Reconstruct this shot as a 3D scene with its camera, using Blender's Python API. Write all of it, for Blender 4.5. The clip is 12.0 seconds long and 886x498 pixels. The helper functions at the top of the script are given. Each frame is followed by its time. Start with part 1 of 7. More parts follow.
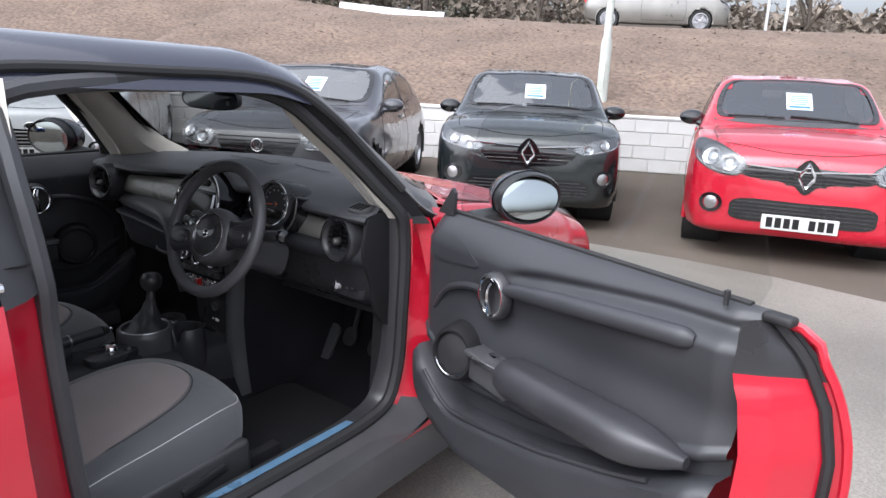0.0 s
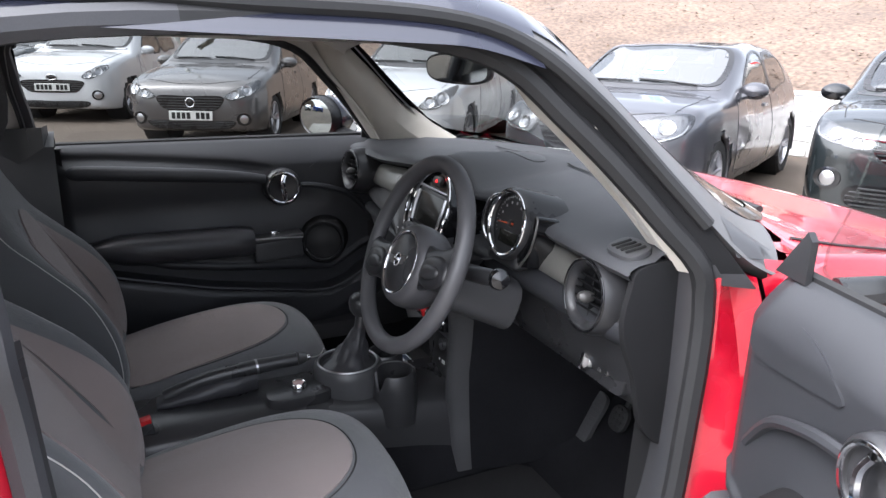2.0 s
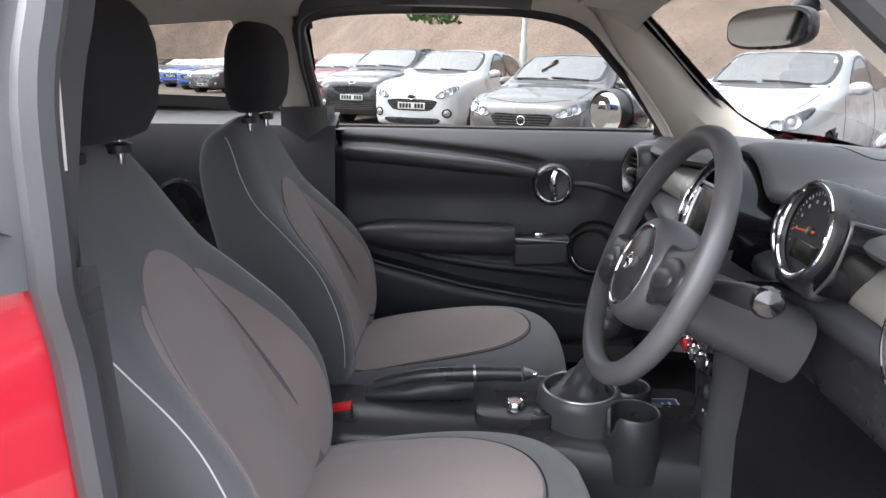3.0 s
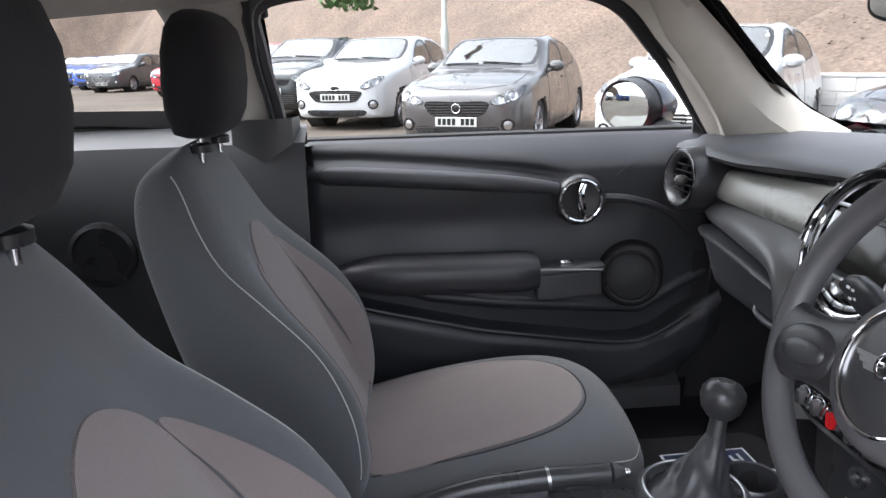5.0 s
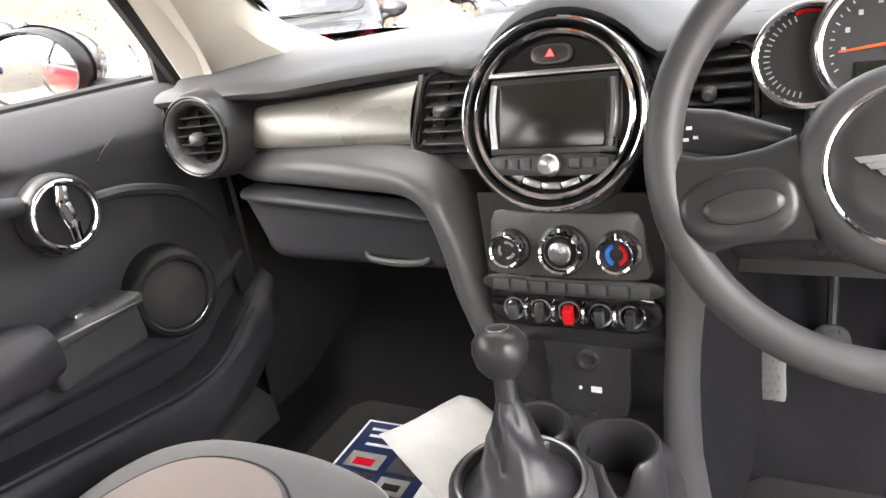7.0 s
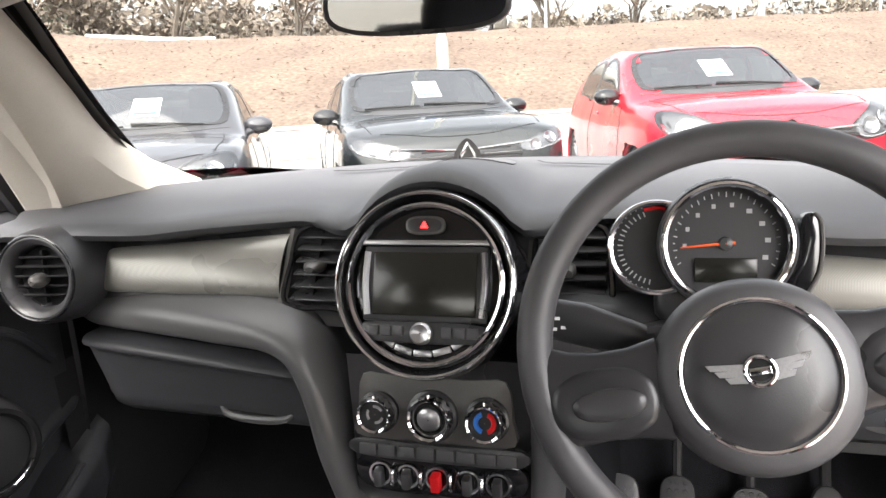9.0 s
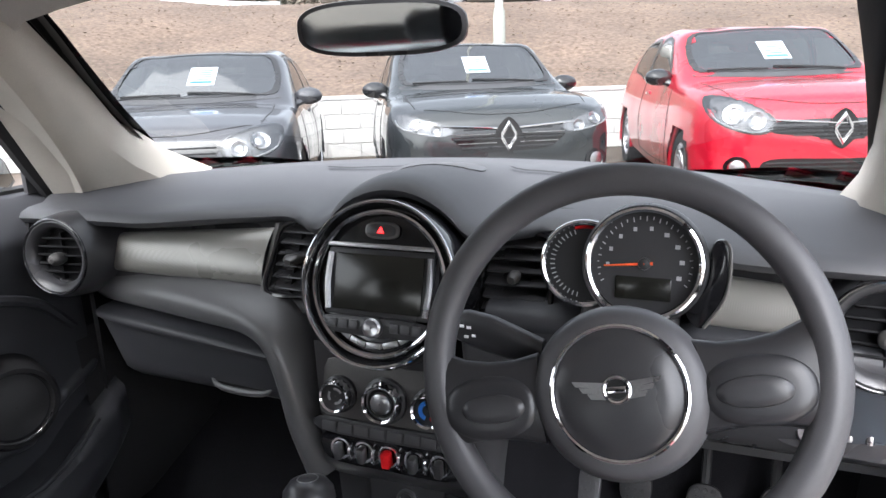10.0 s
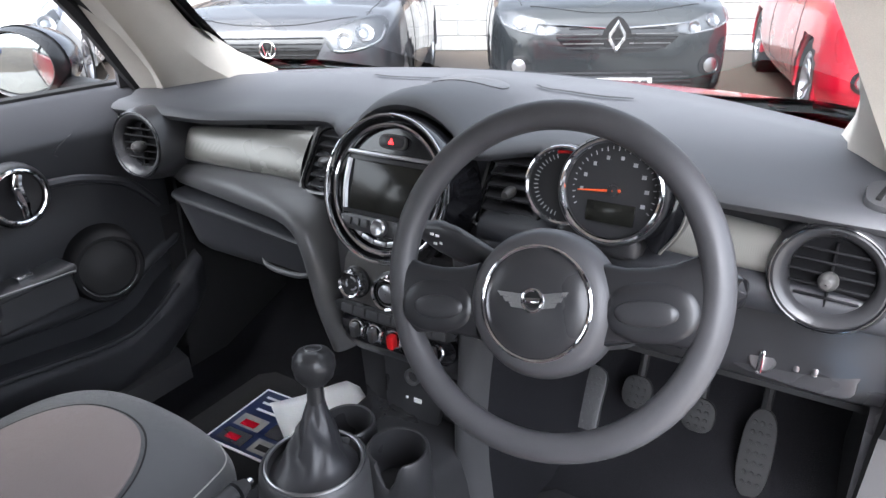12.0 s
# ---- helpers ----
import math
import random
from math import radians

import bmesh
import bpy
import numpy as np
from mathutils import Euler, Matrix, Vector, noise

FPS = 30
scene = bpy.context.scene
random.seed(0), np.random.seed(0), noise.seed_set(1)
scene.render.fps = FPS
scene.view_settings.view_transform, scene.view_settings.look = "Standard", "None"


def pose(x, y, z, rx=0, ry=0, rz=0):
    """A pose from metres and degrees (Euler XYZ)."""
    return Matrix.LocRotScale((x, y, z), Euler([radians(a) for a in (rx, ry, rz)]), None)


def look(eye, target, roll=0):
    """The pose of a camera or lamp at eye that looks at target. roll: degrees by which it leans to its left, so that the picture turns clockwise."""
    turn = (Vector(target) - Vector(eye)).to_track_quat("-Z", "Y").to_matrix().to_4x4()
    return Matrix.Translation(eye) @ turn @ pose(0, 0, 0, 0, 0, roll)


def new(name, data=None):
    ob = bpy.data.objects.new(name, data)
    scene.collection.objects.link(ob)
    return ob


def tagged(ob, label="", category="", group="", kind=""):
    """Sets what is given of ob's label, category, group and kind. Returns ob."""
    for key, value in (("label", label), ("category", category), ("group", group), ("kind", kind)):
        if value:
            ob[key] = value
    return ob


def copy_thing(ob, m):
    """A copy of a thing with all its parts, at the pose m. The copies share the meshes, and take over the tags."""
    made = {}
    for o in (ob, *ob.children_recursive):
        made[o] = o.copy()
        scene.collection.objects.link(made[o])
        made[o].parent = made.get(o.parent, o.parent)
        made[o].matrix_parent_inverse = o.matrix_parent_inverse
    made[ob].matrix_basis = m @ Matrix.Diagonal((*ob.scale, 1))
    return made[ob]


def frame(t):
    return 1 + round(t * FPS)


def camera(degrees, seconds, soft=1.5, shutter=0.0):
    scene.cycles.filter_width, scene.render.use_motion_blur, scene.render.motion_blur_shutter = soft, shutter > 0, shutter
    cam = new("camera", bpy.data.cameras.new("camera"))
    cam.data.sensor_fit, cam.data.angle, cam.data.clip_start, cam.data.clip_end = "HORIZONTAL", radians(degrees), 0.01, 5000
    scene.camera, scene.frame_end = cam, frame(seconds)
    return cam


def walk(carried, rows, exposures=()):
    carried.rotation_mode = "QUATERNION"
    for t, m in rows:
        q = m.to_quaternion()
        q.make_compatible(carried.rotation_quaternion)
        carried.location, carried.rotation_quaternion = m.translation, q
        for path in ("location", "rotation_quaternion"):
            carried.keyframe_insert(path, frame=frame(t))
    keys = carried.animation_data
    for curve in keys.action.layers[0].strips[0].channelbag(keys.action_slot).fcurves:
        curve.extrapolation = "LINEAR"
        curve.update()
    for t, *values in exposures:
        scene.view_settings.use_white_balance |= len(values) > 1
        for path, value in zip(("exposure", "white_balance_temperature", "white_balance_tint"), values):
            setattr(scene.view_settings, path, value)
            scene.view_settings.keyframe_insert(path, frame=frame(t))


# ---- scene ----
# camera and its walk
cam = camera(65.5, 12.0)
PATH = [
    (0, (1.959, -1.33, 1.382), (0.832, 0.239, 0.864), 2.4),
    (0.5, (1.881, -1.127, 1.376), (0.625, 0.341, 0.862), 3.0),
    (1, (1.77, -0.967, 1.339), (0.417, 0.397, 0.785), 2.7),
    (1.5, (1.628, -0.823, 1.329), (0.106, 0.349, 0.773), 2.9),
    (2, (1.516, -0.675, 1.305), (-0.214, 0.146, 0.727), 1.1),
    (2.5, (1.387, -0.532, 1.241), (-0.512, -0.22, 0.697), 1.5),
    (3, (1.306, -0.445, 1.168), (-0.627, -0.522, 0.658), 0.7),
    (3.2, (1.28, -0.419, 1.153), (-0.645, -0.633, 0.655), 0.8),
    (4.8, (0.958, -0.6, 1.174), (-0.976, -0.588, 0.664), -0.2),
    (5, (0.878, -0.651, 1.186), (-1.04, -0.51, 0.638), -1.6),
    (5.5, (0.677, -0.721, 1.143), (-1.152, -0.192, 0.531), -4.0),
    (6, (0.505, -0.761, 1.142), (-1.112, 0.174, 0.426), -6.1),
    (6.5, (0.37, -0.782, 1.102), (-0.908, 0.529, 0.298), -7.9),
    (7, (0.282, -0.792, 1.071), (-0.661, 0.822, 0.36), -9.2),
    (7.5, (0.231, -0.789, 1.024), (-0.52, 0.961, 0.416), -6.0),
    (7.7, (0.218, -0.773, 1.019), (-0.455, 1.025, 0.459), -4.5),
    (9.3, (0.295, -0.777, 1.16), (-0.269, 1.088, 0.711), -3.4),
    (9.5, (0.326, -0.791, 1.168), (-0.279, 1.057, 0.701), -2.7),
    (10, (0.417, -0.799, 1.198), (-0.3, 0.991, 0.669), -2.0),
    (10.5, (0.494, -0.809, 1.222), (-0.35, 0.913, 0.655), -1.2),
    (11, (0.548, -0.805, 1.239), (-0.395, 0.848, 0.624), -0.7),
    (11.5, (0.59, -0.804, 1.247), (-0.394, 0.792, 0.549), -0.8),
    (12, (0.611, -0.809, 1.248), (-0.365, 0.741, 0.443), -1.1),
]
walk(cam, [(t, look(eye, target, roll)) for t, eye, target, roll in PATH],
     [(t, e, k, 12) for t, e, k in ((0, 1.27, 5950), (1.5, 1.8, 5950), (2.5, 2.7, 6150), (3.2, 3.08, 6250), (5, 3.25, 6050), (6, 3.75, 6300), (6.5, 4.15, 6700), (7.7, 4.5, 6950), (9.5, 3.33, 6500), (10.5, 3.14, 5950), (12, 3.4, 5950))])

# ---- world and light ----
world = bpy.data.worlds.new("sky")
scene.world = world
world.use_nodes = True
wn = world.node_tree.nodes
sky = wn.new("ShaderNodeTexSky")
sky.sky_type = "NISHITA"
sky.sun_disc = False
SUN_UP, SUN_WAY = 54.0, 184.0
sky.sun_elevation, sky.sun_rotation = radians(SUN_UP), radians(SUN_WAY)
sky.air_density, sky.dust_density, sky.ozone_density = 1.0, 6.0, 1.0
# thin cloud whitens the blue of the sky
soft_cloud = wn.new("ShaderNodeHueSaturation")
soft_cloud.inputs["Saturation"].default_value = 0.25
world.node_tree.links.new(sky.outputs[0], soft_cloud.inputs["Color"])
world.node_tree.links.new(soft_cloud.outputs[0], wn["Background"].inputs[0])
wn["Background"].inputs[1].default_value = 0.15

sun_data = bpy.data.lights.new("sun", "SUN")
sun_data.energy, sun_data.angle, sun_data.color = 0.78, radians(130), (1.0, 0.97, 0.92)
sun = new("sun", sun_data)
a, e = radians(SUN_WAY), radians(SUN_UP)
sun_from = Vector((math.sin(a) * math.cos(e), math.cos(a) * math.cos(e), math.sin(e)))
sun.matrix_world = look(sun_from * 60, (0, 0, 0))

# ---- materials ----
def mat(name, rgb, rough=0.5, metal=0.0, grain=400.0, bump=0.1, var=0.08, stain=6.0, stain_var=0.12, coat=0.0, sheen=0.0, flake=0.0):
    """A surface with fine grain, larger stains and a little relief."""
    m = bpy.data.materials.new(name)
    m.use_nodes = True
    nt = m.node_tree
    nd, ln = nt.nodes, nt.links.new
    b = nd["Principled BSDF"]
    co = nd.new("ShaderNodeTexCoord")
    fine, wide = nd.new("ShaderNodeTexNoise"), nd.new("ShaderNodeTexNoise")
    fine.inputs["Scale"].default_value, fine.inputs["Detail"].default_value = grain, 3
    wide.inputs["Scale"].default_value, wide.inputs["Detail"].default_value = stain, 4
    ln(co.outputs["Object"], fine.inputs["Vector"])
    ln(co.outputs["Object"], wide.inputs["Vector"])
    prev = None
    for tex, amount in ((fine, var), (wide, stain_var)):
        r = nd.new("ShaderNodeMapRange")
        r.inputs["From Min"].default_value, r.inputs["From Max"].default_value = 0.3, 0.7
        r.inputs["To Min"].default_value, r.inputs["To Max"].default_value = 1 - amount, 1 + amount
        ln(tex.outputs["Fac"], r.inputs["Value"])
        if prev is None:
            prev = r.outputs[0]
        else:
            mul = nd.new("ShaderNodeMath")
            mul.operation = "MULTIPLY"
            ln(prev, mul.inputs[0]), ln(r.outputs[0], mul.inputs[1])
            prev = mul.outputs[0]
    mix = nd.new("ShaderNodeVectorMath")
    mix.operation = "SCALE"
    mix.inputs[0].default_value = rgb
    ln(prev, mix.inputs["Scale"])
    ln(mix.outputs[0], b.inputs["Base Color"])
    rr = nd.new("ShaderNodeMapRange")
    rr.inputs["From Min"].default_value, rr.inputs["From Max"].default_value = 0.3, 0.7
    rr.inputs["To Min"].default_value, rr.inputs["To Max"].default_value = max(rough - 0.06, 0.02), min(rough + 0.06, 1)
    ln(wide.outputs["Fac"], rr.inputs["Value"])
    ln(rr.outputs[0], b.inputs["Roughness"])
    b.inputs["Metallic"].default_value = metal
    b.inputs["Coat Weight"].default_value = coat
    b.inputs["Coat Roughness"].default_value = 0.04
    b.inputs["Sheen Weight"].default_value = sheen
    if bump:
        bp = nd.new("ShaderNodeBump")
        bp.inputs["Strength"].default_value, bp.inputs["Distance"].default_value = bump, 0.002
        ln(fine.outputs["Fac"], bp.inputs["Height"])
        ln(bp.outputs[0], b.inputs["Normal"])
    return m


def weave(name, rgb_a, rgb_b, scale, rough=0.85, bump=0.25, angle=45.0, sheen=0.3):
    """Woven cloth or line-patterned trim: two crossed bands."""
    m = mat(name, rgb_a, rough, grain=900, bump=0.0, var=0.1, sheen=sheen)
    nt = m.node_tree
    nd, ln = nt.nodes, nt.links.new
    b = nd["Principled BSDF"]
    base = b.inputs["Base Color"].links[0].from_socket
    co = nd.new("ShaderNodeTexCoord")
    mp = nd.new("ShaderNodeMapping")
    mp.inputs["Rotation"].default_value = (radians(20), radians(15), radians(angle))
    ln(co.outputs["Object"], mp.inputs["Vector"])
    w = nd.new("ShaderNodeTexWave")
    w.inputs["Scale"].default_value, w.inputs["Distortion"].default_value = scale, 0.6
    w.inputs["Detail"].default_value = 1
    ln(mp.outputs[0], w.inputs["Vector"])
    mx = nd.new("ShaderNodeMix")
    mx.data_type = "RGBA"
    ln(w.outputs["Fac"], mx.inputs["Factor"])
    ln(base, mx.inputs[6])
    mx.inputs[7].default_value = (*rgb_b, 1)
    ln(mx.outputs[2], b.inputs["Base Color"])
    bp = nd.new("ShaderNodeBump")
    bp.inputs["Strength"].default_value, bp.inputs["Distance"].default_value = bump, 0.001
    ln(w.outputs["Fac"], bp.inputs["Height"])
    ln(bp.outputs[0], b.inputs["Normal"])
    return m


def glass(name, tint=(0.92, 0.95, 0.94), clear=0.92, shine=0.05):
    """A thin pane: mostly seen through, a mirror at a flat angle."""
    m = bpy.data.materials.new(name)
    m.use_nodes = True
    nt = m.node_tree
    nd, ln = nt.nodes, nt.links.new
    nd.remove(nd["Principled BSDF"])
    tr, gl, mx, fr, pw, ad = (nd.new("ShaderNode" + k) for k in ("BsdfTransparent", "BsdfGlossy", "MixShader", "LayerWeight", "Math", "MapRange"))
    tr.inputs[0].default_value = (*(c * clear for c in tint), 1)
    gl.inputs["Roughness"].default_value = 0.02
    fr.inputs["Blend"].default_value = 0.5
    pw.operation = "POWER"
    pw.inputs[1].default_value = 4.0
    ad.inputs["To Min"].default_value, ad.inputs["To Max"].default_value = shine, 1.0
    ln(fr.outputs["Facing"], pw.inputs[0]), ln(pw.outputs[0], ad.inputs["Value"])
    ln(ad.outputs[0], mx.inputs[0]), ln(tr.outputs[0], mx.inputs[1]), ln(gl.outputs[0], mx.inputs[2])
    ln(mx.outputs[0], nd["Material Output"].inputs["Surface"])
    return m


def glow(name, rgb, power):
    m = bpy.data.materials.new(name)
    m.use_nodes = True
    b = m.node_tree.nodes["Principled BSDF"]
    b.inputs["Base Color"].default_value = (*rgb, 1)
    b.inputs["Emission Color"].default_value = (*rgb, 1)
    b.inputs["Emission Strength"].default_value = power
    return m


RED = mat("red_paint", (0.47, 0.006, 0.024), 0.3, grain=900, bump=0.02, var=0.04, stain=2, stain_var=0.06, coat=1.0)
ROOF = mat("dark_roof_paint", (0.022, 0.024, 0.04), 0.28, grain=900, bump=0.02, var=0.05, stain=2, coat=1.0)
PILLAR_OUT = mat("grey_pillar_paint", (0.11, 0.108, 0.108), 0.5, grain=700, bump=0.03, coat=0.05)
BLACK_PAINT = mat("black_paint", (0.008, 0.011, 0.012), 0.25, grain=900, bump=0.02, stain=2, coat=1.0)
GREY_PAINT = mat("dark_grey_paint", (0.06, 0.06, 0.068), 0.3, metal=0.3, grain=900, bump=0.02, stain=2, coat=1.0)
CORSA_PAINT = mat("warm_grey_paint", (0.09, 0.085, 0.085), 0.3, metal=0.4, grain=900, bump=0.02, stain=2, coat=1.0)
WHITE_PAINT = mat("white_paint", (0.54, 0.55, 0.56), 0.3, grain=900, bump=0.02, var=0.03, stain=2, stain_var=0.05, coat=1.0)
SILVER_PAINT = mat("silver_paint", (0.24, 0.23, 0.21), 0.32, metal=0.5, grain=900, bump=0.02, var=0.04, stain=2, coat=1.0)
BLUE_PAINT = mat("blue_paint", (0.03, 0.09, 0.4), 0.3, grain=900, bump=0.02, stain=2, coat=1.0)
CHROME = mat("chrome", (0.85, 0.85, 0.87), 0.08, metal=1.0, grain=300, bump=0.0, var=0.03, stain_var=0.04)
PALE_METAL = mat("pale_metal", (0.42, 0.42, 0.43), 0.25, metal=0.35, grain=600, bump=0.03)
DARK_SATIN = mat("dark_satin_trim", (0.11, 0.107, 0.104), 0.34, metal=0.5, grain=600, bump=0.05)
SATIN = mat("satin_silver", (0.45, 0.45, 0.46), 0.3, metal=1.0, grain=600, bump=0.05)
ALLOY = mat("alloy_rim", (0.5, 0.5, 0.52), 0.32, metal=0.9, grain=200, bump=0.05)
DASH_TOP = mat("soft_dash_top", (0.056, 0.057, 0.062), 0.55, grain=1500, bump=0.07, var=0.12, stain=5, stain_var=0.1)
DOOR_SKIN = mat("door_plastic", (0.031, 0.032, 0.036), 0.46, grain=1500, bump=0.07, var=0.12, stain=5, stain_var=0.1)
DASH = mat("dash_plastic", (0.078, 0.078, 0.080), 0.33, grain=1500, bump=0.07, var=0.12, stain=5, stain_var=0.1)
PLASTIC = mat("black_plastic", (0.054, 0.054, 0.057), 0.40, grain=1500, bump=0.06, var=0.12, stain=7)
SMOOTH = mat("smooth_black_plastic", (0.029, 0.029, 0.031), 0.3, grain=800, bump=0.06)
PIANO = mat("gloss_black_plastic", (0.006, 0.006, 0.007), 0.12, grain=800, bump=0.0, coat=0.6)
RUBBER = mat("black_rubber", (0.016, 0.016, 0.017), 0.65, grain=500, bump=0.15)
MATTE_BLACK = mat("matte_black_trim", (0.014, 0.014, 0.015), 0.75, grain=500, bump=0.1)
MATTE_BLACK.node_tree.nodes["Principled BSDF"].inputs["Specular IOR Level"].default_value = 0.15
SPOKE = mat("wheel_spoke_plastic", (0.020, 0.020, 0.022), 0.3, grain=800, bump=0.04)
TYRE = mat("tyre_rubber", (0.02, 0.02, 0.02), 0.8, grain=300, bump=0.3, stain=9, stain_var=0.25)
LEATHER = mat("black_leather", (0.031, 0.031, 0.035), 0.40, grain=700, bump=0.08, stain=9)
WHEEL_SKIN = mat("wheel_leather", (0.061, 0.060, 0.064), 0.42, grain=1100, bump=0.07, stain=12)
CLOTH = weave("dark_seat_cloth", (0.103, 0.105, 0.110), (0.076, 0.077, 0.083), 260, rough=0.8)
CLOTH_HEAD = weave("black_headrest_cloth", (0.026, 0.026, 0.030), (0.015, 0.015, 0.018), 260, rough=0.9, sheen=0.05)
CLOTH_HEAD.node_tree.nodes["Principled BSDF"].inputs["Specular IOR Level"].default_value = 0.2
CLOTH_MID = weave("taupe_seat_cloth", (0.248, 0.200, 0.190), (0.190, 0.155, 0.149), 190, rough=0.9, bump=0.4)
THREAD = mat("pale_stitching", (0.55, 0.54, 0.52), 0.8, grain=1500, bump=0.2)
LINING = mat("pale_headlining", (0.486, 0.452, 0.398), 0.95, grain=900, bump=0.3, sheen=0.2)
LINING_DARK = mat("grey_headlining", (0.62, 0.59, 0.55), 0.95, grain=900, bump=0.3)
TRIM = weave("line_patterned_trim", (0.230, 0.224, 0.205), (0.203, 0.198, 0.182), 420, rough=0.32, bump=0.03, angle=80, sheen=0.0)
TRIM.node_tree.nodes["Principled BSDF"].inputs["Metallic"].default_value = 0.3
CARPET = mat("black_carpet", (0.014, 0.014, 0.016), 0.98, grain=600, bump=0.8, var=0.3, stain=4, stain_var=0.25)
CARPET.node_tree.nodes["Principled BSDF"].inputs["Specular IOR Level"].default_value = 0.05
SCREEN = mat("dark_screen", (0.012, 0.012, 0.01), 0.16, grain=300, bump=0.0)
GAUGE = mat("gauge_face", (0.012, 0.012, 0.013), 0.5, grain=900, bump=0.05)
WHITE_INK = mat("white_ink", (0.75, 0.75, 0.75), 0.6, bump=0.0)
NEEDLE = mat("orange_needle", (0.85, 0.12, 0.03), 0.5, bump=0.0)
RED_PLASTIC = mat("red_plastic", (0.6, 0.012, 0.015), 0.35, bump=0.05)
RED_LAMP = glow("red_lamp", (1.0, 0.02, 0.02), 0.7)
AMBER = mat("amber_plastic", (0.75, 0.16, 0.02), 0.3, bump=0.0)
BLUE_FILM = mat("blue_film", (0.16, 0.30, 0.46), 0.3, metal=0.3, grain=250, bump=0.1, stain=12)
MIRROR = mat("mirror_glass", (0.62, 0.66, 0.67), 0.015, metal=1.0, bump=0.0, var=0.0, stain_var=0.0)
# tint set darker than real glass, to dim the bright outside
PANE = glass("view_dimming_glass", (0.93, 0.96, 0.945), 0.40, 0.03)
PANE_DOOR = glass("door_window_glass", (0.95, 0.975, 0.965), 0.9, 0.03)
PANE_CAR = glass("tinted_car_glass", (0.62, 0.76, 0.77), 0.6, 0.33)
LAMP_GLASS = glass("lamp_lens", (0.95, 0.96, 0.97), 0.95)
LAMP_BOWL = mat("lamp_bowl", (0.20, 0.20, 0.205), 0.22, metal=0.8, grain=300, bump=0.05)
PLATE = mat("white_plate", (0.52, 0.52, 0.5), 0.4, grain=300, bump=0.02)
PAPER = mat("white_paper", (0.86, 0.87, 0.88), 0.8, grain=300, bump=0.03, var=0.03)
NAVY = mat("navy_print", (0.012, 0.02, 0.06), 0.35, grain=300, bump=0.02)
INK = mat("black_ink", (0.015, 0.015, 0.015), 0.6, bump=0.0)
INK.node_tree.nodes["Principled BSDF"].inputs["Specular IOR Level"].default_value = 0.15
VENT_BLACK = mat("vent_black", (0.005, 0.005, 0.006), 0.7, grain=500, bump=0.05)
VENT_BLACK.node_tree.nodes["Principled BSDF"].inputs["Specular IOR Level"].default_value = 0.2
BLUE_INK = mat("blue_ink", (0.02, 0.16, 0.55), 0.5, bump=0.0)
# even pale blue-grey, darker than the plain paper
SHEET = mat("pale_blue_price_paper", (0.55, 0.6, 0.63), 0.6, grain=300, bump=0.03, var=0.04)

# ---- building tools ----
from mathutils.bvhtree import BVHTree


def part(name, bm, material, parent=None, label="", smooth=True, angle=40.0):
    """Links a bmesh as one mesh object under a thing or a part."""
    bmesh.ops.recalc_face_normals(bm, faces=bm.faces)
    me = bpy.data.meshes.new(name)
    bm.to_mesh(me)
    bm.free()
    for m in material if isinstance(material, (list, tuple)) else (material,):
        me.materials.append(m)
    if smooth:
        me.shade_smooth()
        me.set_sharp_from_angle(angle=radians(angle))
    ob = new(name, me)
    if parent is not None:
        ob.parent = parent
    return tagged(ob, label)


def thing(name, label, category, group="", kind=""):
    return tagged(new(name), label, category, group, kind)


def at(x, y, z, normal=(0, 0, 1), up=(0, 1, 0)):
    """A pose whose z is normal and whose y leans towards up."""
    n = Vector(normal).normalized()
    x_ = Vector(up).cross(n).normalized()
    y_ = n.cross(x_)
    m = Matrix((x_, y_, n)).transposed().to_4x4()
    m.translation = (x, y, z)
    return m


ID = Matrix.Identity(4)


def rings(bm, rows, closed=True, caps=False, mi=0):
    """Skins rows of points; closed: each row is a loop."""
    vs = [[bm.verts.new(p) for p in row] for row in rows]
    n = len(vs[0])
    for a, b in zip(vs, vs[1:]):
        for i in range(n if closed else n - 1):
            j = (i + 1) % n
            f = bm.faces.new((a[i], a[j], b[j], b[i]))
            f.material_index = mi
    if caps:
        for row in (vs[0], vs[-1]):
            f = bm.faces.new(row)
            f.material_index = mi
    return vs


def lathe(bm, prof, m=ID, segs=32, sx=1.0, sy=1.0, mi=0):
    """Turns (radius, height) pairs about the z of m."""
    rows = []
    for r, h in prof:
        r = max(r, 1e-5)
        rows.append([m @ Vector((sx * r * math.cos(2 * math.pi * k / segs), sy * r * math.sin(2 * math.pi * k / segs), h)) for k in range(segs)])
    rings(bm, rows, mi=mi)
    bmesh.ops.remove_doubles(bm, verts=bm.verts, dist=1e-5)


def torus(bm, R, r, m=ID, segs=40, ring=10, sx=1.0, sy=1.0, mi=0, a0=0.0, a1=360.0):
    full = a1 - a0 >= 360
    rows = []
    for k in range(segs + 1):
        a = radians(a0 + (a1 - a0) * k / segs)
        rows.append([m @ Vector(((R + r * math.cos(b)) * math.cos(a) * sx, (R + r * math.cos(b)) * math.sin(a) * sy, r * math.sin(b))) for b in (2 * math.pi * j / ring for j in range(ring))])
    rings(bm, rows, caps=not full, mi=mi)
    if full:
        bmesh.ops.remove_doubles(bm, verts=bm.verts, dist=1e-6)


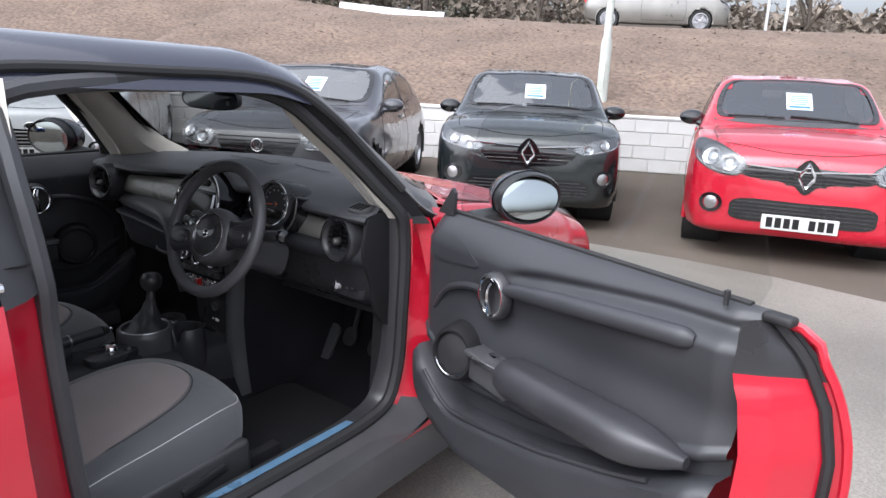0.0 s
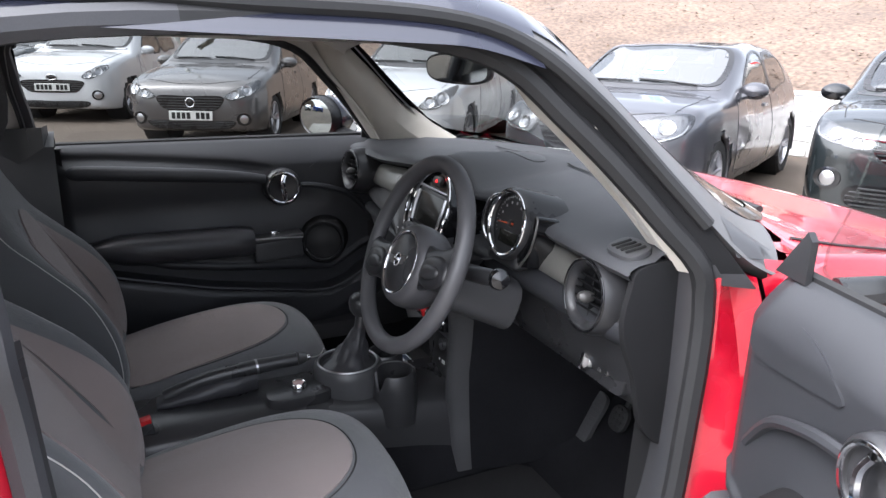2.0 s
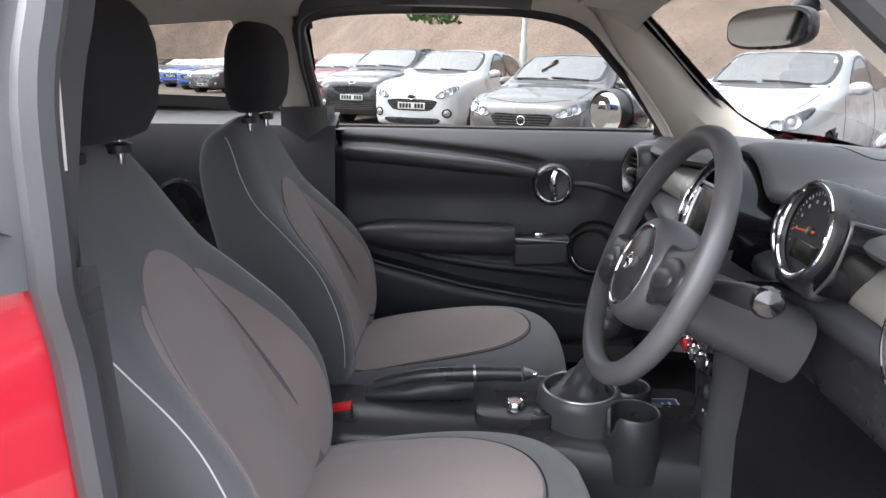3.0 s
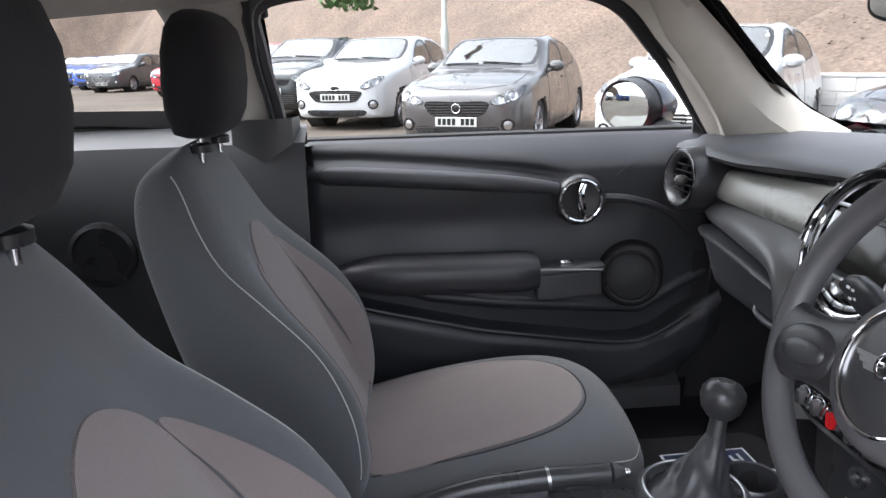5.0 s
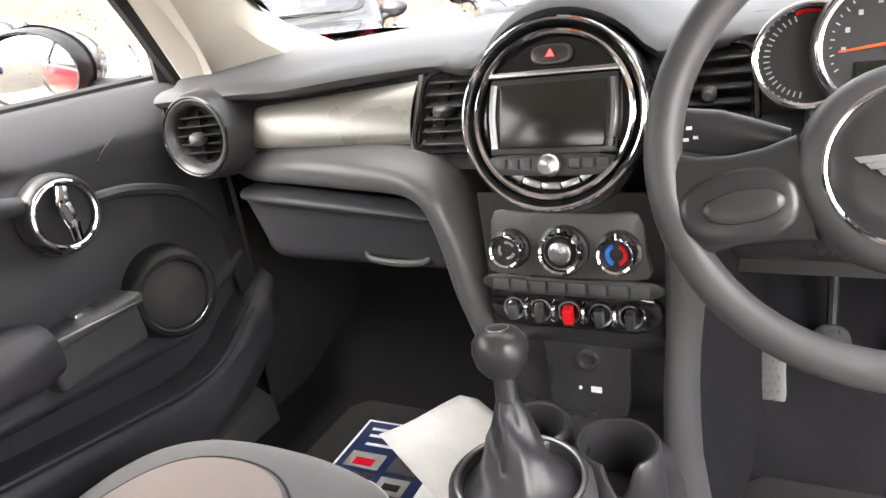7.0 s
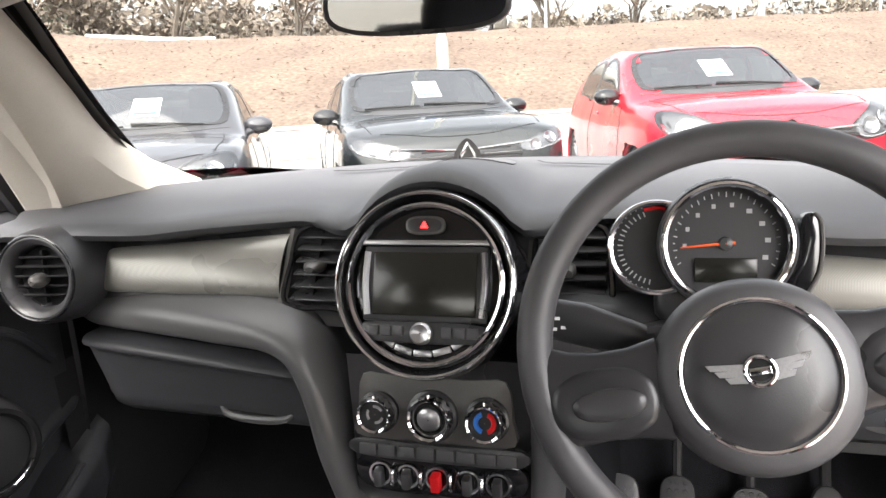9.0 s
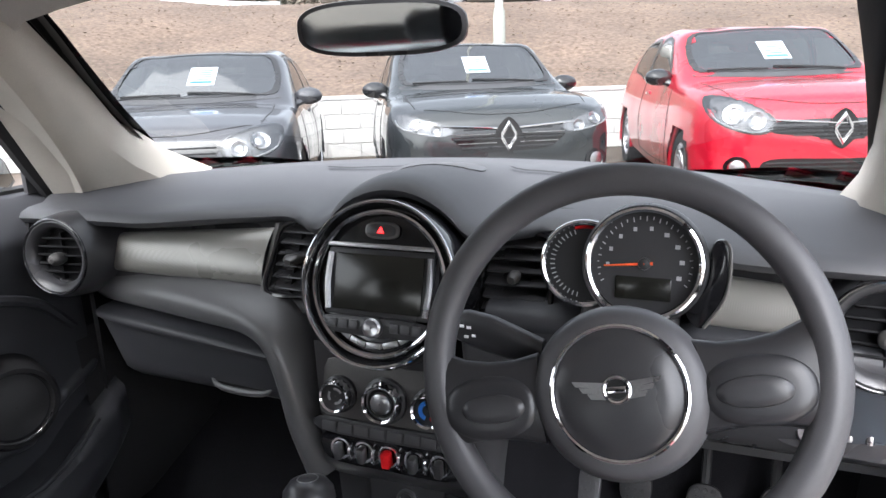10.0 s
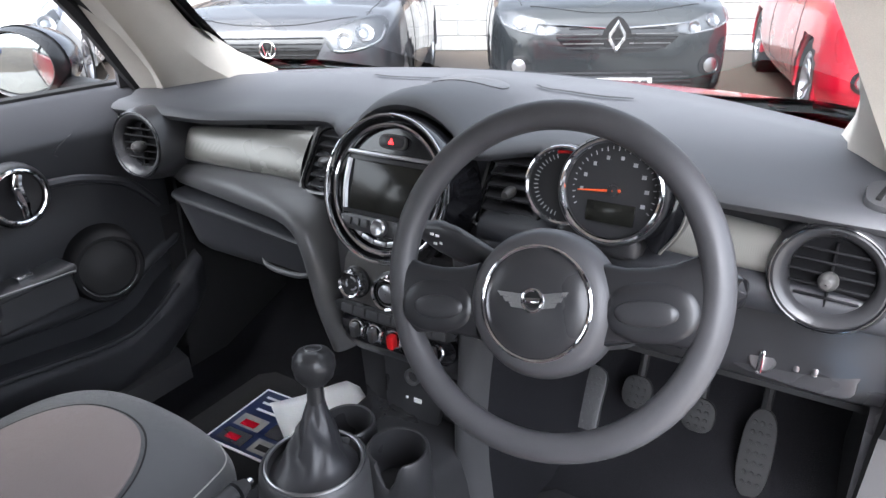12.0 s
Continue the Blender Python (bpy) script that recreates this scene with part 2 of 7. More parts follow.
def curve(points, n=8, closed=False):
    """A smooth line through the points."""
    P = [Vector(p) for p in points]
    out = []
    last = len(P) if closed else len(P) - 1
    for i in range(last):
        p1, p2 = P[i], P[(i + 1) % len(P)]
        p0 = P[i - 1] if (i or closed) else p1
        p3 = P[(i + 2) % len(P)] if (i + 2 < len(P) or closed) else p2
        for k in range(n):
            t = k / n
            out.append(0.5 * (2 * p1 + (p2 - p0) * t + (2 * p0 - 5 * p1 + 4 * p2 - p3) * t * t + (3 * p1 - p0 - 3 * p2 + p3) * t**3))
    if not closed:
        out.append(P[-1])
    return out


def tube(bm, path, r, segs=8, closed=False, flat=1.0, mi=0, hint=None):
    """A round (or flattened) bar along a path; r: one radius or one a point."""
    P = [Vector(p) for p in path]
    n = len(P)
    rad = r if isinstance(r, (list, tuple)) else [r] * n
    tang = [(P[(i + 1) % n] - P[i - 1]) if closed else (P[min(i + 1, n - 1)] - P[max(i - 1, 0)]) for i in range(n)]
    tang = [t.normalized() for t in tang]
    side = Vector(hint) if hint else (Vector((0, 0, 1)) if abs(tang[0].z) < 0.9 else Vector((1, 0, 0)))
    rows = []
    for p, t, q in zip(P, tang, rad):
        side = (side - t * side.dot(t)).normalized()
        o = t.cross(side)
        rows.append([p + q * (math.cos(b) * side * flat + math.sin(b) * o) for b in (2 * math.pi * j / segs for j in range(segs))])
    if closed:
        rows.append(rows[0])
    rings(bm, rows, caps=not closed, mi=mi)
    if closed:
        bmesh.ops.remove_doubles(bm, verts=bm.verts, dist=1e-6)


def box(bm, size, m=ID, bev=0.004, seg=2, mi=0, taper=1.0):
    """A box with worn edges, centred on m."""
    t = bmesh.new()
    bmesh.ops.create_cube(t, size=1)
    for v in t.verts:
        k = taper if v.co.z > 0 else 1.0
        v.co = Vector((v.co.x * size[0] * k, v.co.y * size[1] * k, v.co.z * size[2]))
    if bev:
        bmesh.ops.bevel(t, geom=t.edges[:], offset=min(bev, min(size) * 0.45), segments=seg, profile=0.6, affect="EDGES")
    add(bm, t, m, mi)


def add(bm, t, m=ID, mi=0):
    """Puts the faces of t into bm."""
    t.transform(m)
    vs = {v: bm.verts.new(v.co) for v in t.verts}
    for f in t.faces:
        g = bm.faces.new([vs[v] for v in f.verts])
        g.material_index = mi
    t.free()


def prism(bm, outline, depth, m=ID, bev=0.0, mi=0):
    """A flat outline (x, y) made depth thick, from z 0 to depth of m."""
    t = bmesh.new()
    f = t.faces.new([t.verts.new((x, y, 0)) for x, y in outline])
    r = bmesh.ops.extrude_face_region(t, geom=[f])
    top = [v for v in r["geom"] if isinstance(v, bmesh.types.BMVert)]
    bmesh.ops.translate(t, verts=top, vec=(0, 0, depth))
    if bev:
        tops = set(top)
        es = [e for e in t.edges if e.verts[0] in tops and e.verts[1] in tops]
        bmesh.ops.bevel(t, geom=es, offset=bev, segments=2, profile=0.6, affect="EDGES")
    add(bm, t, m, mi)


def oval(rx, ry, n=32, p=2.0, cx=0.0, cy=0.0):
    """Points of a superellipse."""
    out = []
    for k in range(n):
        a = 2 * math.pi * k / n
        c, s = math.cos(a), math.sin(a)
        out.append((cx + rx * math.copysign(abs(c) ** (2 / p), c), cy + ry * math.copysign(abs(s) ** (2 / p), s)))
    return out


def smooth2(points, n=6):
    return [(p.x, p.y) for p in curve([(x, y, 0) for x, y in points], n, closed=True)]


def pillow(bm, secs, n=28, mi=0):
    """Skins closed sections given as point loops, ends drawn together."""
    first, last = secs[0], secs[-1]
    ends = []
    for s in (first, last):
        c = sum((Vector(p) for p in s), Vector()) / len(s)
        ends.append([c + (Vector(p) - c) * 0.02 for p in s])
    rings(bm, [ends[0], *secs, ends[1]], caps=True, mi=mi)


def tree_of(bm):
    bmesh.ops.recalc_face_normals(bm, faces=bm.faces)
    bm.normal_update()
    return BVHTree.FromBMesh(bm)


AXIS = {"front": (Vector((0, -1, 0)), lambda a, b: Vector((a, 60, b))),
        "rear": (Vector((0, 1, 0)), lambda a, b: Vector((a, -60, b))),
        "right": (Vector((-1, 0, 0)), lambda a, b: Vector((60, a, b))),
        "left": (Vector((1, 0, 0)), lambda a, b: Vector((-60, a, b))),
        "top": (Vector((0, 0, -1)), lambda a, b: Vector((a, b, 60)))}


def drape(bm, tree, outline, way, proud=0.004, layers=5, skirt=0.01, mi=0, inner=0.0):
    """Lays an outline on a surface, seen from one side, slightly proud, with a skirt that closes its edge."""
    d, start = AXIS[way] if isinstance(way, str) else way
    cx = sum(a for a, _ in outline) / len(outline)
    cy = sum(b for _, b in outline) / len(outline)
    rows, low = [], None
    for k in range(layers + 1):
        s = 1 - (1 - inner) * k / layers
        row = []
        for a, b in outline:
            hit, nor, _, _ = tree.ray_cast(start(cx + (a - cx) * s, cy + (b - cy) * s), d)
            if hit is None:
                row.append(None)
                continue
            if nor.dot(d) > 0:
                nor = -nor
            row.append(hit + nor * proud)
            if k == 0:
                low = (low or []) + [hit - nor * skirt]
        known = [p for p in row if p is not None]
        if not known:
            return
        for i, p in enumerate(row):
            if p is None:
                row[i] = min(known, key=lambda q: (q - start(*outline[i])).cross(d).length).copy()
        rows.append(row)
    if low and len(low) == len(rows[0]):
        rows.insert(0, low)
    rings(bm, rows, mi=mi)
    bmesh.ops.remove_doubles(bm, verts=bm.verts, dist=1e-5)


def lerp(a, b, t):
    return a + (b - a) * t


def keyed(rows, y):
    """Numbers between keyed rows, eased."""
    if y >= rows[0][0]:
        return rows[0][1:]
    for a, b in zip(rows, rows[1:]):
        if y >= b[0]:
            t = (a[0] - y) / (a[0] - b[0])
            return [lerp(p, q, t) for p, q in zip(a[1:], b[1:])]
    return rows[-1][1:]

# ---- motor cars ----
def section(row, n=5):
    hw, z0, zb, hb, zs, ht, zt = row
    half = curve([(0, 0, z0), (hw * 0.82, 0, z0), (hw * 0.97, 0, z0 + 0.09), (hw, 0, (z0 + zb) / 2 + 0.04), (hb, 0, zb), (ht, 0, zs), (ht * 0.55, 0, zs + 0.78 * (zt - zs)), (0, 0, zt)], n)
    return [(p.x, p.z) for p in half]


def shell(rows, step=0.05):
    """The skin of a car body as one closed net, keyed by stations from nose to tail."""
    y, ys = rows[0][0], []
    while y > rows[-1][0]:
        ys.append(y)
        y -= 0.02 if y > rows[0][0] - 0.12 else step
    ys.append(rows[-1][0])
    out = []
    for y in ys:
        ks = [keyed(rows, y + d) for d in (-0.03, 0, 0.03)] if rows[0][0] - 0.1 > y > rows[-1][0] + 0.1 else [keyed(rows, y)]
        half = section([sum(v) / len(ks) for v in zip(*ks)])
        out.append([Vector((x, y, z)) for x, z in half] + [Vector((-x, y, z)) for x, z in half[-2:0:-1]])
    bm = bmesh.new()
    rings(bm, out, caps=True)
    bmesh.ops.recalc_face_normals(bm, faces=bm.faces)
    bm.faces.ensure_lookup_table()
    return bm


def inside(p, poly):
    x, y = p
    hit = False
    for (x1, y1), (x2, y2) in zip(poly, poly[1:] + poly[:1]):
        if (y1 > y) != (y2 > y) and x < (x2 - x1) * (y - y1) / (y2 - y1) + x1:
            hit = not hit
    return hit


def shrunk(poly, k):
    cx, cy = sum(p[0] for p in poly) / len(poly), sum(p[1] for p in poly) / len(poly)
    return [(cx + (x - cx) * k, cy + (y - cy) * k) for x, y in poly]


def opened(bm, holes, wheels=(), arch=0.335):
    """Cuts windows and wheel arches out of a skin."""
    gone = []
    for f in bm.faces:
        c, n = f.calc_center_median(), f.normal
        for way, poly in holes:
            ok = {"top": n.z > 0.2 and inside((c.x, c.y), poly), "right": c.x > 0.3 and n.x > 0.2 and inside((c.y, c.z), poly),
                  "left": c.x < -0.3 and n.x < -0.2 and inside((c.y, c.z), poly), "rear": n.y < -0.2 and inside((c.x, c.z), poly), "front": n.y > 0.2 and inside((c.x, c.z), poly)}[way]
            if ok:
                gone.append(f)
                break
        else:
            if any(abs(c.x) > 0.5 and (c.y - wy) ** 2 + (c.z - wz) ** 2 < arch**2 for wy, wz in wheels):
                gone.append(f)
    bmesh.ops.delete(bm, geom=gone, context="FACES")


def wheel_meshes(r=0.31, w=0.19, spokes=5):
    """A tyre and an alloy rim about the x axis, outer face towards +x."""
    m = at(0, 0, 0, (1, 0, 0), (0, 0, 1))
    bm = bmesh.new()
    h = w / 2
    lathe(bm, [(r * 0.66, -h), (r * 0.9, -h), (r * 0.985, -h * 0.75), (r, -h * 0.5), (r, h * 0.5), (r * 0.985, h * 0.75), (r * 0.9, h), (r * 0.7, h * 0.95), (r * 0.66, h * 0.8), (r * 0.66, -h)], m, 40)
    tyre = bm
    bm = bmesh.new()
    lathe(bm, [(r * 0.67, -h * 0.8), (r * 0.67, h * 0.84), (r * 0.69, h * 0.9), (r * 0.64, h * 0.92), (r * 0.62, h * 0.7), (r * 0.6, -h * 0.6), (r * 0.1, -h * 0.6)], m, 40)
    lathe(bm, [(0.001, h * 0.72), (r * 0.1, h * 0.7), (r * 0.16, h * 0.55), (r * 0.16, -h * 0.6)], m, 20)
    for k in range(spokes):
        for d in (-9, 9):
            a = radians(360 * k / spokes + d)
            c, s = math.cos(a), math.sin(a)
            tube(bm, [m @ Vector((c * q * r, s * q * r, h * z)) for q, z in ((0.1, 0.5), (0.3, 0.62), (0.5, 0.6), (0.64, 0.72))], [r * 0.06, r * 0.05, r * 0.045, r * 0.05], 6)
    return tyre, bm


WHEEL_DATA = {}


def put_wheel(parent, x, y, r, kind=5, name="wheel"):
    key = (round(r, 3), kind)
    if key not in WHEEL_DATA:
        t, d = wheel_meshes(r, 0.2, kind)
        a = part("tyre", t, TYRE)
        b = part("rim", d, ALLOY)
        WHEEL_DATA[key] = (a.data, b.data)
        bpy.data.objects.remove(a), bpy.data.objects.remove(b)
    tyre = new(name, WHEEL_DATA[key][0])
    tyre.parent = parent
    tyre.matrix_basis = pose(x, y, r, 0, 0, 0 if x > 0 else 180)
    rim = new("rim", WHEEL_DATA[key][1])
    rim.parent = tyre
    tagged(rim, "silver alloy rim")
    return tyre


BASE = [(0.00, .55, .28, .56, .54, .64, .46, .66), (-.035, .70, .23, .63, .68, .72, .58, .74), (-.13, .81, .20, .71, .79, .79, .66, .815),
        (-.40, .875, .18, .80, .84, .86, .70, .89), (-.75, .89, .18, .87, .85, .925, .71, .955), (-1.05, .89, .18, .91, .84, .965, .71, 1.0),
        (-1.45, .89, .18, .93, .83, 1.17, .69, 1.225), (-1.80, .89, .18, .94, .82, 1.35, .66, 1.415), (-2.35, .89, .18, .96, .82, 1.39, .65, 1.45),
        (-3.05, .89, .20, .98, .81, 1.36, .63, 1.42), (-3.55, .88, .22, 1.0, .80, 1.27, .60, 1.335), (-3.85, .85, .26, .97, .74, 1.06, .62, 1.11),
        (-4.0, .80, .32, .90, .66, .95, .60, .97), (-4.05, .70, .38, .80, .60, .84, .55, .86)]


def scaled(L, W, H, nose=1.0):
    k = L / 4.05
    rows = []
    for y, hw, z0, zb, hb, zs, ht, zt in BASE:
        f = H / 1.45
        f = lerp(f * nose, f, min(max((-y - 0.3) / 0.8, 0), 1))
        rows.append((y * k, hw * W / 1.78, z0, zb * f, hb * W / 1.78, zs * f, ht * W / 1.78, zt * f))
    return rows


def parked_car(name, label, paint, L=4.05, W=1.78, H=1.45, nose=1.0, face="diamond", wheel=0.31, spokes=5, group="cars parked in the lot", paper=True, fz=1.0, cladding=False):
    """A parked hatchback with its nose at the origin, facing +y."""
    car = thing(name, label, "car", group)
    rows = scaled(L, W, H, nose)
    bm = shell(rows)
    tree = tree_of(bm)
    k, kw, kh = L / 4.05, W / 1.78, H / 1.45
    fy, ry = -0.80 * k, -3.36 * k
    screen = smooth2([(0, -1.14 * k), (0.42 * kw, -1.17 * k), (0.66 * kw, -1.25 * k), (0.61 * kw, -1.72 * k), (0.32 * kw, -1.78 * k), (0, -1.785 * k), (-0.32 * kw, -1.78 * k), (-0.61 * kw, -1.72 * k), (-0.66 * kw, -1.25 * k), (-0.42 * kw, -1.17 * k)], 4)
    front_glass = smooth2([(-1.5 * k, .975 * kh), (-1.9 * k, 1.305 * kh), (-2.3 * k, 1.335 * kh), (-2.36 * k, .99 * kh), (-1.9 * k, .975 * kh)], 5)
    rear_glass = smooth2([(-2.47 * k, 1.0 * kh), (-2.42 * k, 1.335 * kh), (-3.0 * k, 1.31 * kh), (-3.25 * k, 1.2 * kh), (-3.2 * k, 1.04 * kh), (-2.9 * k, 1.01 * kh)], 5)
    back = smooth2([(0, 1.29 * kh), (0.4 * kw, 1.27 * kh), (0.52 * kw, 1.12 * kh), (0.5 * kw, 1.02 * kh), (0, 1.0 * kh), (-0.5 * kw, 1.02 * kh), (-0.52 * kw, 1.12 * kh), (-0.4 * kw, 1.27 * kh)], 4)
    holes = [("top", shrunk(screen, 0.93)), ("rear", shrunk(back, 0.85))]
    for way in ("right", "left"):
        holes += [(way, shrunk(front_glass, 0.86)), (way, shrunk(rear_glass, 0.84))]
    opened(bm, holes, [(fy, wheel), (ry, wheel)], wheel + 0.03)
    roofed = paint
    body = part("body", bm, roofed, car)
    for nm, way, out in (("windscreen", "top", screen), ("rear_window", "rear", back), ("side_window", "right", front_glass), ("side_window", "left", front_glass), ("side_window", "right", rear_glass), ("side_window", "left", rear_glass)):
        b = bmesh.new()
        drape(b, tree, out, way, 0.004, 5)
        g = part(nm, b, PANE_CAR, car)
        b = bmesh.new()
        drape(b, tree, shrunk(out, 1.02), way, 0.006, 1, 0.006, inner=0.93 if way == "top" else 0.88)
        part("window_seal", b, SMOOTH, g)
    # cabin seen through the glass
    b = bmesh.new()
    box(b, (1.3 * kw, 2.3 * k, 0.04), pose(0, -2.3 * k, 0.72 * kh), 0.01)
    box(b, (1.28 * kw, 0.5 * k, 0.2), pose(0, -1.35 * k, 0.84 * kh, -8), 0.06, 3)
    for sx in (-0.36, 0.36):
        box(b, (0.5, 0.14, 0.52), pose(sx * kw, -2.4 * k, 0.92 * kh, 14), 0.06, 3, taper=0.8)
        box(b, (0.26, 0.1, 0.2), pose(sx * kw, -2.47 * k, 1.26 * kh, 8), 0.04, 3)
    box(b, (1.15 * kw, 0.14, 0.5), pose(0, -3.1 * k, 0.95 * kh, 14), 0.06, 3)
    part("seats", b, CLOTH, car)
    b = bmesh.new()
    torus(b, 0.17, 0.016, at(0.36 * kw, -1.75 * k, 0.99 * kh, (0, -0.9, 0.45), (0, 0, 1)), 24, 6)
    part("steering_wheel", b, SMOOTH, car)
    b = bmesh.new()
    box(b, (0.2, 0.02, 0.06), pose(0, -1.66 * k, 1.25 * kh), 0.015)
    part("rear_view_mirror", b, SMOOTH, car)
    for x in (-1, 1):
        for wy in (fy, ry):
            wx = x * (0.755 * kw)
            put_wheel(car, wx, wy, wheel, spokes)
            b = bmesh.new()
            m = at(x * 0.853 * kw, wy, wheel, (x, 0, 0), (0, 0, 1))
            torus(b, wheel + 0.035, 0.02, m, 28, 8, a0=-14, a1=194)
            part("wheel_arch", b, PLASTIC if cladding else paint, car)
            b = bmesh.new()
            lathe(b, [(wheel + 0.04, 0.0), (wheel + 0.04, -0.3), (0.05, -0.3)], m, 28)
            part("arch_liner", b, RUBBER, car)
        # door mirror
        b = bmesh.new()
        lathe(b, [(0.001, -0.07), (0.06, -0.06), (0.095, -0.02), (0.1, 0.03), (0.09, 0.05)], at(x * 0.9 * kw, -1.52 * k, 1.02 * kh, (0, -1, 0), (0, 0, 1)), 20, 1.15, 0.72)
        tube(b, [(x * 0.8 * kw, -1.47 * k, 0.965 * kh), (x * 0.86 * kw, -1.5 * k, 0.985 * kh)], 0.03, 8)
        mir = part("door_mirror", b, PIANO if face in ("diamond", "diamond_red") else paint, car)
        b = bmesh.new()
        lathe(b, [(0.088, 0.049), (0.001, 0.049)], at(x * 0.9 * kw, -1.52 * k, 1.02 * kh, (0, -1, 0), (0, 0, 1)), 20, 1.15, 0.72)
        part("mirror_glass", b, MIRROR, mir)
        # seams and handle
        b = bmesh.new()
        b2 = bmesh.new()
        side = "right" if x > 0 else "left"
        for line in ([(-1.25 * k, 0.3), (-1.22 * k, 0.6), (-1.28 * k, 0.93 * kh)], [(-2.42 * k, 0.3), (-2.45 * k, 0.6), (-2.42 * k, 0.96 * kh)], [(-1.25 * k, 0.3), (-1.9 * k, 0.28), (-2.42 * k, 0.3)]):
            pts = []
            for p in curve([(q[0], q[1], 0) for q in line], 6):
                d, st = AXIS[side]
                h = tree.ray_cast(st(p.x, p.y), d)[0]
                if h:
                    pts.append(h)
            if len(pts) > 2:
                tube(b, pts, 0.004, 5)
        part("door_seam", b, RUBBER, car)
        h = tree.ray_cast(AXIS[side][1](-2.2 * k, 0.86 * kh), AXIS[side][0])[0]
        box(b2, (0.03, 0.17, 0.03), Matrix.Translation(h), 0.01)
        part("door_handle", b2, paint, car)
    # bonnet edge and wipers
    b = bmesh.new()
    for pts2 in ([(0.66 * kw, -0.25 * k), (0.69 * kw, -0.6 * k), (0.66 * kw, -1.05 * k)], [(-0.66 * kw, -0.25 * k), (-0.69 * kw, -0.6 * k), (-0.66 * kw, -1.05 * k)], [(-0.6 * kw, -0.19 * k), (-0.3 * kw, -0.1 * k), (0, -0.08 * k), (0.3 * kw, -0.1 * k), (0.6 * kw, -0.19 * k)]):
        pts = [tree.ray_cast(Vector((p.x, p.y, 5)), Vector((0, 0, -1)))[0] for p in curve([(*q, 0) for q in pts2], 8)]
        tube(b, [p for p in pts if p], 0.004, 5)
    part("bonnet_seam", b, RUBBER, car)
    for x0, x1 in ((-0.5, 0.05), (0.1, 0.58)):
        b = bmesh.new()
        pts = [tree.ray_cast(Vector((lerp(x0, x1, t) * kw, (-1.16 - 0.03 * t) * k, 5)), Vector((0, 0, -1)))[0] + Vector((0, 0, 0.015)) for t in (0, 0.5, 1)]
        tube(b, pts, 0.008, 5)
        part("wiper", b, RUBBER, car)
    b = bmesh.new()
    drape(b, tree, smooth2([(0, -1.04 * k), (0.62 * kw, -1.13 * k), (0.64 * kw, -1.2 * k), (0, -1.13 * k), (-0.64 * kw, -1.2 * k), (-0.62 * kw, -1.13 * k)], 3), "top", 0.003, 3)
    part("scuttle", b, PLASTIC, car)
    nose_of(car, face, tree, kw, fz, paint)
    if paper:
        b = bmesh.new()
        cx = -0.03
        drape(b, tree, [(cx - .105, -1.31 * k), (cx + .105, -1.31 * k), (cx + .105, -1.57 * k), (cx - .105, -1.57 * k)], "top", 0.006, 2, 0.001)
        sheet = part("price_sheet", b, SHEET, car, "white printed price sheet", smooth=False)
        b = bmesh.new()
        for i, (w, yy) in enumerate(((0.17, -1.335), (0.17, -1.35), (0.11, -1.385), (0.15, -1.42), (0.15, -1.45), (0.13, -1.48), (0.15, -1.51))):
            drape(b, tree, [(cx - w / 2, yy * k), (cx + w / 2, yy * k), (cx + w / 2, (yy - 0.012) * k), (cx - w / 2, (yy - 0.012) * k)], "top", 0.009, 1, 0.0)
        part("print", b, BLUE_INK, sheet)
    # tail lamps and rear plate
    for x in (-1, 1):
        b = bmesh.new()
        drape(b, tree, smooth2([(x * 0.58 * kw, .93 * kh), (x * 0.74 * kw, .95 * kh), (x * 0.72 * kw, .72 * kh), (x * 0.58 * kw, .74 * kh)], 4), "rear", 0.012, 3)
        part("tail_lamp", b, RED_PLASTIC, car)
    return car


def front_at(tree, x, z):
    h, n, _, _ = tree.ray_cast(Vector((x, 60, z)), Vector((0, -1, 0)))
    return h, n


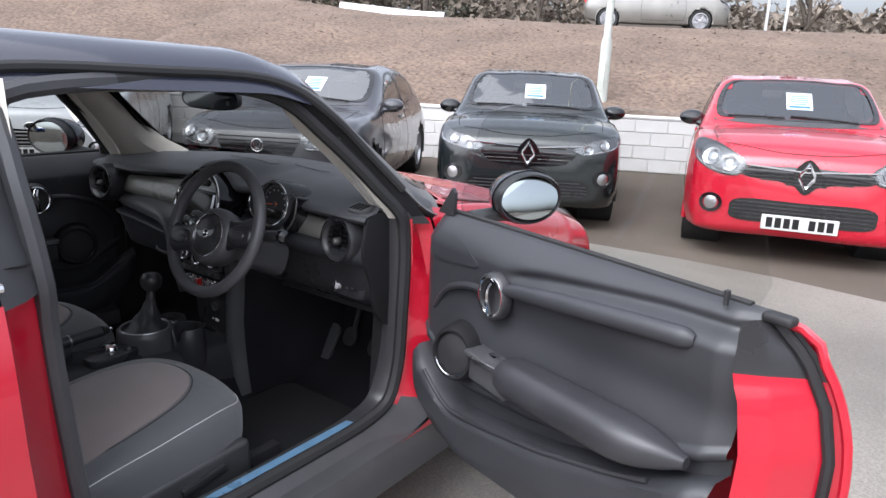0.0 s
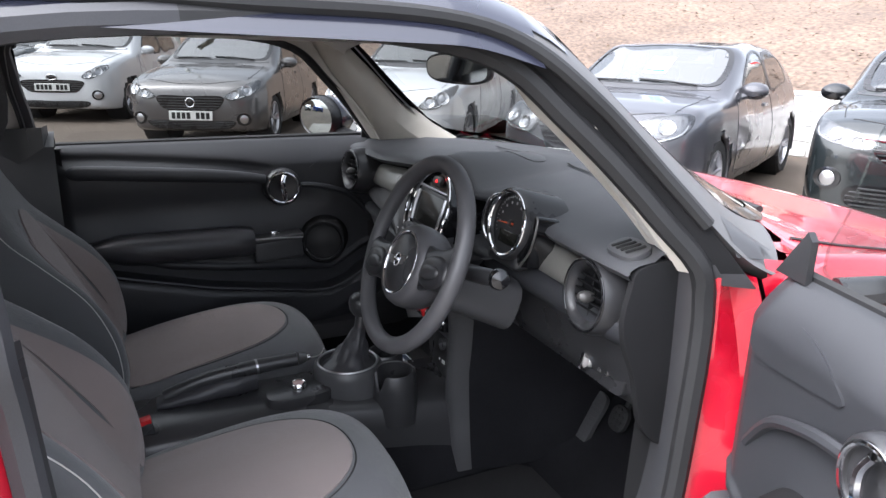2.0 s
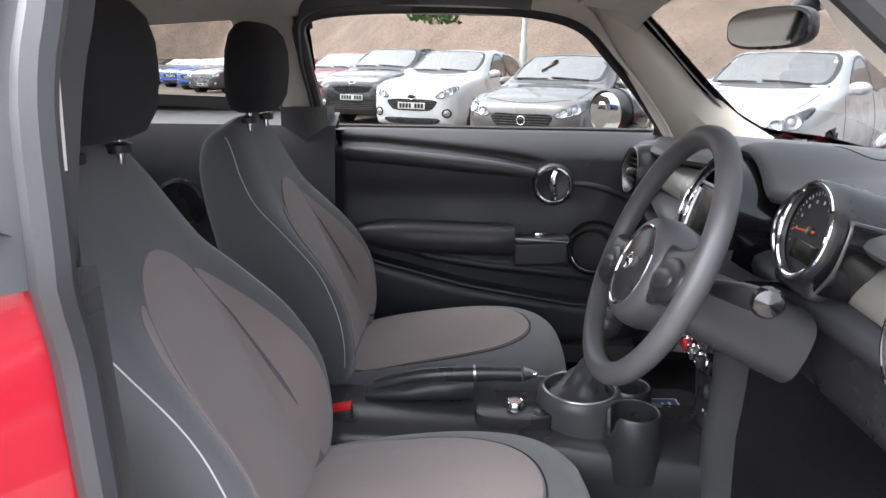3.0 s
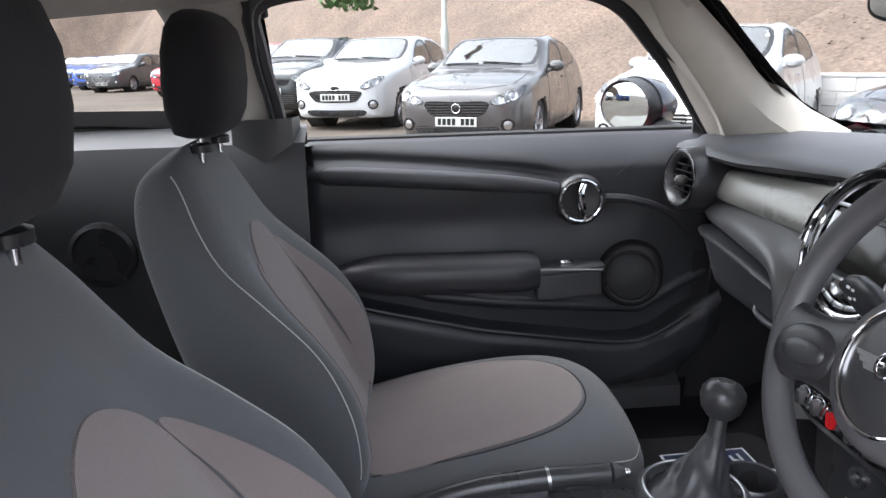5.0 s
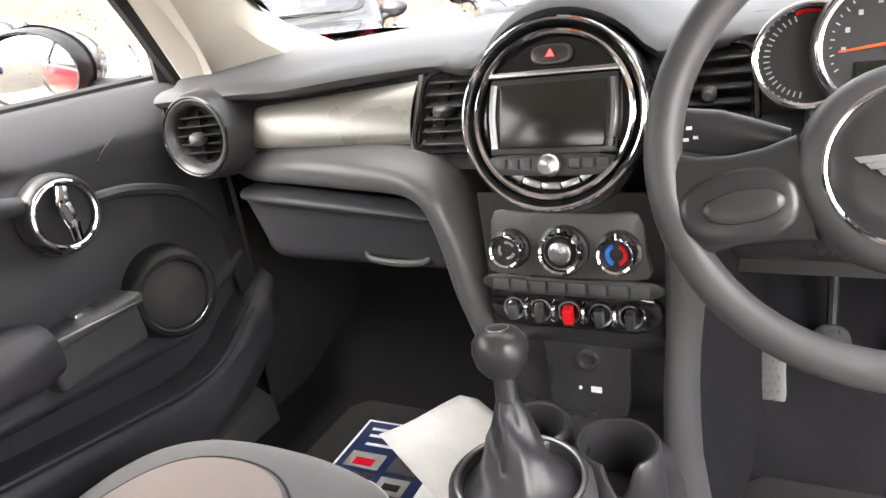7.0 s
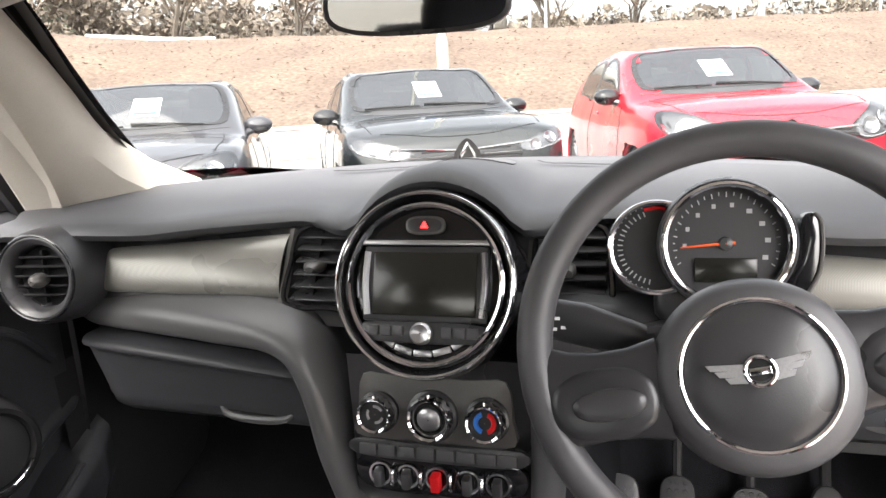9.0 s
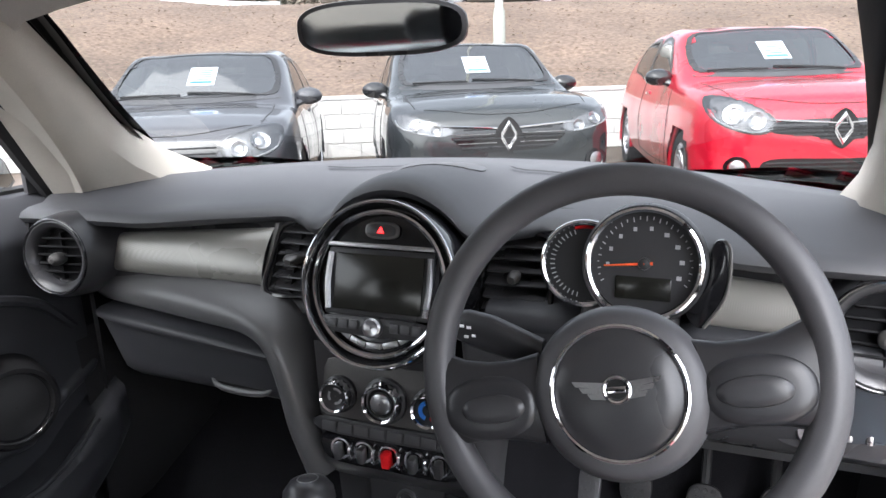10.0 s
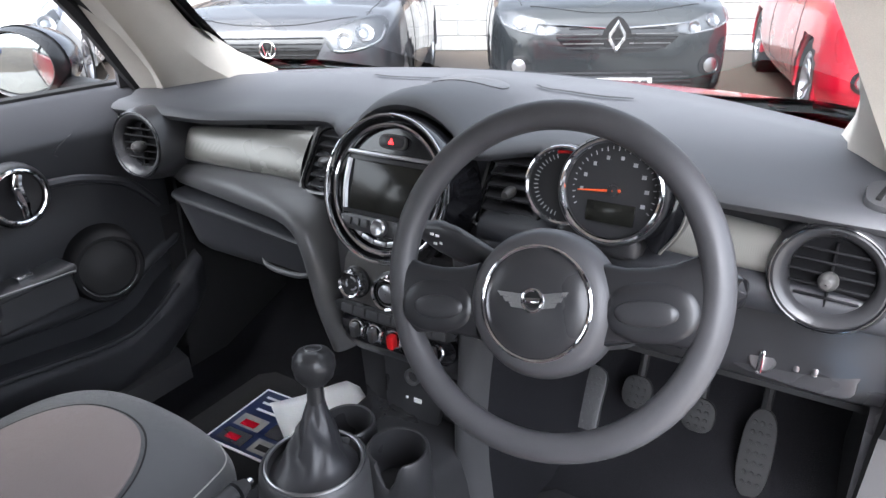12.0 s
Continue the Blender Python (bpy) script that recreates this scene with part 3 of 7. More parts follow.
def nose_of(car, face, tree, kw, kh, paint):
    """Lamps, grille, badge and plate of a car's face."""
    S = {
        "diamond": dict(lamp=[(.40, .64), (.60, .70), (.80, .735), (.79, .66), (.62, .615), (.46, .60)], grille=[(0, .665), (.42, .635), (.36, .54), (.22, .505), (0, .50)], low=[(0, .40), (.5, .40), (.56, .30), (.4, .26), (0, .26)], fog=(.68, .42), plate=.305, bar=True),
        "diamond_red": dict(lamp=[(.44, .70), (.62, .80), (.80, .82), (.80, .70), (.66, .63), (.50, .62)], grille=[(0, .70), (.44, .68), (.44, .62), (.2, .60), (0, .56)], low=[(0, .46), (.45, .46), (.52, .38), (.45, .31), (0, .31)], fog=(.66, .41), plate=.315, bar=True),
        "golf": dict(lamp=[(.42, .72), (.62, .79), (.78, .79), (.78, .68), (.62, .62), (.46, .62)], grille=[(0, .73), (.38, .725), (.36, .62), (.28, .55), (0, .53)], low=[(0, .42), (.5, .42), (.56, .30), (.4, .26), (0, .26)], fog=(.64, .40), plate=.46, bar=False),
        "fiesta": dict(lamp=[(.46, .68), (.64, .80), (.79, .90), (.80, .80), (.70, .68), (.56, .64)], grille=[(0, .60), (.42, .60), (.36, .45), (.24, .38), (0, .38)], low=[(0, .30), (.5, .30), (.5, .25), (.3, .23), (0, .23)], fog=(.64, .40), plate=.34, bar=False),
        "corsa": dict(lamp=[(.44, .66), (.62, .76), (.78, .84), (.80, .74), (.68, .66), (.54, .62)], grille=[(0, .66), (.40, .66), (.38, .54), (.26, .48), (0, .47)], low=[(0, .34), (.52, .36), (.5, .28), (.3, .24), (0, .24)], fog=(.66, .38), plate=.42, bar=False),
        "puma": dict(lamp=[(.46, .76), (.62, .88), (.76, .93), (.78, .86), (.66, .76), (.54, .72)], grille=[(0, .70), (.46, .68), (.42, .56), (.32, .50), (0, .49)], low=[(0, .36), (.5, .36), (.5, .28), (.3, .25), (0, .25)], fog=(.66, .46), plate=.58, bar=False),
        "suv": dict(lamp=[(.48, .80), (.64, .86), (.76, .88), (.78, .80), (.66, .74), (.54, .74)], grille=[(0, .82), (.42, .80), (.40, .70), (.3, .66), (0, .65)], low=[(0, .50), (.52, .50), (.5, .34), (.3, .30), (0, .30)], fog=(.66, .45), plate=.56, bar=False),
    }[face]
    z_ = lambda q: [(x * kw, z * kh) for x, z in q]
    for x in (-1, 1):
        out = smooth2([(x * a, b) for a, b in z_(S["lamp"])], 4)
        b = bmesh.new()
        drape(b, tree, shrunk(out, 1.05), "front", 0.004, 4)
        lamp = part("headlight", b, PIANO, car, "clear headlight in a dark bowl")
        b = bmesh.new()
        drape(b, tree, shrunk(out, 0.9), "front", 0.008, 4, 0.002)
        part("lamp_bowl", b, LAMP_BOWL, lamp)
        b = bmesh.new()
        drape(b, tree, out, "front", 0.020, 4, -0.012)
        part("lens", b, LAMP_GLASS, lamp)
        cx, cz = sum(p[0] for p in out) / len(out), sum(p[1] for p in out) / len(out)
        tall = max(p[1] for p in out) - min(p[1] for p in out)
        for dx, r in ((-0.075, .26), (0.05, .32)):
            h, n = front_at(tree, cx + dx * x, cz + dx * 0.30)
            if h:
                b = bmesh.new()
                r *= tall
                lathe(b, [(0.001, 0.010), (r * .45, 0.0105), (r * .52, 0.007), (r * .60, 0.010), (r * .95, 0.018), (r, 0.009)], at(h.x, h.y, h.z, n, (0, 0, 1)), 22)
                part("reflector", b, SATIN, lamp)
        # bright running light along the lower edge
        low_edge = [(p[0] * .97 + cx * .03, p[1] * .9 + cz * .1) for p in out]
        low_edge = sorted([p for p in low_edge if p[1] < cz + (p[0] - cx) * x * .35 - .012], key=lambda p: p[0])
        pts = [front_at(tree, *p)[0] for p in low_edge]
        pts = [p + Vector((0, .012, .002)) for p in pts if p]
        if len(pts) > 2:
            b = bmesh.new()
            tube(b, pts, .0055, 6)
            part("running_light", b, PALE_METAL, lamp)
        h, n = front_at(tree, x * S["fog"][0] * kw, S["fog"][1] * kh)
        if h:
            b = bmesh.new()
            lathe(b, [(0.075, 0.0), (0.075, 0.008), (0.055, 0.01), (0.052, 0.006)], at(h.x, h.y, h.z, n, (0, 0, 1)), 20, 1.15)
            fog = part("fog_lamp", b, PIANO, car)
            b = bmesh.new()
            lathe(b, [(0.05, 0.006), (0.03, 0.012), (0.001, 0.014)], at(h.x, h.y, h.z, n, (0, 0, 1)), 20)
            part("lens", b, SATIN, fog)
    for nm, key in (("grille", "grille"), ("lower_intake", "low")):
        q = z_(S[key])
        out = smooth2([*q, *[(-a, b) for a, b in q[-2:0:-1]]], 4)
        b = bmesh.new()
        drape(b, tree, out, "front", 0.005, 6)
        g = part(nm, b, PIANO, car)
        zs = [p[1] for p in out]
        n = 6
        for i in range(1, n):
            z = lerp(min(zs), max(zs), i / n)
            xs = [p[0] for p, r in zip(out, out[1:] + out[:1]) if (p[1] - z) * (r[1] - z) <= 0]
            if not xs:
                continue
            w = max(xs) * 0.96
            pts = [front_at(tree, lerp(-w, w, j / 12), z)[0] for j in range(13)]
            b = bmesh.new()
            bright = key == "grille" and (face == "fiesta" or (face == "diamond" and i % 2 == 0))
            tube(b, [p + Vector((0, 0.006, 0)) for p in pts if p], 0.008 if face == "fiesta" else (0.0035 if bright else 0.006), 6)
            part("grille_bar", b, SATIN if bright else SMOOTH, g)
    if S["bar"]:
        zz = S["grille"][0][1] * kh
        b = bmesh.new()
        pts = [front_at(tree, lerp(-.5, .5, j / 16) * kw, zz - 0.03 + 0.03 * abs(lerp(-1, 1, j / 16)))[0] for j in range(17)]
        tube(b, [p + Vector((0, 0.012, 0)) for p in pts if p], 0.009, 6, flat=0.8)
        part("chrome_strip", b, CHROME, car, "chrome strip")
    zb = {"diamond": .595, "diamond_red": .64, "golf": .635, "fiesta": .64, "corsa": .58, "puma": .74, "suv": .86}[face] * kh
    h, n = front_at(tree, 0, zb)
    b = bmesh.new()
    m = at(h.x, h.y + 0.012, h.z, n, (0, 0, 1))
    if S["bar"]:
        for s_, mi in ((1.0, 0),):
            o = [(0, .088), (.056, 0), (0, -.088), (-.056, 0)]
            tube(b, [m @ Vector((x, y, 0.006)) for x, y in o], 0.021, 4, closed=True)
            disc = bmesh.new()
            prism(disc, smooth2([(0, .13), (.10, 0), (0, -.13), (-.10, 0)], 4), .004, m @ pose(0, 0, -.006))
            part("badge_ground", disc, PIANO, car)
    else:
        torus(b, 0.052, 0.007, m, 28, 8, sx=1.4 if face in ("fiesta", "puma", "suv") else 1.0, sy=0.75 if face in ("fiesta", "puma", "suv") else 1.0)
        wide = face in ("fiesta", "puma", "suv")
        disc = bmesh.new()
        lathe(disc, [(0.05, 0.0), (0.001, 0.004)], m, 24, 1.4 if wide else 1.0, 0.75 if wide else 1.0)
        part("badge_disc", disc, PIANO, car)
        for sx in (-1, 1):
            if face == "golf":
                tube(b, [m @ Vector((sx * 0.034, 0.034, 0.004)), m @ Vector((sx * 0.014, -0.04, 0.004)), m @ Vector((0, -0.005, 0.004))], 0.005, 5)
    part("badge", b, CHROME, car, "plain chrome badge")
    h, n = front_at(tree, 0, S["plate"] * kh)
    b = bmesh.new()
    m = at(h.x, h.y + 0.02, h.z, (0, 1, 0.05), (0, 0, 1))
    box(b, (0.52, 0.111, 0.012), m, 0.004, 1)
    pl = part("number_plate", b, PLATE, car)
    for i in range(7):
        b = bmesh.new()
        box(b, (0.044, 0.075, 0.004), m @ pose(-0.205 + 0.06 * i + (0.05 if i > 3 else 0), 0, 0.006), 0)
        part("plate_bar", b, INK, pl, smooth=False)


def place(car, x, y, face_deg, z=0.0):
    car.matrix_basis = pose(x, y, z, 0, 0, face_deg - 90)
    return car


place(parked_car("hatchback_car", "glossy black hatchback with chrome diamond badge, parked on asphalt", BLACK_PAINT, 3.95, 1.70, 1.365, 1.12, "diamond", fz=1.13), -.94, 3.90, -61)
place(parked_car("hatchback_car", "bright red hatchback with dark grille, parked before the wall", RED, 4.0, 1.70, 1.41, 1.12, "diamond_red", fz=1.08), 1.17, 4.28, -74)
place(parked_car("hatchback_car", "dark grey metallic hatchback with mesh grille and round badge", GREY_PAINT, 4.0, 1.66, 1.35, 1.1, "golf", fz=1.03), -2.78, 2.5, -62)
place(parked_car("hatchback_car", "white hatchback with silver barred grille, parked askew", WHITE_PAINT, 3.85, 1.66, 1.43, 1.0, "fiesta", 0.3, fz=0.92, paper=False), -5.75, 2.0, -42)
place(parked_car("hatchback_car", "warm grey metallic hatchback with round badge", CORSA_PAINT, 3.95, 1.68, 1.40, 1.02, "corsa", fz=0.95, paper=False), -7.3, .15, -26)
place(parked_car("crossover_car", "white crossover car with black oval grille", WHITE_PAINT, 4.15, 1.74, 1.52, 1.05, "puma", 0.33, fz=0.92, cladding=True, paper=False), -10.6, -1.48, -23)
place(parked_car("crossover_car", "black crossover car parked beside a white one", BLACK_PAINT, 4.4, 1.8, 1.6, 1.1, "suv", 0.34, cladding=True, paper=False), -12.9, -2.9, -20)

# ---- the lot: ground, wall, bank, distance ----
U = Vector((0.911, 0.413, 0))
N = Vector((0.413, -0.911, 0))
W0 = Vector((-1.0, 8.55, 0))


def lot(u, n, z=0.0):
    """A place from metres along the wall and out from it."""
    return W0 + U * u + N * n + Vector((0, 0, z))


def between(keys, u):
    for (a, va), (b_, vb) in zip(keys, keys[1:]):
        if a >= u >= b_:
            t = (a - u) / (a - b_)
            return lerp(va, vb, t * t * (3 - 2 * t))
    return keys[0][1] if u > keys[0][0] else keys[-1][1]


def wall_line(u):
    """How far the foot of the bank stands out from the wall's straight line."""
    return between([(-6, 0), (-9, .4), (-12, 1.3), (-16, 1.45), (-20, 1.9), (-35, 3.5), (-47, 6.5), (-53, 13), (-60, 32), (-66, 75)], u)


def crest(u):
    """Height of the bank's top."""
    return between([(20, 2.45), (0, 2.45), (-6, 2.55), (-10, 2.8), (-18, 4.2), (-30, 7.0), (-60, 10)], u)


ASPHALT = mat("worn_asphalt", (0.105, 0.086, 0.07), 0.85, grain=160, bump=0.5, var=0.3, stain=0.35, stain_var=0.35)
ASPHALT.node_tree.nodes["Principled BSDF"].inputs["Specular IOR Level"].default_value = 0.15
WALL_PAINT = mat("white_masonry_paint", (0.6, 0.59, 0.575), 0.85, grain=120, bump=0.3, var=0.06, stain=1.5, stain_var=0.12)
SOIL = mat("bark_mulch", (0.138, 0.099, 0.075), 0.95, grain=14, bump=0.9, var=0.4, stain=0.8, stain_var=0.25)
CONCRETE = mat("pale_concrete", (0.3, 0.29, 0.27), 0.9, grain=100, bump=0.3, stain=1.0, stain_var=0.2)

bm = bmesh.new()
R = 600
n = 48
vs = [[bm.verts.new((math.cos(2 * math.pi * k / n) * r, math.sin(2 * math.pi * k / n) * r, 0)) for k in range(n)] for r in (8, 40, 150, R)]
for a_, b_ in zip(vs, vs[1:]):
    for k in range(n):
        bm.faces.new((a_[k], a_[(k + 1) % n], b_[(k + 1) % n], b_[k]))
bm.faces.new(vs[0])
tagged(part("ground", bm, ASPHALT, smooth=False), "worn brown-grey asphalt of the car lot", "ground", kind="structure")
# paler driving lane in front of the parked row
LANE = mat("pale_worn_lane", (0.185, 0.17, 0.148), 0.6, grain=120, bump=0.5, var=0.25, stain=0.6, stain_var=0.3)
bm = bmesh.new()
front = [Vector((lerp(-2.4, 40, k / 60), 3.9 + .06 * math.sin(k * 1.7) + .04 * math.sin(k * .6 + 1), .004)) for k in range(61)]
rings(bm, [front, [Vector((p.x, -3.2 + .05 * math.sin(p.x * 2), .004)) for p in front]], closed=False)
tagged(part("pavement", bm, LANE, smooth=False), "pale worn concrete driving lane of the car lot", "pavement", kind="structure")

us = [-66 + 0.5 * i for i in range(0, 202)]
bm = bmesh.new()
rows = []
for u in [x for x in us if x >= -9.5]:
    o = wall_line(u) - .012
    rows.append([lot(u, o, 0), lot(u, o, .745), lot(u, o - .19, .745), lot(u, o - .19, 0)])
rings(bm, rows, caps=True)
wall = tagged(part("wall_low", bm, WALL_PAINT), "low white-painted block retaining wall", "wall", kind="structure")
bm = bmesh.new()
rows = []
for u in [x for x in us if x >= -9.5]:
    o = wall_line(u)
    rows.append([lot(u, o + .01, .748), lot(u, o + .015, .775), lot(u, o, .79), lot(u, o - .2, .79), lot(u, o - .21, .748)])
rings(bm, rows, caps=True)
part("coping", bm, WALL_PAINT, wall)

bm = bmesh.new()
SLOPE = ((0.0, 0.0), (0.2, .26), (0.8, .36), (2, .52), (3.5, .70), (5, .85), (6.2, .94), (7.2, .985), (8, 1.0))
rows = []
for u in [-66 + 0.25 * i for i in range(0, 404)]:
    o = wall_line(u)
    row = []
    for i in range(33):
        back = 8 * i / 32
        for (b0, f0), (b1, f1) in zip(SLOPE, SLOPE[1:]):
            if b0 <= back <= b1:
                z = lerp(f0, f1, (back - b0) / (b1 - b0)) * crest(u)
        if u < -9.5:
            z = back / 8 * crest(u) * (1.25 - .25 * back / 8)
        w = 0
        if .3 < back < 7.4:
            w = noise.noise(Vector((u * 0.5, back * 0.6, 0))) * 0.07 + noise.noise(Vector((u * 2.3, back * 2.6, 5))) * .035
        row.append(lot(u, o - back - (.02 if u > -9.5 else 0), max(z + w, -.01)))
    rows.append(row)
rings(bm, rows, closed=False)
tagged(part("bank", bm, SOIL, angle=180), "sloping bank covered with brown bark mulch", "bank", kind="structure")

bm = bmesh.new()
rows = []
for u in us:
    o = wall_line(u)
    rows.append([lot(u, o - 8, crest(u)), lot(u, o - 15, crest(u) + .05), lot(u, o - 90, crest(u) + .4)])
rings(bm, rows, closed=False)
tagged(part("upper_road", bm, ASPHALT), "asphalt road on top of the bank", "road", kind="structure")

# lamp posts on the bank
LAMP_GREY = mat("pale_green_post_paint", (0.42, 0.44, 0.40), 0.5, grain=200, bump=0.08)


def lamp_post(x, y, z, h=7.0):
    post = thing("street_lamp", "tall pale grey street lamp on the bank", "street lamp", "street lamps")
    b = bmesh.new()
    lathe(b, [(.085, -.4), (.085, 1.0), (.078, 1.08), (.058, 1.14), (.038, h)], pose(x, y, z), 20)
    pole = part("pole", b, LAMP_GREY, post)
    b = bmesh.new()
    box(b, (.10, .02, .45), pose(x, y - .082, z + .55), .006)
    part("hatch", b, LAMP_GREY, pole)
    b = bmesh.new()
    tube(b, [(x, y, z + h - .02), (x + .1, y - .25, z + h + .1), (x + .2, y - .55, z + h + .14)], .03, 8)
    part("arm", b, LAMP_GREY, post)
    b = bmesh.new()
    box(b, (.22, .6, .1), pose(x + .3, y - .85, z + h + .16, 4, 0, 20), .03, 3)
    part("lantern", b, LAMP_GREY, post)
    return post


lamp_post(-2.52, 8.95, .75)
lamp_post(-14.4, .64, .6)
lamp_post(*lot(9, -9.5, 0).xy, 2.4)

# cars further off
place(parked_car("small_suv", "red compact car parked in the row", RED, 4.2, 1.78, 1.55, 1.05, "suv", .33, paper=False), -15.3, -4.3, -18)
far_red = place(parked_car("hatchback_car", "red hatchback parked far down the lot", RED, 4.1, 1.78, 1.5, 1.05, "corsa", paper=False), -23.4, -7.8, -14)
far_blue = place(parked_car("hatchback_car", "blue hatchback parked far down the lot", BLUE_PAINT, 4.1, 1.78, 1.5, 1.05, "puma", paper=False), -31.5, -13.8, -16)
far_grey = place(parked_car("hatchback_car", "dark hatchback with pale bonnet parked far off", GREY_PAINT, 4.1, 1.78, 1.52, 1.05, "fiesta", paper=False), -28.2, -11.9, -16)
far_white = place(parked_car("hatchback_car", "white hatchback parked across the lot", WHITE_PAINT, 4.0, 1.75, 1.5, 1.05, "corsa", paper=False), -35, -27, 40)
silver = place(parked_car("hatchback_car", "silver hatchback standing on the upper road", SILVER_PAINT, 3.9, 1.7, 1.5, 1.0, "corsa", .3, paper=False), -3.75, 19.75, 24, 2.5)
place(parked_car("hatchback_car", "white hatchback parked on the open side of the lot", WHITE_PAINT, 4.0, 1.75, 1.5, 1.05, "corsa", paper=False), -6.9, -11.6, 58)
place(parked_car("van", "blue van parked on the open side of the lot", BLUE_PAINT, 4.3, 1.8, 1.75, 1.1, "suv", .33, paper=False), -4.1, -12.2, 58)
for ob, x, y, a in ((far_blue, -34.6, -16.0, -16), (far_grey, -38, -18.4, -16), (far_blue, -38.5, -24, 40), (far_red, -31.5, -30, 42), (far_grey, -41, -20.5, -14)):
    copy_thing(ob, pose(x, y, 0, 0, 0, a - 90))

# ---- the small red three-door car: body ----
mini = thing("small_car", "small red three-door car with dark roof, driver's door open", "car")
MROWS = [(1.62, .55, .30, .52, .50, .60, .40, .63), (1.55, .70, .22, .60, .66, .68, .55, .71), (1.40, .80, .20, .70, .77, .78, .62, .82),
         (1.10, .85, .18, .80, .81, .865, .64, .90), (.80, .86, .18, .875, .81, .905, .66, .93), (.55, .862, .18, .915, .80, .945, .70, .972),
         (.30, .862, .18, .945, .80, .985, .71, 1.17), (.10, .862, .18, .955, .80, 1.14, .675, 1.31), (-.08, .862, .18, .965, .80, 1.31, .635, 1.39),
         (-.22, .862, .18, .97, .80, 1.355, .615, 1.41), (-.80, .862, .18, .985, .80, 1.372, .60, 1.43), (-1.5, .86, .18, 1.01, .79, 1.345, .58, 1.40),
         (-1.95, .85, .2, 1.02, .77, 1.28, .55, 1.33), (-2.1, .83, .22, 1.0, .74, 1.15, .58, 1.2), (-2.2, .78, .3, .85, .68, .92, .60, .94), (-2.24, .70, .36, .75, .60, .80, .50, .82)]
DOOR_LINE = smooth2([(.22, .93), (.25, .70), (.23, .45), (.12, .345), (-.35, .335), (-.78, .345), (-.89, .45), (-.915, .70), (-.905, .955), (-.4, .962), (.1, .955)], 5)
DOOR_HOLE = smooth2([(.15, .93), (.15, .68), (.125, .47), (.03, .385), (-.35, .375), (-.74, .385), (-.81, .47), (-.835, .7), (-.85, 1.0), (-.86, 1.2), (-.82, 1.30), (-.5, 1.325), (-.2, 1.295), (-.06, 1.19), (.07, 1.05)], 5)
UPPER_HOLE = smooth2([(.13, .965), (.03, 1.10), (-.10, 1.245), (-.24, 1.305), (-.5, 1.325), (-.80, 1.325), (-.865, 1.27), (-.875, .975), (-.4, .965)], 4)
GLASS_LINE = smooth2([(.06, .985), (-.02, 1.13), (-.12, 1.245), (-.25, 1.305), (-.5, 1.325), (-.80, 1.325), (-.875, 1.27), (-.885, .985), (-.4, .975)], 4)
UPPER_LEFT = [(y - .045 * min(1, max(0, (-.55 - y) / .3)), z) for y, z in UPPER_HOLE]
GLASS_LEFT = [(y - .045 * min(1, max(0, (-.55 - y) / .3)), z) for y, z in GLASS_LINE]
QUARTER = smooth2([(-.985, 1.05), (-.975, 1.29), (-1.2, 1.31), (-1.5, 1.29), (-1.72, 1.19), (-1.68, 1.07), (-1.3, 1.045)], 4)
SCREEN_LINE = smooth2([(0, .575), (.35, .545), (.53, .475), (.645, .34), (.57, .03), (.52, -.05), (.3, -.015), (0, 0), (-.3, -.015), (-.52, -.05), (-.57, .03), (-.645, .34), (-.53, .475), (-.35, .545)], 4)
BACK_LINE = smooth2([(0, 1.29), (.45, 1.27), (.53, 1.15), (.5, 1.03), (0, 1.02), (-.5, 1.03), (-.53, 1.15), (-.45, 1.27)], 4)

skin = shell(MROWS, 0.03)
mtree = tree_of(skin)


def on_side(y, z, s):
    h = mtree.ray_cast(Vector((s * 5, y, z)), Vector((-s, 0, 0)))[0]
    return h if h else Vector((s * .8, y, z))


for f in skin.faces:
    c = f.calc_center_median()
    if c.z > 1.30 and f.normal.z > 0.3 and c.y < 0.03:
        f.material_index = 1
    elif .18 < c.y < .62 - .60 * c.x**2 and c.z > .9 and f.normal.z > .3:
        f.material_index = 3
    elif -1.02 < c.y < -.84 and c.z > .995:
        f.material_index = 4
    elif c.z > (0.975 if c.y > -.8 else 1.0) and (c.y < .4):
        f.material_index = 2
pillar_faces = [f for f in skin.faces if f.material_index == 2 and f.calc_center_median().y > -.17 and abs(f.calc_center_median().x) > .5]
bmesh.ops.delete(skin, geom=pillar_faces, context="FACES")
opened(skin, [("right", shrunk(DOOR_LINE, 1.06)), ("right", UPPER_HOLE), ("left", shrunk(DOOR_LINE, .975)), ("left", shrunk(UPPER_LEFT, .97)), ("left", shrunk(QUARTER, .9)), ("right", shrunk(QUARTER, .9)), ("top", SCREEN_LINE), ("rear", shrunk(BACK_LINE, .88))],
       [(.87, .3), (-1.63, .3)], .335)
# the floor pan closes the body from below, so the inside stays dark
part("body", skin, [RED, ROOF, PILLAR_OUT, PLASTIC, PIANO], mini, "glossy red body with dark roof")

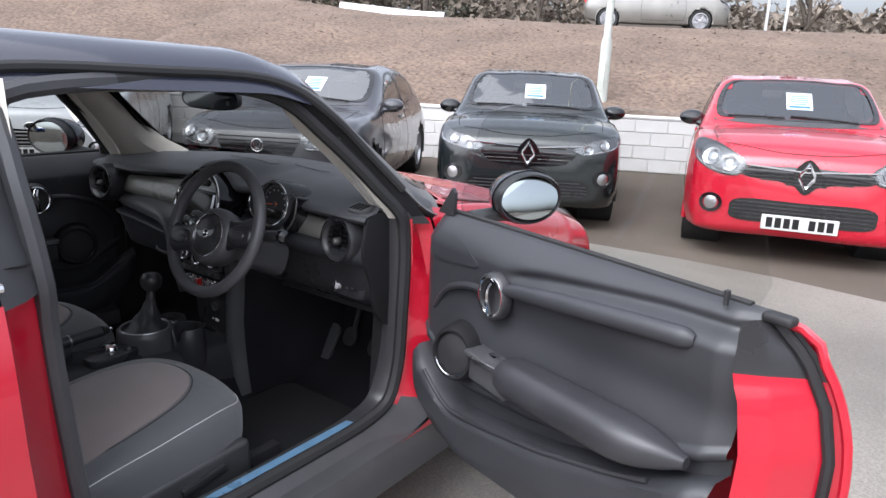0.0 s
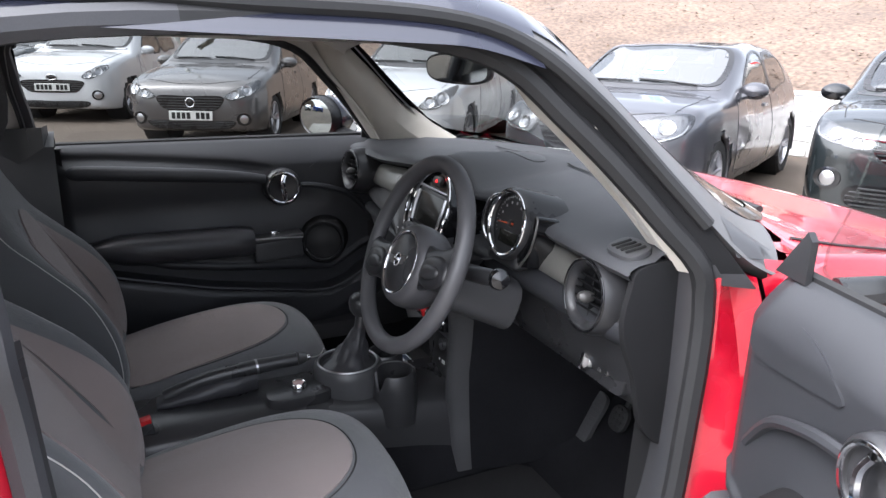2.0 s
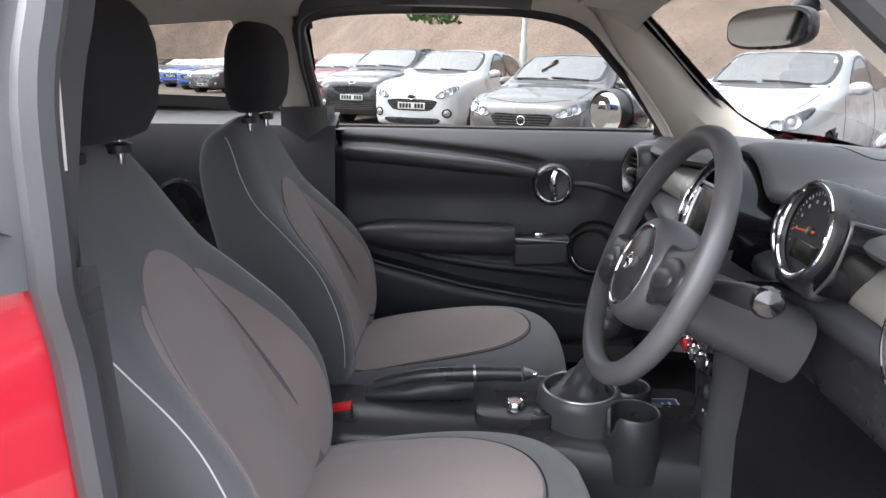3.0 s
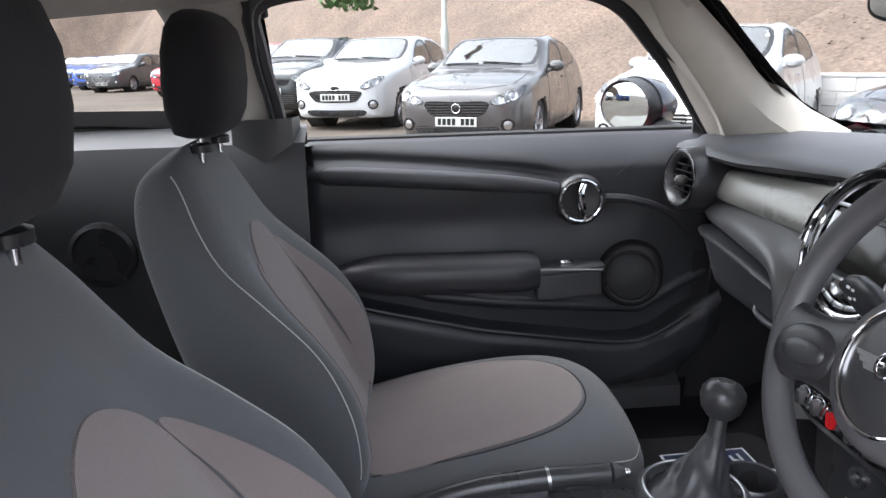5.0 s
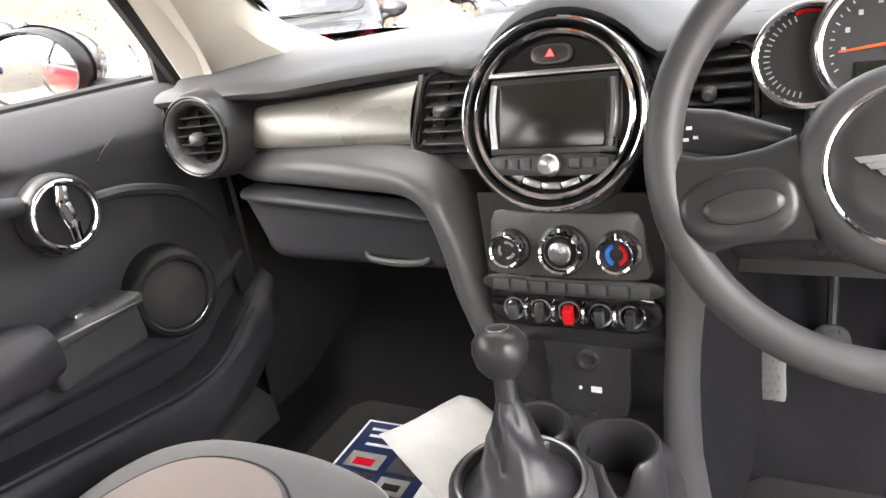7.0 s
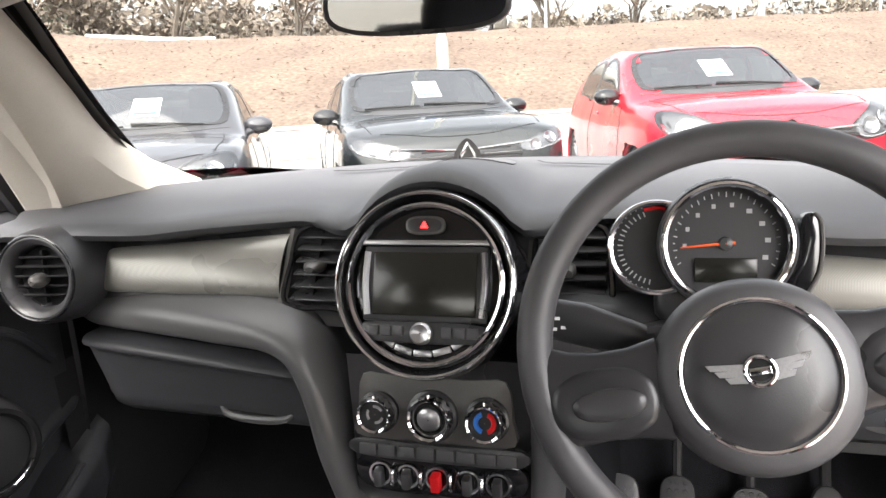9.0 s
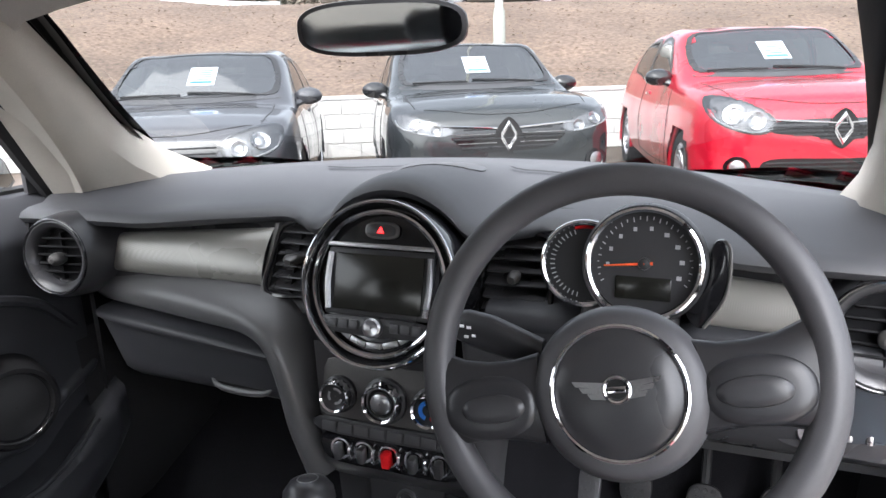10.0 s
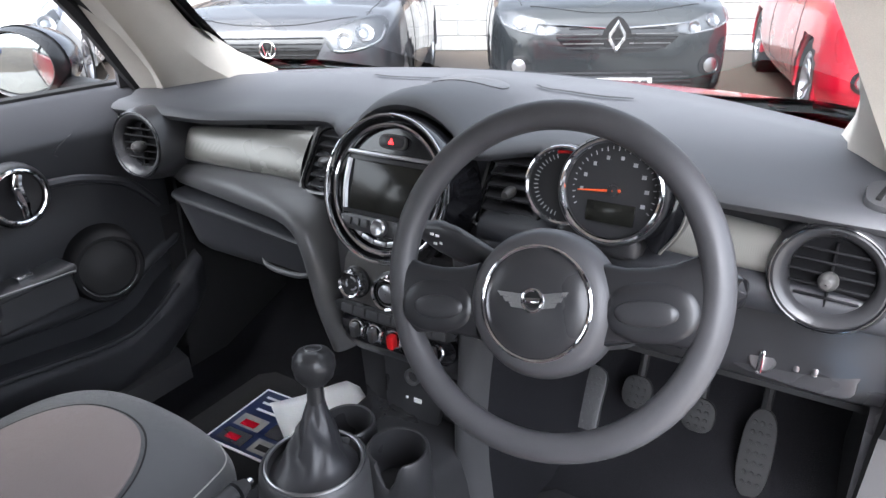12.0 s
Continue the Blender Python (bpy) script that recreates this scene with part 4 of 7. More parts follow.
for s, side in ((1, "right"), (-1, "left")):
    for wy in (.87, -1.63):
        put_wheel(mini, s * .75, wy, .3, 5)
        m = at(s * .845, wy, .3, (s, 0, 0), (0, 0, 1))
        b = bmesh.new()
        torus(b, .345, .028, m, 30, 8, a0=-14, a1=194)
        part("wheel_arch", b, PLASTIC, mini, "black plastic wheel arch")
        b = bmesh.new()
        lathe(b, [(.35, 0), (.35, -.26), (.05, -.26)], m, 28)
        part("arch_liner", b, RUBBER, mini)
    b = bmesh.new()
    drape(b, mtree, QUARTER, side, .004, 4)
    q = part("quarter_window", b, PANE, mini)
    q.visible_shadow = False
    b = bmesh.new()
    drape(b, mtree, shrunk(QUARTER, 1.03), side, .007, 1, .006, inner=.88)
    part("window_seal", b, RUBBER, q)
    b = bmesh.new()
    tube(b, [on_side(y, 1.012 + .012 * (-.9 - y), s) + Vector((s * .006, 0, 0)) for y in [-.9 - .05 * k for k in range(21)]], .008, 8)
    part("belt_moulding", b, CHROME, mini, "chrome belt moulding")
    # sill cladding below the door
    b = bmesh.new()
    rings(b, [[Vector((s * x, y, z)) for x, z in ((.80, .20), (.865, .22), (.872, .30), (.855, .34), (.80, .345))] for y in (.45, .2, -.4, -.9, -1.2)], closed=False)
    part("sill_cladding", b, PLASTIC, mini, "black plastic sill cladding")
    # headlamp and tail lamp
    b = bmesh.new()
    drape(b, mtree, oval(.115, .125, 28, cx=s * .56, cy=.68), "front", .012, 4)
    l = part("headlight", b, SATIN, mini, "round headlight")
    b = bmesh.new()
    drape(b, mtree, oval(.112, .122, 28, cx=s * .56, cy=.68), "front", .022, 4, -.01)
    part("lens", b, LAMP_GLASS, l)
    b = bmesh.new()
    drape(b, mtree, oval(.09, .12, 24, cx=s * .62, cy=.78), "rear", .012, 4)
    part("tail_lamp", b, RED_PLASTIC, mini)
for s in (1, -1):
    b = bmesh.new()
    edge = curve([(.262, .95, 0), (.19, .99, 0), (.10, 1.085, 0), (-.04, 1.228, 0), (-.13, 1.292, 0), (-.215, 1.33, 0)], 8)
    glass_side = curve([(.655, .375, 0), (.635, .25, 0), (.60, .12, 0), (.568, .03, 0), (.54, -.05, 0), (.50, -.09, 0)], 8)
    rows = []
    for o_, w_ in zip(edge, glass_side):
        p0 = on_side(o_.x, o_.y, s)
        p1 = mtree.ray_cast(Vector((s * w_.x, w_.y, 5)), Vector((0, 0, -1)))[0]
        bulge = Vector((s * .012, 0, .012))
        inner = Vector((-s * .03, 0, -.012))
        rows.append([p0 + inner, p0 + Vector((s * .003, 0, .001)), p0.lerp(p1, .2) + bulge * .7, p0.lerp(p1, .45) + bulge, p0.lerp(p1, .7) + bulge * .85, p0.lerp(p1, .93) + bulge * .5, p1 + Vector((0, 0, .004)), p1 + inner])
    rings(b, rows, closed=False)
    part("front_pillar", b, PILLAR_OUT, mini, "dark grey outer front pillar", angle=80)
for nm, line, way, m in (("windscreen", SCREEN_LINE, "top", PANE), ("rear_window", BACK_LINE, "rear", PANE)):
    b = bmesh.new()
    drape(b, mtree, line, way, .003, 6)
    g = part(nm, b, m, mini)
    g.visible_shadow = False
    b = bmesh.new()
    drape(b, mtree, shrunk(line, 1.02), way, .006, 1, .006, inner=.945 if way == "top" else .9)
    part("window_seal", b, PIANO, g)
for x0, x1 in ((-.52, .02), (.0, .55)):
    b = bmesh.new()
    pts = [mtree.ray_cast(Vector((lerp(x0, x1, t), .62 - .4 * lerp(x0, x1, t) ** 2, 5)), Vector((0, 0, -1)))[0] + Vector((0, 0, .008)) for t in (0, .25, .5, .75, 1)]
    tube(b, pts, .008, 6)
    part("wiper", b, RUBBER, mini)
for s in (-1, 1):
    b = bmesh.new()
    pts = [mtree.ray_cast(Vector((s * x, y, 5)), Vector((0, 0, -1)))[0] for x, y in ((.63, 1.4), (.70, 1.1), (.71, .8), (.70, .55), (.69, .42))]
    tube(b, [p for p in pts if p], .004, 5)
    part("bonnet_seam", b, RUBBER, mini)
b = bmesh.new()
drape(b, mtree, smooth2([(0, .60), (.35, .58), (.3, .42), (0, .38), (-.3, .42), (-.35, .58)], 4), "front", .006, 5)
part("grille", b, PIANO, mini)

# right door frame: red jamb from the skin inwards, with a black seal round the opening
N_J = 60
# grey stands for black rubber with daylight on it, put into the colour
LIT_FRAME_GREY = mat("lit_frame_grey", (.048, .048, .053), .42, grain=600, bump=.05)


def around(poly, n=N_J):
    """Evenly spaced points of a closed outline."""
    P = [Vector((a, b_, 0)) for a, b_ in poly]
    d = [0.0]
    for a, b_ in zip(P, P[1:] + P[:1]):
        d.append(d[-1] + (b_ - a).length)
    out, j = [], 0
    for k in range(n):
        t = d[-1] * k / n
        while d[j + 1] < t:
            j += 1
        f = (t - d[j]) / max(d[j + 1] - d[j], 1e-9)
        p = P[j].lerp(P[(j + 1) % len(P)], f)
        out.append((p.x, p.y))
    return out


def jamb_x(z):
    """How far the inner edge of the opening stands from the middle."""
    return .745 if z < .97 else lerp(.745, .60, min((z - .97) / .34, 1))


def rear_shift(y, s):
    """The rear edge of the driver's opening comes further forward and inward."""
    return min(1, max(0, (-.45 - y) / .35)) if s > 0 else 0


def rear_back(y, z, s):
    """The rear edge of the passenger's window stands further back."""
    return -(.045 + .02 * min(1, max(0, (z - 1.1) / .2))) * min(1, max(0, (-.55 - y) / .25)) * min(1, max(0, (z - .92) / .08)) if s < 0 else 0


def rear_in(z):
    """How the rear edge of the driver's opening leans across."""
    t = min(1, max(0, (z - .88) / .3))
    return lerp(-.03, .03, t * t * (3 - 2 * t))


low_line = [(.22, .955), (.25, .70), (.23, .45), (.12, .345), (-.35, .335), (-.78, .345), (-.89, .45), (-.915, .70), (-.905, .985)]
low_hole = [(.145, .955), (.15, .70), (.125, .47), (.03, .385), (-.35, .375), (-.74, .385), (-.81, .47), (-.835, .70), (-.85, .985)]
for s in (1, -1):
    b = bmesh.new()
    A = curve([(a, c, 0) for a, c in low_line], 8)
    H = curve([(a, c, 0) for a, c in low_hole], 8)
    rows = []
    for a, h in zip(A, H):
        k_ = rear_shift(h.x, s)
        h = h + Vector((.035 * k_, 0, 0))
        o = on_side(a.x, a.y, s)
        o1 = Vector((o.x - s * .004, a.x, a.y))
        mid = Vector((o.x - s * .05, lerp(a.x, h.x, .25), lerp(a.y, h.y, .25)))
        mid2 = Vector((s * (.775 - .03 * k_), lerp(a.x, h.x, .75), lerp(a.y, h.y, .75)))
        rows.append([o1, mid, mid2, Vector((s * (.745 - .03 * k_), h.x, h.y))])
    rings(b, rows, closed=False)
    for f in b.faces:
        f.material_index = 1 if f.calc_center_median().z < .405 else 0
    part("door_jamb", b, [RED, PLASTIC] if s > 0 else [RUBBER, PLASTIC], mini, "red painted door jamb over black sill" if s > 0 else "black door jamb")
    b = bmesh.new()
    strip = []
    for k, a in enumerate(A):
        d = (A[min(k + 1, len(A) - 1)] - A[max(k - 1, 0)]).normalized()
        out_ = Vector((d.y, -d.x, 0)) * -1
        if (a + out_ * .05 - Vector((-.35, .65, 0))).length < (a - Vector((-.35, .65, 0))).length:
            out_ = -out_
        strip.append([on_side(a.x + out_.x * w_, a.y + out_.y * w_, s) + Vector((s * .006, 0, 0)) for w_ in [.018 * i for i in range(10 if s > 0 else 4)]])
    rings(b, strip, closed=False)
    part("door_surround", b, RED, mini, "glossy red body round the door")
    b = bmesh.new()
    rows = []
    for h in H:
        k_ = rear_shift(h.x, s)
        x_, y_ = .752 - .03 * k_, h.x + .035 * k_
        way = 1 if h.x < -.35 else -1
        rows.append([Vector((s * x_, y_, h.y)), Vector((s * (x_ - .017), y_ + .012 * way, h.y)), Vector((s * (x_ - (.062 if h.x > -.35 else .024)), y_ + .02 * way, h.y))])
    rings(b, rows, closed=False)
    part("opening_trim", b, SMOOTH, mini, "black trim round the door opening")
    b = bmesh.new()
    path = [(s * (jamb_x(z) + .012 + rear_in(z) * rear_shift(y, s)), y + .036 * rear_shift(y, s) * min(1, max(0, (1.31 - z) / .05)) + rear_back(y, z, s), z) for y, z in around(DOOR_HOLE, 160)]
    tube(b, path, .019, 8, closed=True)
    # rear of the black seal is coloured grey for the light on it
    for f in b.faces:
        f.material_index = 1 if f.calc_center_median().y < -.6 and f.calc_center_median().z > .42 else 0
    part("door_seal", b, [RUBBER, LIT_FRAME_GREY], mini, "black rubber door seal, greyer where daylight is painted in")
    # upper frame between seal and skin
    b = bmesh.new()
    F = curve([(.145, .94, 0), (.07, 1.05, 0), (-.06, 1.19, 0), (-.2, 1.295, 0), (-.5, 1.325, 0), (-.80, 1.305, 0), (-.86, 1.2, 0), (-.85, .975, 0)], 8)
    O = curve([(.21, .94, 0), (.10, 1.08, 0), (-.04, 1.225, 0), (-.2, 1.325, 0), (-.5, 1.345, 0), (-.85, 1.34, 0), (-.905, 1.25, 0), (-.905, .975, 0)], 8)
    rows = []
    for f_, o_ in zip(F, O):
        f_ = f_ + Vector((.04 * rear_shift(f_.x, s) + rear_back(f_.x, f_.y, s), 0, 0))
        o_ = o_ + Vector((.6 * rear_back(o_.x, o_.y, s), 0, 0))
        o = on_side(o_.x, o_.y, s)
        rows.append([Vector((o.x + s * .002, o_.x, o_.y)), Vector((lerp(o.x, s * jamb_x(f_.y), .5) + s * .004, lerp(o_.x, f_.x, .5), lerp(o_.y, f_.y, .5))), Vector((s * (jamb_x(f_.y) + .005 + rear_in(f_.y) * rear_shift(f_.x, s)), f_.x, f_.y)), Vector((s * (jamb_x(f_.y) - .03 + rear_in(f_.y) * rear_shift(f_.x, s)), f_.x, f_.y)), Vector((s * (jamb_x(f_.y) - (.034 if f_.x < -.6 else .085)), f_.x, f_.y + .045 * min(1, max(0, (f_.y - 1.2) / .1))))])
    rings(b, rows, closed=False)
    for f in b.faces:
        c = f.calc_center_median()
        deep = abs(c.x) < jamb_x(c.z) - .02
        if c.y > -.30 and c.z > .97:
            f.material_index = 1 if deep else 3
    part("door_frame", b, [LIT_FRAME_GREY, LINING, PILLAR_OUT, MATTE_BLACK], mini, "dark door frame with pale inner trim")
    b = bmesh.new()
    tube(b, [(on_side(p.x, p.y, s).x + s * .004, p.x, p.y) for p in O[6:-9]], .012, 8)
    part("frame_seal", b, RUBBER, mini)
    # sill plate
    b = bmesh.new()
    rings(b, [[Vector((s * x, y, z)) for x, z in ((.66, .30), (.665, .355), (.70, .372), (.765, .374), (.775, .36))] for y in (.06, -.2, -.5, -.78)], closed=False)
    part("sill_trim", b, PLASTIC, mini, "black sill trim")
b = bmesh.new()
prism(b, [(-.032, -.38), (.018, -.38), (.018, .36), (.005, .385), (-.018, .385), (-.032, .36)], .004, Matrix.Translation((.738, -.335, .3755)), .002)
part("sill_plate", b, BLUE_FILM, mini, "metal sill plate under blue film")

# ---- floor, tunnel, firewall ----
b = bmesh.new()
rows = []
for y, z in ((-1.25, .42), (-1.1, .40), (-1.05, .26), (-.2, .245), (.2, .25), (.42, .34), (.55, .55), (.56, .78)):
    row = []
    for x, dz in ((-.72, .1), (-.68, .02), (-.55, 0), (-.18, 0), (-.13, .12), (.13, .12), (.18, 0), (.55, 0), (.68, .02), (.72, .1)):
        row.append(Vector((x, y, z + dz * (1 if y < .5 else 0))))
    rows.append(row)
rings(b, rows, closed=False)
part("floor_carpet", b, CARPET, mini, "black carpet", angle=60)
for s in (-1, 1):
    b = bmesh.new()
    rings(b, [[Vector((s * x, y, z)) for x, z in ((.70, .25), (.69, .4), (.70, .6), (.71, .80), (.715, .92))] for y in (.085, .25, .45)], closed=False)
    if s < 0:
        rings(b, [[Vector((s * .738, y, z)) for z in (.25, .6, .93)] for y in (-.10, .10, .46)], closed=False)
    part("kick_panel", b, RUBBER, mini, "black kick panel")
    # rear side trim with a round speaker
    b = bmesh.new()
    rings(b, [[Vector((s * x, y, z)) for x, z in ((.64, .40), (.665, .62), (.66, .80), (.675, .93), (.70, 1.0), (.77, 1.035))] for y in (-.84, -1.0, -1.3, -1.7, -1.95)], closed=False)
    rp = part("rear_side_trim", b, PLASTIC, mini, "black rear side trim")
    b = bmesh.new()
    lathe(b, [(.075, 0), (.075, .012), (.065, .016), (.06, .008), (.001, .01)], at(s * .665, -1.30, .77, (-s, 0, 0), (0, 0, 1)), 28)
    part("speaker", b, SMOOTH, rp, "round black speaker")
    # pillars inside
    b = bmesh.new()
    rows = []
    for t in [k / 8 for k in range(9)]:
        r0 = Vector((s * .722, .125, .955)).lerp(Vector((s * .612, -.135, 1.30)), t)
        f0 = Vector((s * .615, .275, .99)).lerp(Vector((s * .555, -.06, 1.35)), t)
        flare = (.085 if s < 0 else .035) * max(0, 1 - t * 3) ** 2.2
        f0.y += flare * .5
        f0.x -= s * flare
        mid = (r0 + f0) / 2 + Vector((-s * .022, -.03, .0))
        q1 = r0.lerp(mid, .5) + Vector((-s * .012, -.012, 0))
        q2 = f0.lerp(mid, .5) + Vector((-s * .012, -.012, 0))
        row = [r0 + Vector((s * .03, .02, 0)), r0, q1, mid, q2, f0, f0 + Vector((s * .02, .03, .01))]
        for p in row[3:]:
            h = mtree.ray_cast(Vector((p.x, p.y, 5)), Vector((0, 0, -1)))[0]
            if h and t > .3:
                p.z = min(p.z, h.z - .014)
        rows.append(row)
    rings(b, rows, closed=False)
    part("front_pillar_trim", b, LINING, mini, "pale cloth front pillar trim")
    b = bmesh.new()
    rows = []
    for t in [k / 6 for k in range(7)]:
        f0 = Vector((s * .725, -.915, 1.03)).lerp(Vector((s * .63, -.945, 1.33)), t)
        if s > 0:
            f0 = Vector((.688, -.818, 1.055)).lerp(Vector((.668, -.818, 1.33)), t)
        r0 = Vector((s * .725, -1.0, 1.03)).lerp(Vector((s * .63, -1.13, 1.33)), t)
        mid = (f0 + r0) / 2 + Vector((-s * .025, 0, 0))
        rows.append([f0 + Vector((s * (.04 if s < 0 else .018), 0, 0)), f0, f0.lerp(mid, .4) + Vector((-s * .01, 0, 0)), mid, r0.lerp(mid, .4) + Vector((-s * .01, 0, 0)), r0, r0 + Vector((s * .03, 0, 0))])
    rings(b, rows, closed=False)
    # lighter cloth than the front pillars: missing door light put into the colour
    part("centre_pillar_trim", b, LINING_DARK, mini, "pale centre pillar trim")
    b = bmesh.new()
    rings(b, [[Vector((s * x, y, z)) for x, y in ((.76 if s < 0 else .715, -.855 if s < 0 else -.835), (.70, -.865 if s < 0 else -.818), (.685, -.93), (.70, -1.0), (.74, -1.0))] for z in (.36, .7, .95, 1.055)], closed=False)
    part("pillar_base", b, PLASTIC, mini, "black pillar base")
# headlining
b = bmesh.new()
rows = []
for y in [-.03 - .0955 * k for k in range(21)]:
    row = []
    for k in range(17):
        x = lerp(-.62, .62, k / 16)
        h = mtree.ray_cast(Vector((x * .97, y, 5)), Vector((0, 0, -1)))[0]
        z = (h.z if h else 1.3) - .045 - (.02 if abs(x) > .55 else 0)
        row.append(Vector((x, y, z)))
    rows.append(row)
rings(b, rows, closed=False)
part("headlining", b, LINING_DARK, mini, "grey cloth headlining")
b = bmesh.new()
box(b, (.16, .17, .035), pose(0, -.10, 1.338, -8), .012, 3)
con = part("roof_console", b, LINING_DARK, mini, "grey roof console with reading lamp")
b = bmesh.new()
lathe(b, [(.001, .006), (.022, .004), (.026, 0)], at(.0, -.05, 1.318, (0, -.2, -1), (0, 1, 0)), 18, 1.6)
part("lamp_lens", b, AMBER, con, "amber lit lens")
for s in (-1, 1):
    b = bmesh.new()
    box(b, (.40, .15, .018), pose(s * .32, -.115, 1.333, -10, s * 4), .008, 3)
    part("sun_visor", b, LINING_DARK, mini, "grey sun visor")

# ---- doors ----
HINGE, SWING = Vector((.756, .245, 0)), 71.7


LIP = [(.2, .62), (.05, .545), (-.0, .508), (-.06, .489), (-.127, .489), (-.447, .540), (-.705, .605), (-.93, .68)]
LEDGE = [(.2, .66), (.05, .60), (-.04, .544), (-.18, .555), (-.393, .574), (-.565, .600), (-.721, .650), (-.93, .715)]


def lip(y):
    """Height of the pocket's edge along the door."""
    return keyed(LIP, y)[0]


def rib_z(y):
    """Height of the moulded rib behind the handle."""
    return keyed([(-.2, .866), (-.262, .872), (-.36, .886), (-.55, .904), (-.72, .917), (-.9, .922)], y)[0]


def door_panel_x(y, z):
    """How far the inner panel stands from the car's middle."""
    x = .705
    if z > .915:
        x += .066 * ((z - .915) / .08) ** 1.4
    l, u = lip(y), keyed(LEDGE, y)[0]
    if z < l:
        x -= .05 * min(1, (l - z) / .02 * .5 + .5) - .03 * min(1, max(0, (l - .10 - z) / .1))
    elif z < u:
        x += .022
    elif z < u + .03:
        x -= .008 * math.sin((z - u) / .03 * math.pi)
    if y < -.22:
        x += .020 * math.exp(-((z - rib_z(y) - .032) / .014) ** 2) * min(1, (-.22 - y) / .08)
    if z > u:
        x += .016 * math.exp(-((z - .79) / .055) ** 2) * min(1, max(0, (-.05 - y) / .15))
    return x


SKIN_LINE = smooth2([(.22, .93), (.25, .70), (.23, .45), (.12, .345), (-.35, .335), (-.78, .345), (-.88, .45), (-.92, .60), (-.925, .74), (-.908, .84), (-.87, .925), (-.81, .98), (-.4, .975), (.1, .958)], 5)


def between_line(z):
    """How far back the door's skin reaches at a height."""
    return keyed([(1.0, -.79), (.985, -.81), (.925, -.87), (.84, -.908), (.74, -.925), (.60, -.92), (.45, -.88), (.36, -.79)], z)[0]


def build_door(s):
    side = "right" if s > 0 else "left"
    end_y = -.918 if s > 0 else -.865
    bm = bmesh.new()
    cols = []
    for k in range(97):
        y = lerp(.155, end_y, k / 96)
        edge = max(0, 1 - k / 4, (k - 92) / 4)
        l, u = lip(y), keyed(LEDGE, y)[0]
        levels = [lerp(.372, l - .0005, i / 13) for i in range(14)] + [l + .001, (l + u) / 2, u - .001] + [lerp(u + .0005, .988, i / 84) for i in range(85)]
        col = []
        for z in levels:
            front = .155 - .10 * max(0, (.52 - z) / .15) ** 2
            rear = end_y + .05 * max(0, (.50 - z) / .13) ** 2
            col.append(Vector((s * (door_panel_x(y, z) + .02 * edge), lerp(front, rear, k / 96), z)))
        cols.append(col)
    rows = [list(r) for r in zip(*cols)]
    last = rows[-1]
    rows.append([Vector((s * (.79), p.y, .995)) for p in last])
    rings(bm, rows, closed=False)
    panel = part("door", bm, DOOR_SKIN, mini, "open driver's door with black inner panel" if s > 0 else "closed door with black inner panel", angle=50)
    # outer skin, rolled edge and rear shut face, at the true length of the door
    true_size = []
    line = [(y + (-.026 if s > 0 and y < -.6 else 0), z) for y, z in SKIN_LINE]
    b = bmesh.new()
    drape(b, mtree, around(line, 90), side, .004, 12, .012)
    true_size.append(part("outer_skin", b, RED, panel, "glossy red outer skin"))
    b = bmesh.new()
    tube(b, [on_side(y, z, s) - Vector((s * .006, 0, 0)) for y, z in around(line, 90)], .009, 8, closed=True)
    true_size.append(part("skin_edge", b, RED, panel))
    b = bmesh.new()
    seal = []
    rows = []
    in_y = -.797 if s > 0 else -.86
    reach = -.026 if s > 0 else 0
    for k in range(25):
        z = lerp(.40, .985, k / 24)
        cut = .10 * max(0, (.52 - z) / .13) ** 2
        yo = between_line(z) + reach
        ox = abs(on_side(yo, z, s).x)
        yi = min(in_y + cut, yo + .12)
        f_in, f_out = Vector((s * .712, yi + .004, z)), Vector((s * (ox - .012), yo + .03, z))
        crease = Vector((s * .752, lerp(yi, yo, .30), z))
        seal.append(f_out + Vector((s * -.004, -.004, 0)))
        rows.append([f_in, f_in.lerp(crease, .9), crease, crease.lerp(f_out, .1), crease.lerp(f_out, .8), f_out, Vector((s * (ox - .004), yo + .004, z))])
    rings(b, rows, closed=False)
    for f in b.faces:
        f.material_index = 1 if f.calc_center_median().z > .895 else 0
    true_size.append(part("shut_face", b, [RED, SMOOTH], panel, "red painted shut face with black top", angle=80))
    b = bmesh.new()
    tube(b, seal, .011, 8)
    true_size.append(part("edge_seal", b, RUBBER, panel))
    b = bmesh.new()
    box(b, (.03, .055, .018), Matrix.Translation((s * .765, in_y - .035, .992)), .008, 3)
    true_size.append(part("belt_cap", b, RUBBER, panel, "black rubber belt cap"))
    m = at(s * .772, in_y - .056, .715, (-s * .5, -.85, 0), (0, 0, 1))
    b = bmesh.new()
    prism(b, smooth2([(-.026, .022), (.012, .014), (.030, .012), (.016, -.012), (.0, -.022), (-.026, -.016)], 3), .005, m, .002)
    la = part("latch", b, CHROME, panel, "metal door latch")
    # flat black shape paints the dark hole inside the metal border
    b = bmesh.new()
    prism(b, smooth2([(-.019, .014), (.010, .008), (.022, .007), (.010, -.008), (.0, -.015), (-.019, -.010)], 3), .003, m @ pose(0, 0, .004))
    part("latch_hole", b, INK, la)
    b = bmesh.new()
    lathe(b, [(.007, 0), (.006, .003), (.001, .003)], at(s * .825, in_y - .088, .845, (-s * .5, -.85, 0), (0, 0, 1)), 12)
    true_size += [la, part("bump_stop", b, RUBBER, panel)]
    # glass and its belt seal
    b = bmesh.new()
    drape(b, mtree, GLASS_LINE if s > 0 else GLASS_LEFT, side, -.006, 4, 0)
    g = part("door_glass", b, PANE_DOOR if s > 0 else PANE, panel)
    g.visible_shadow = False
    b = bmesh.new()
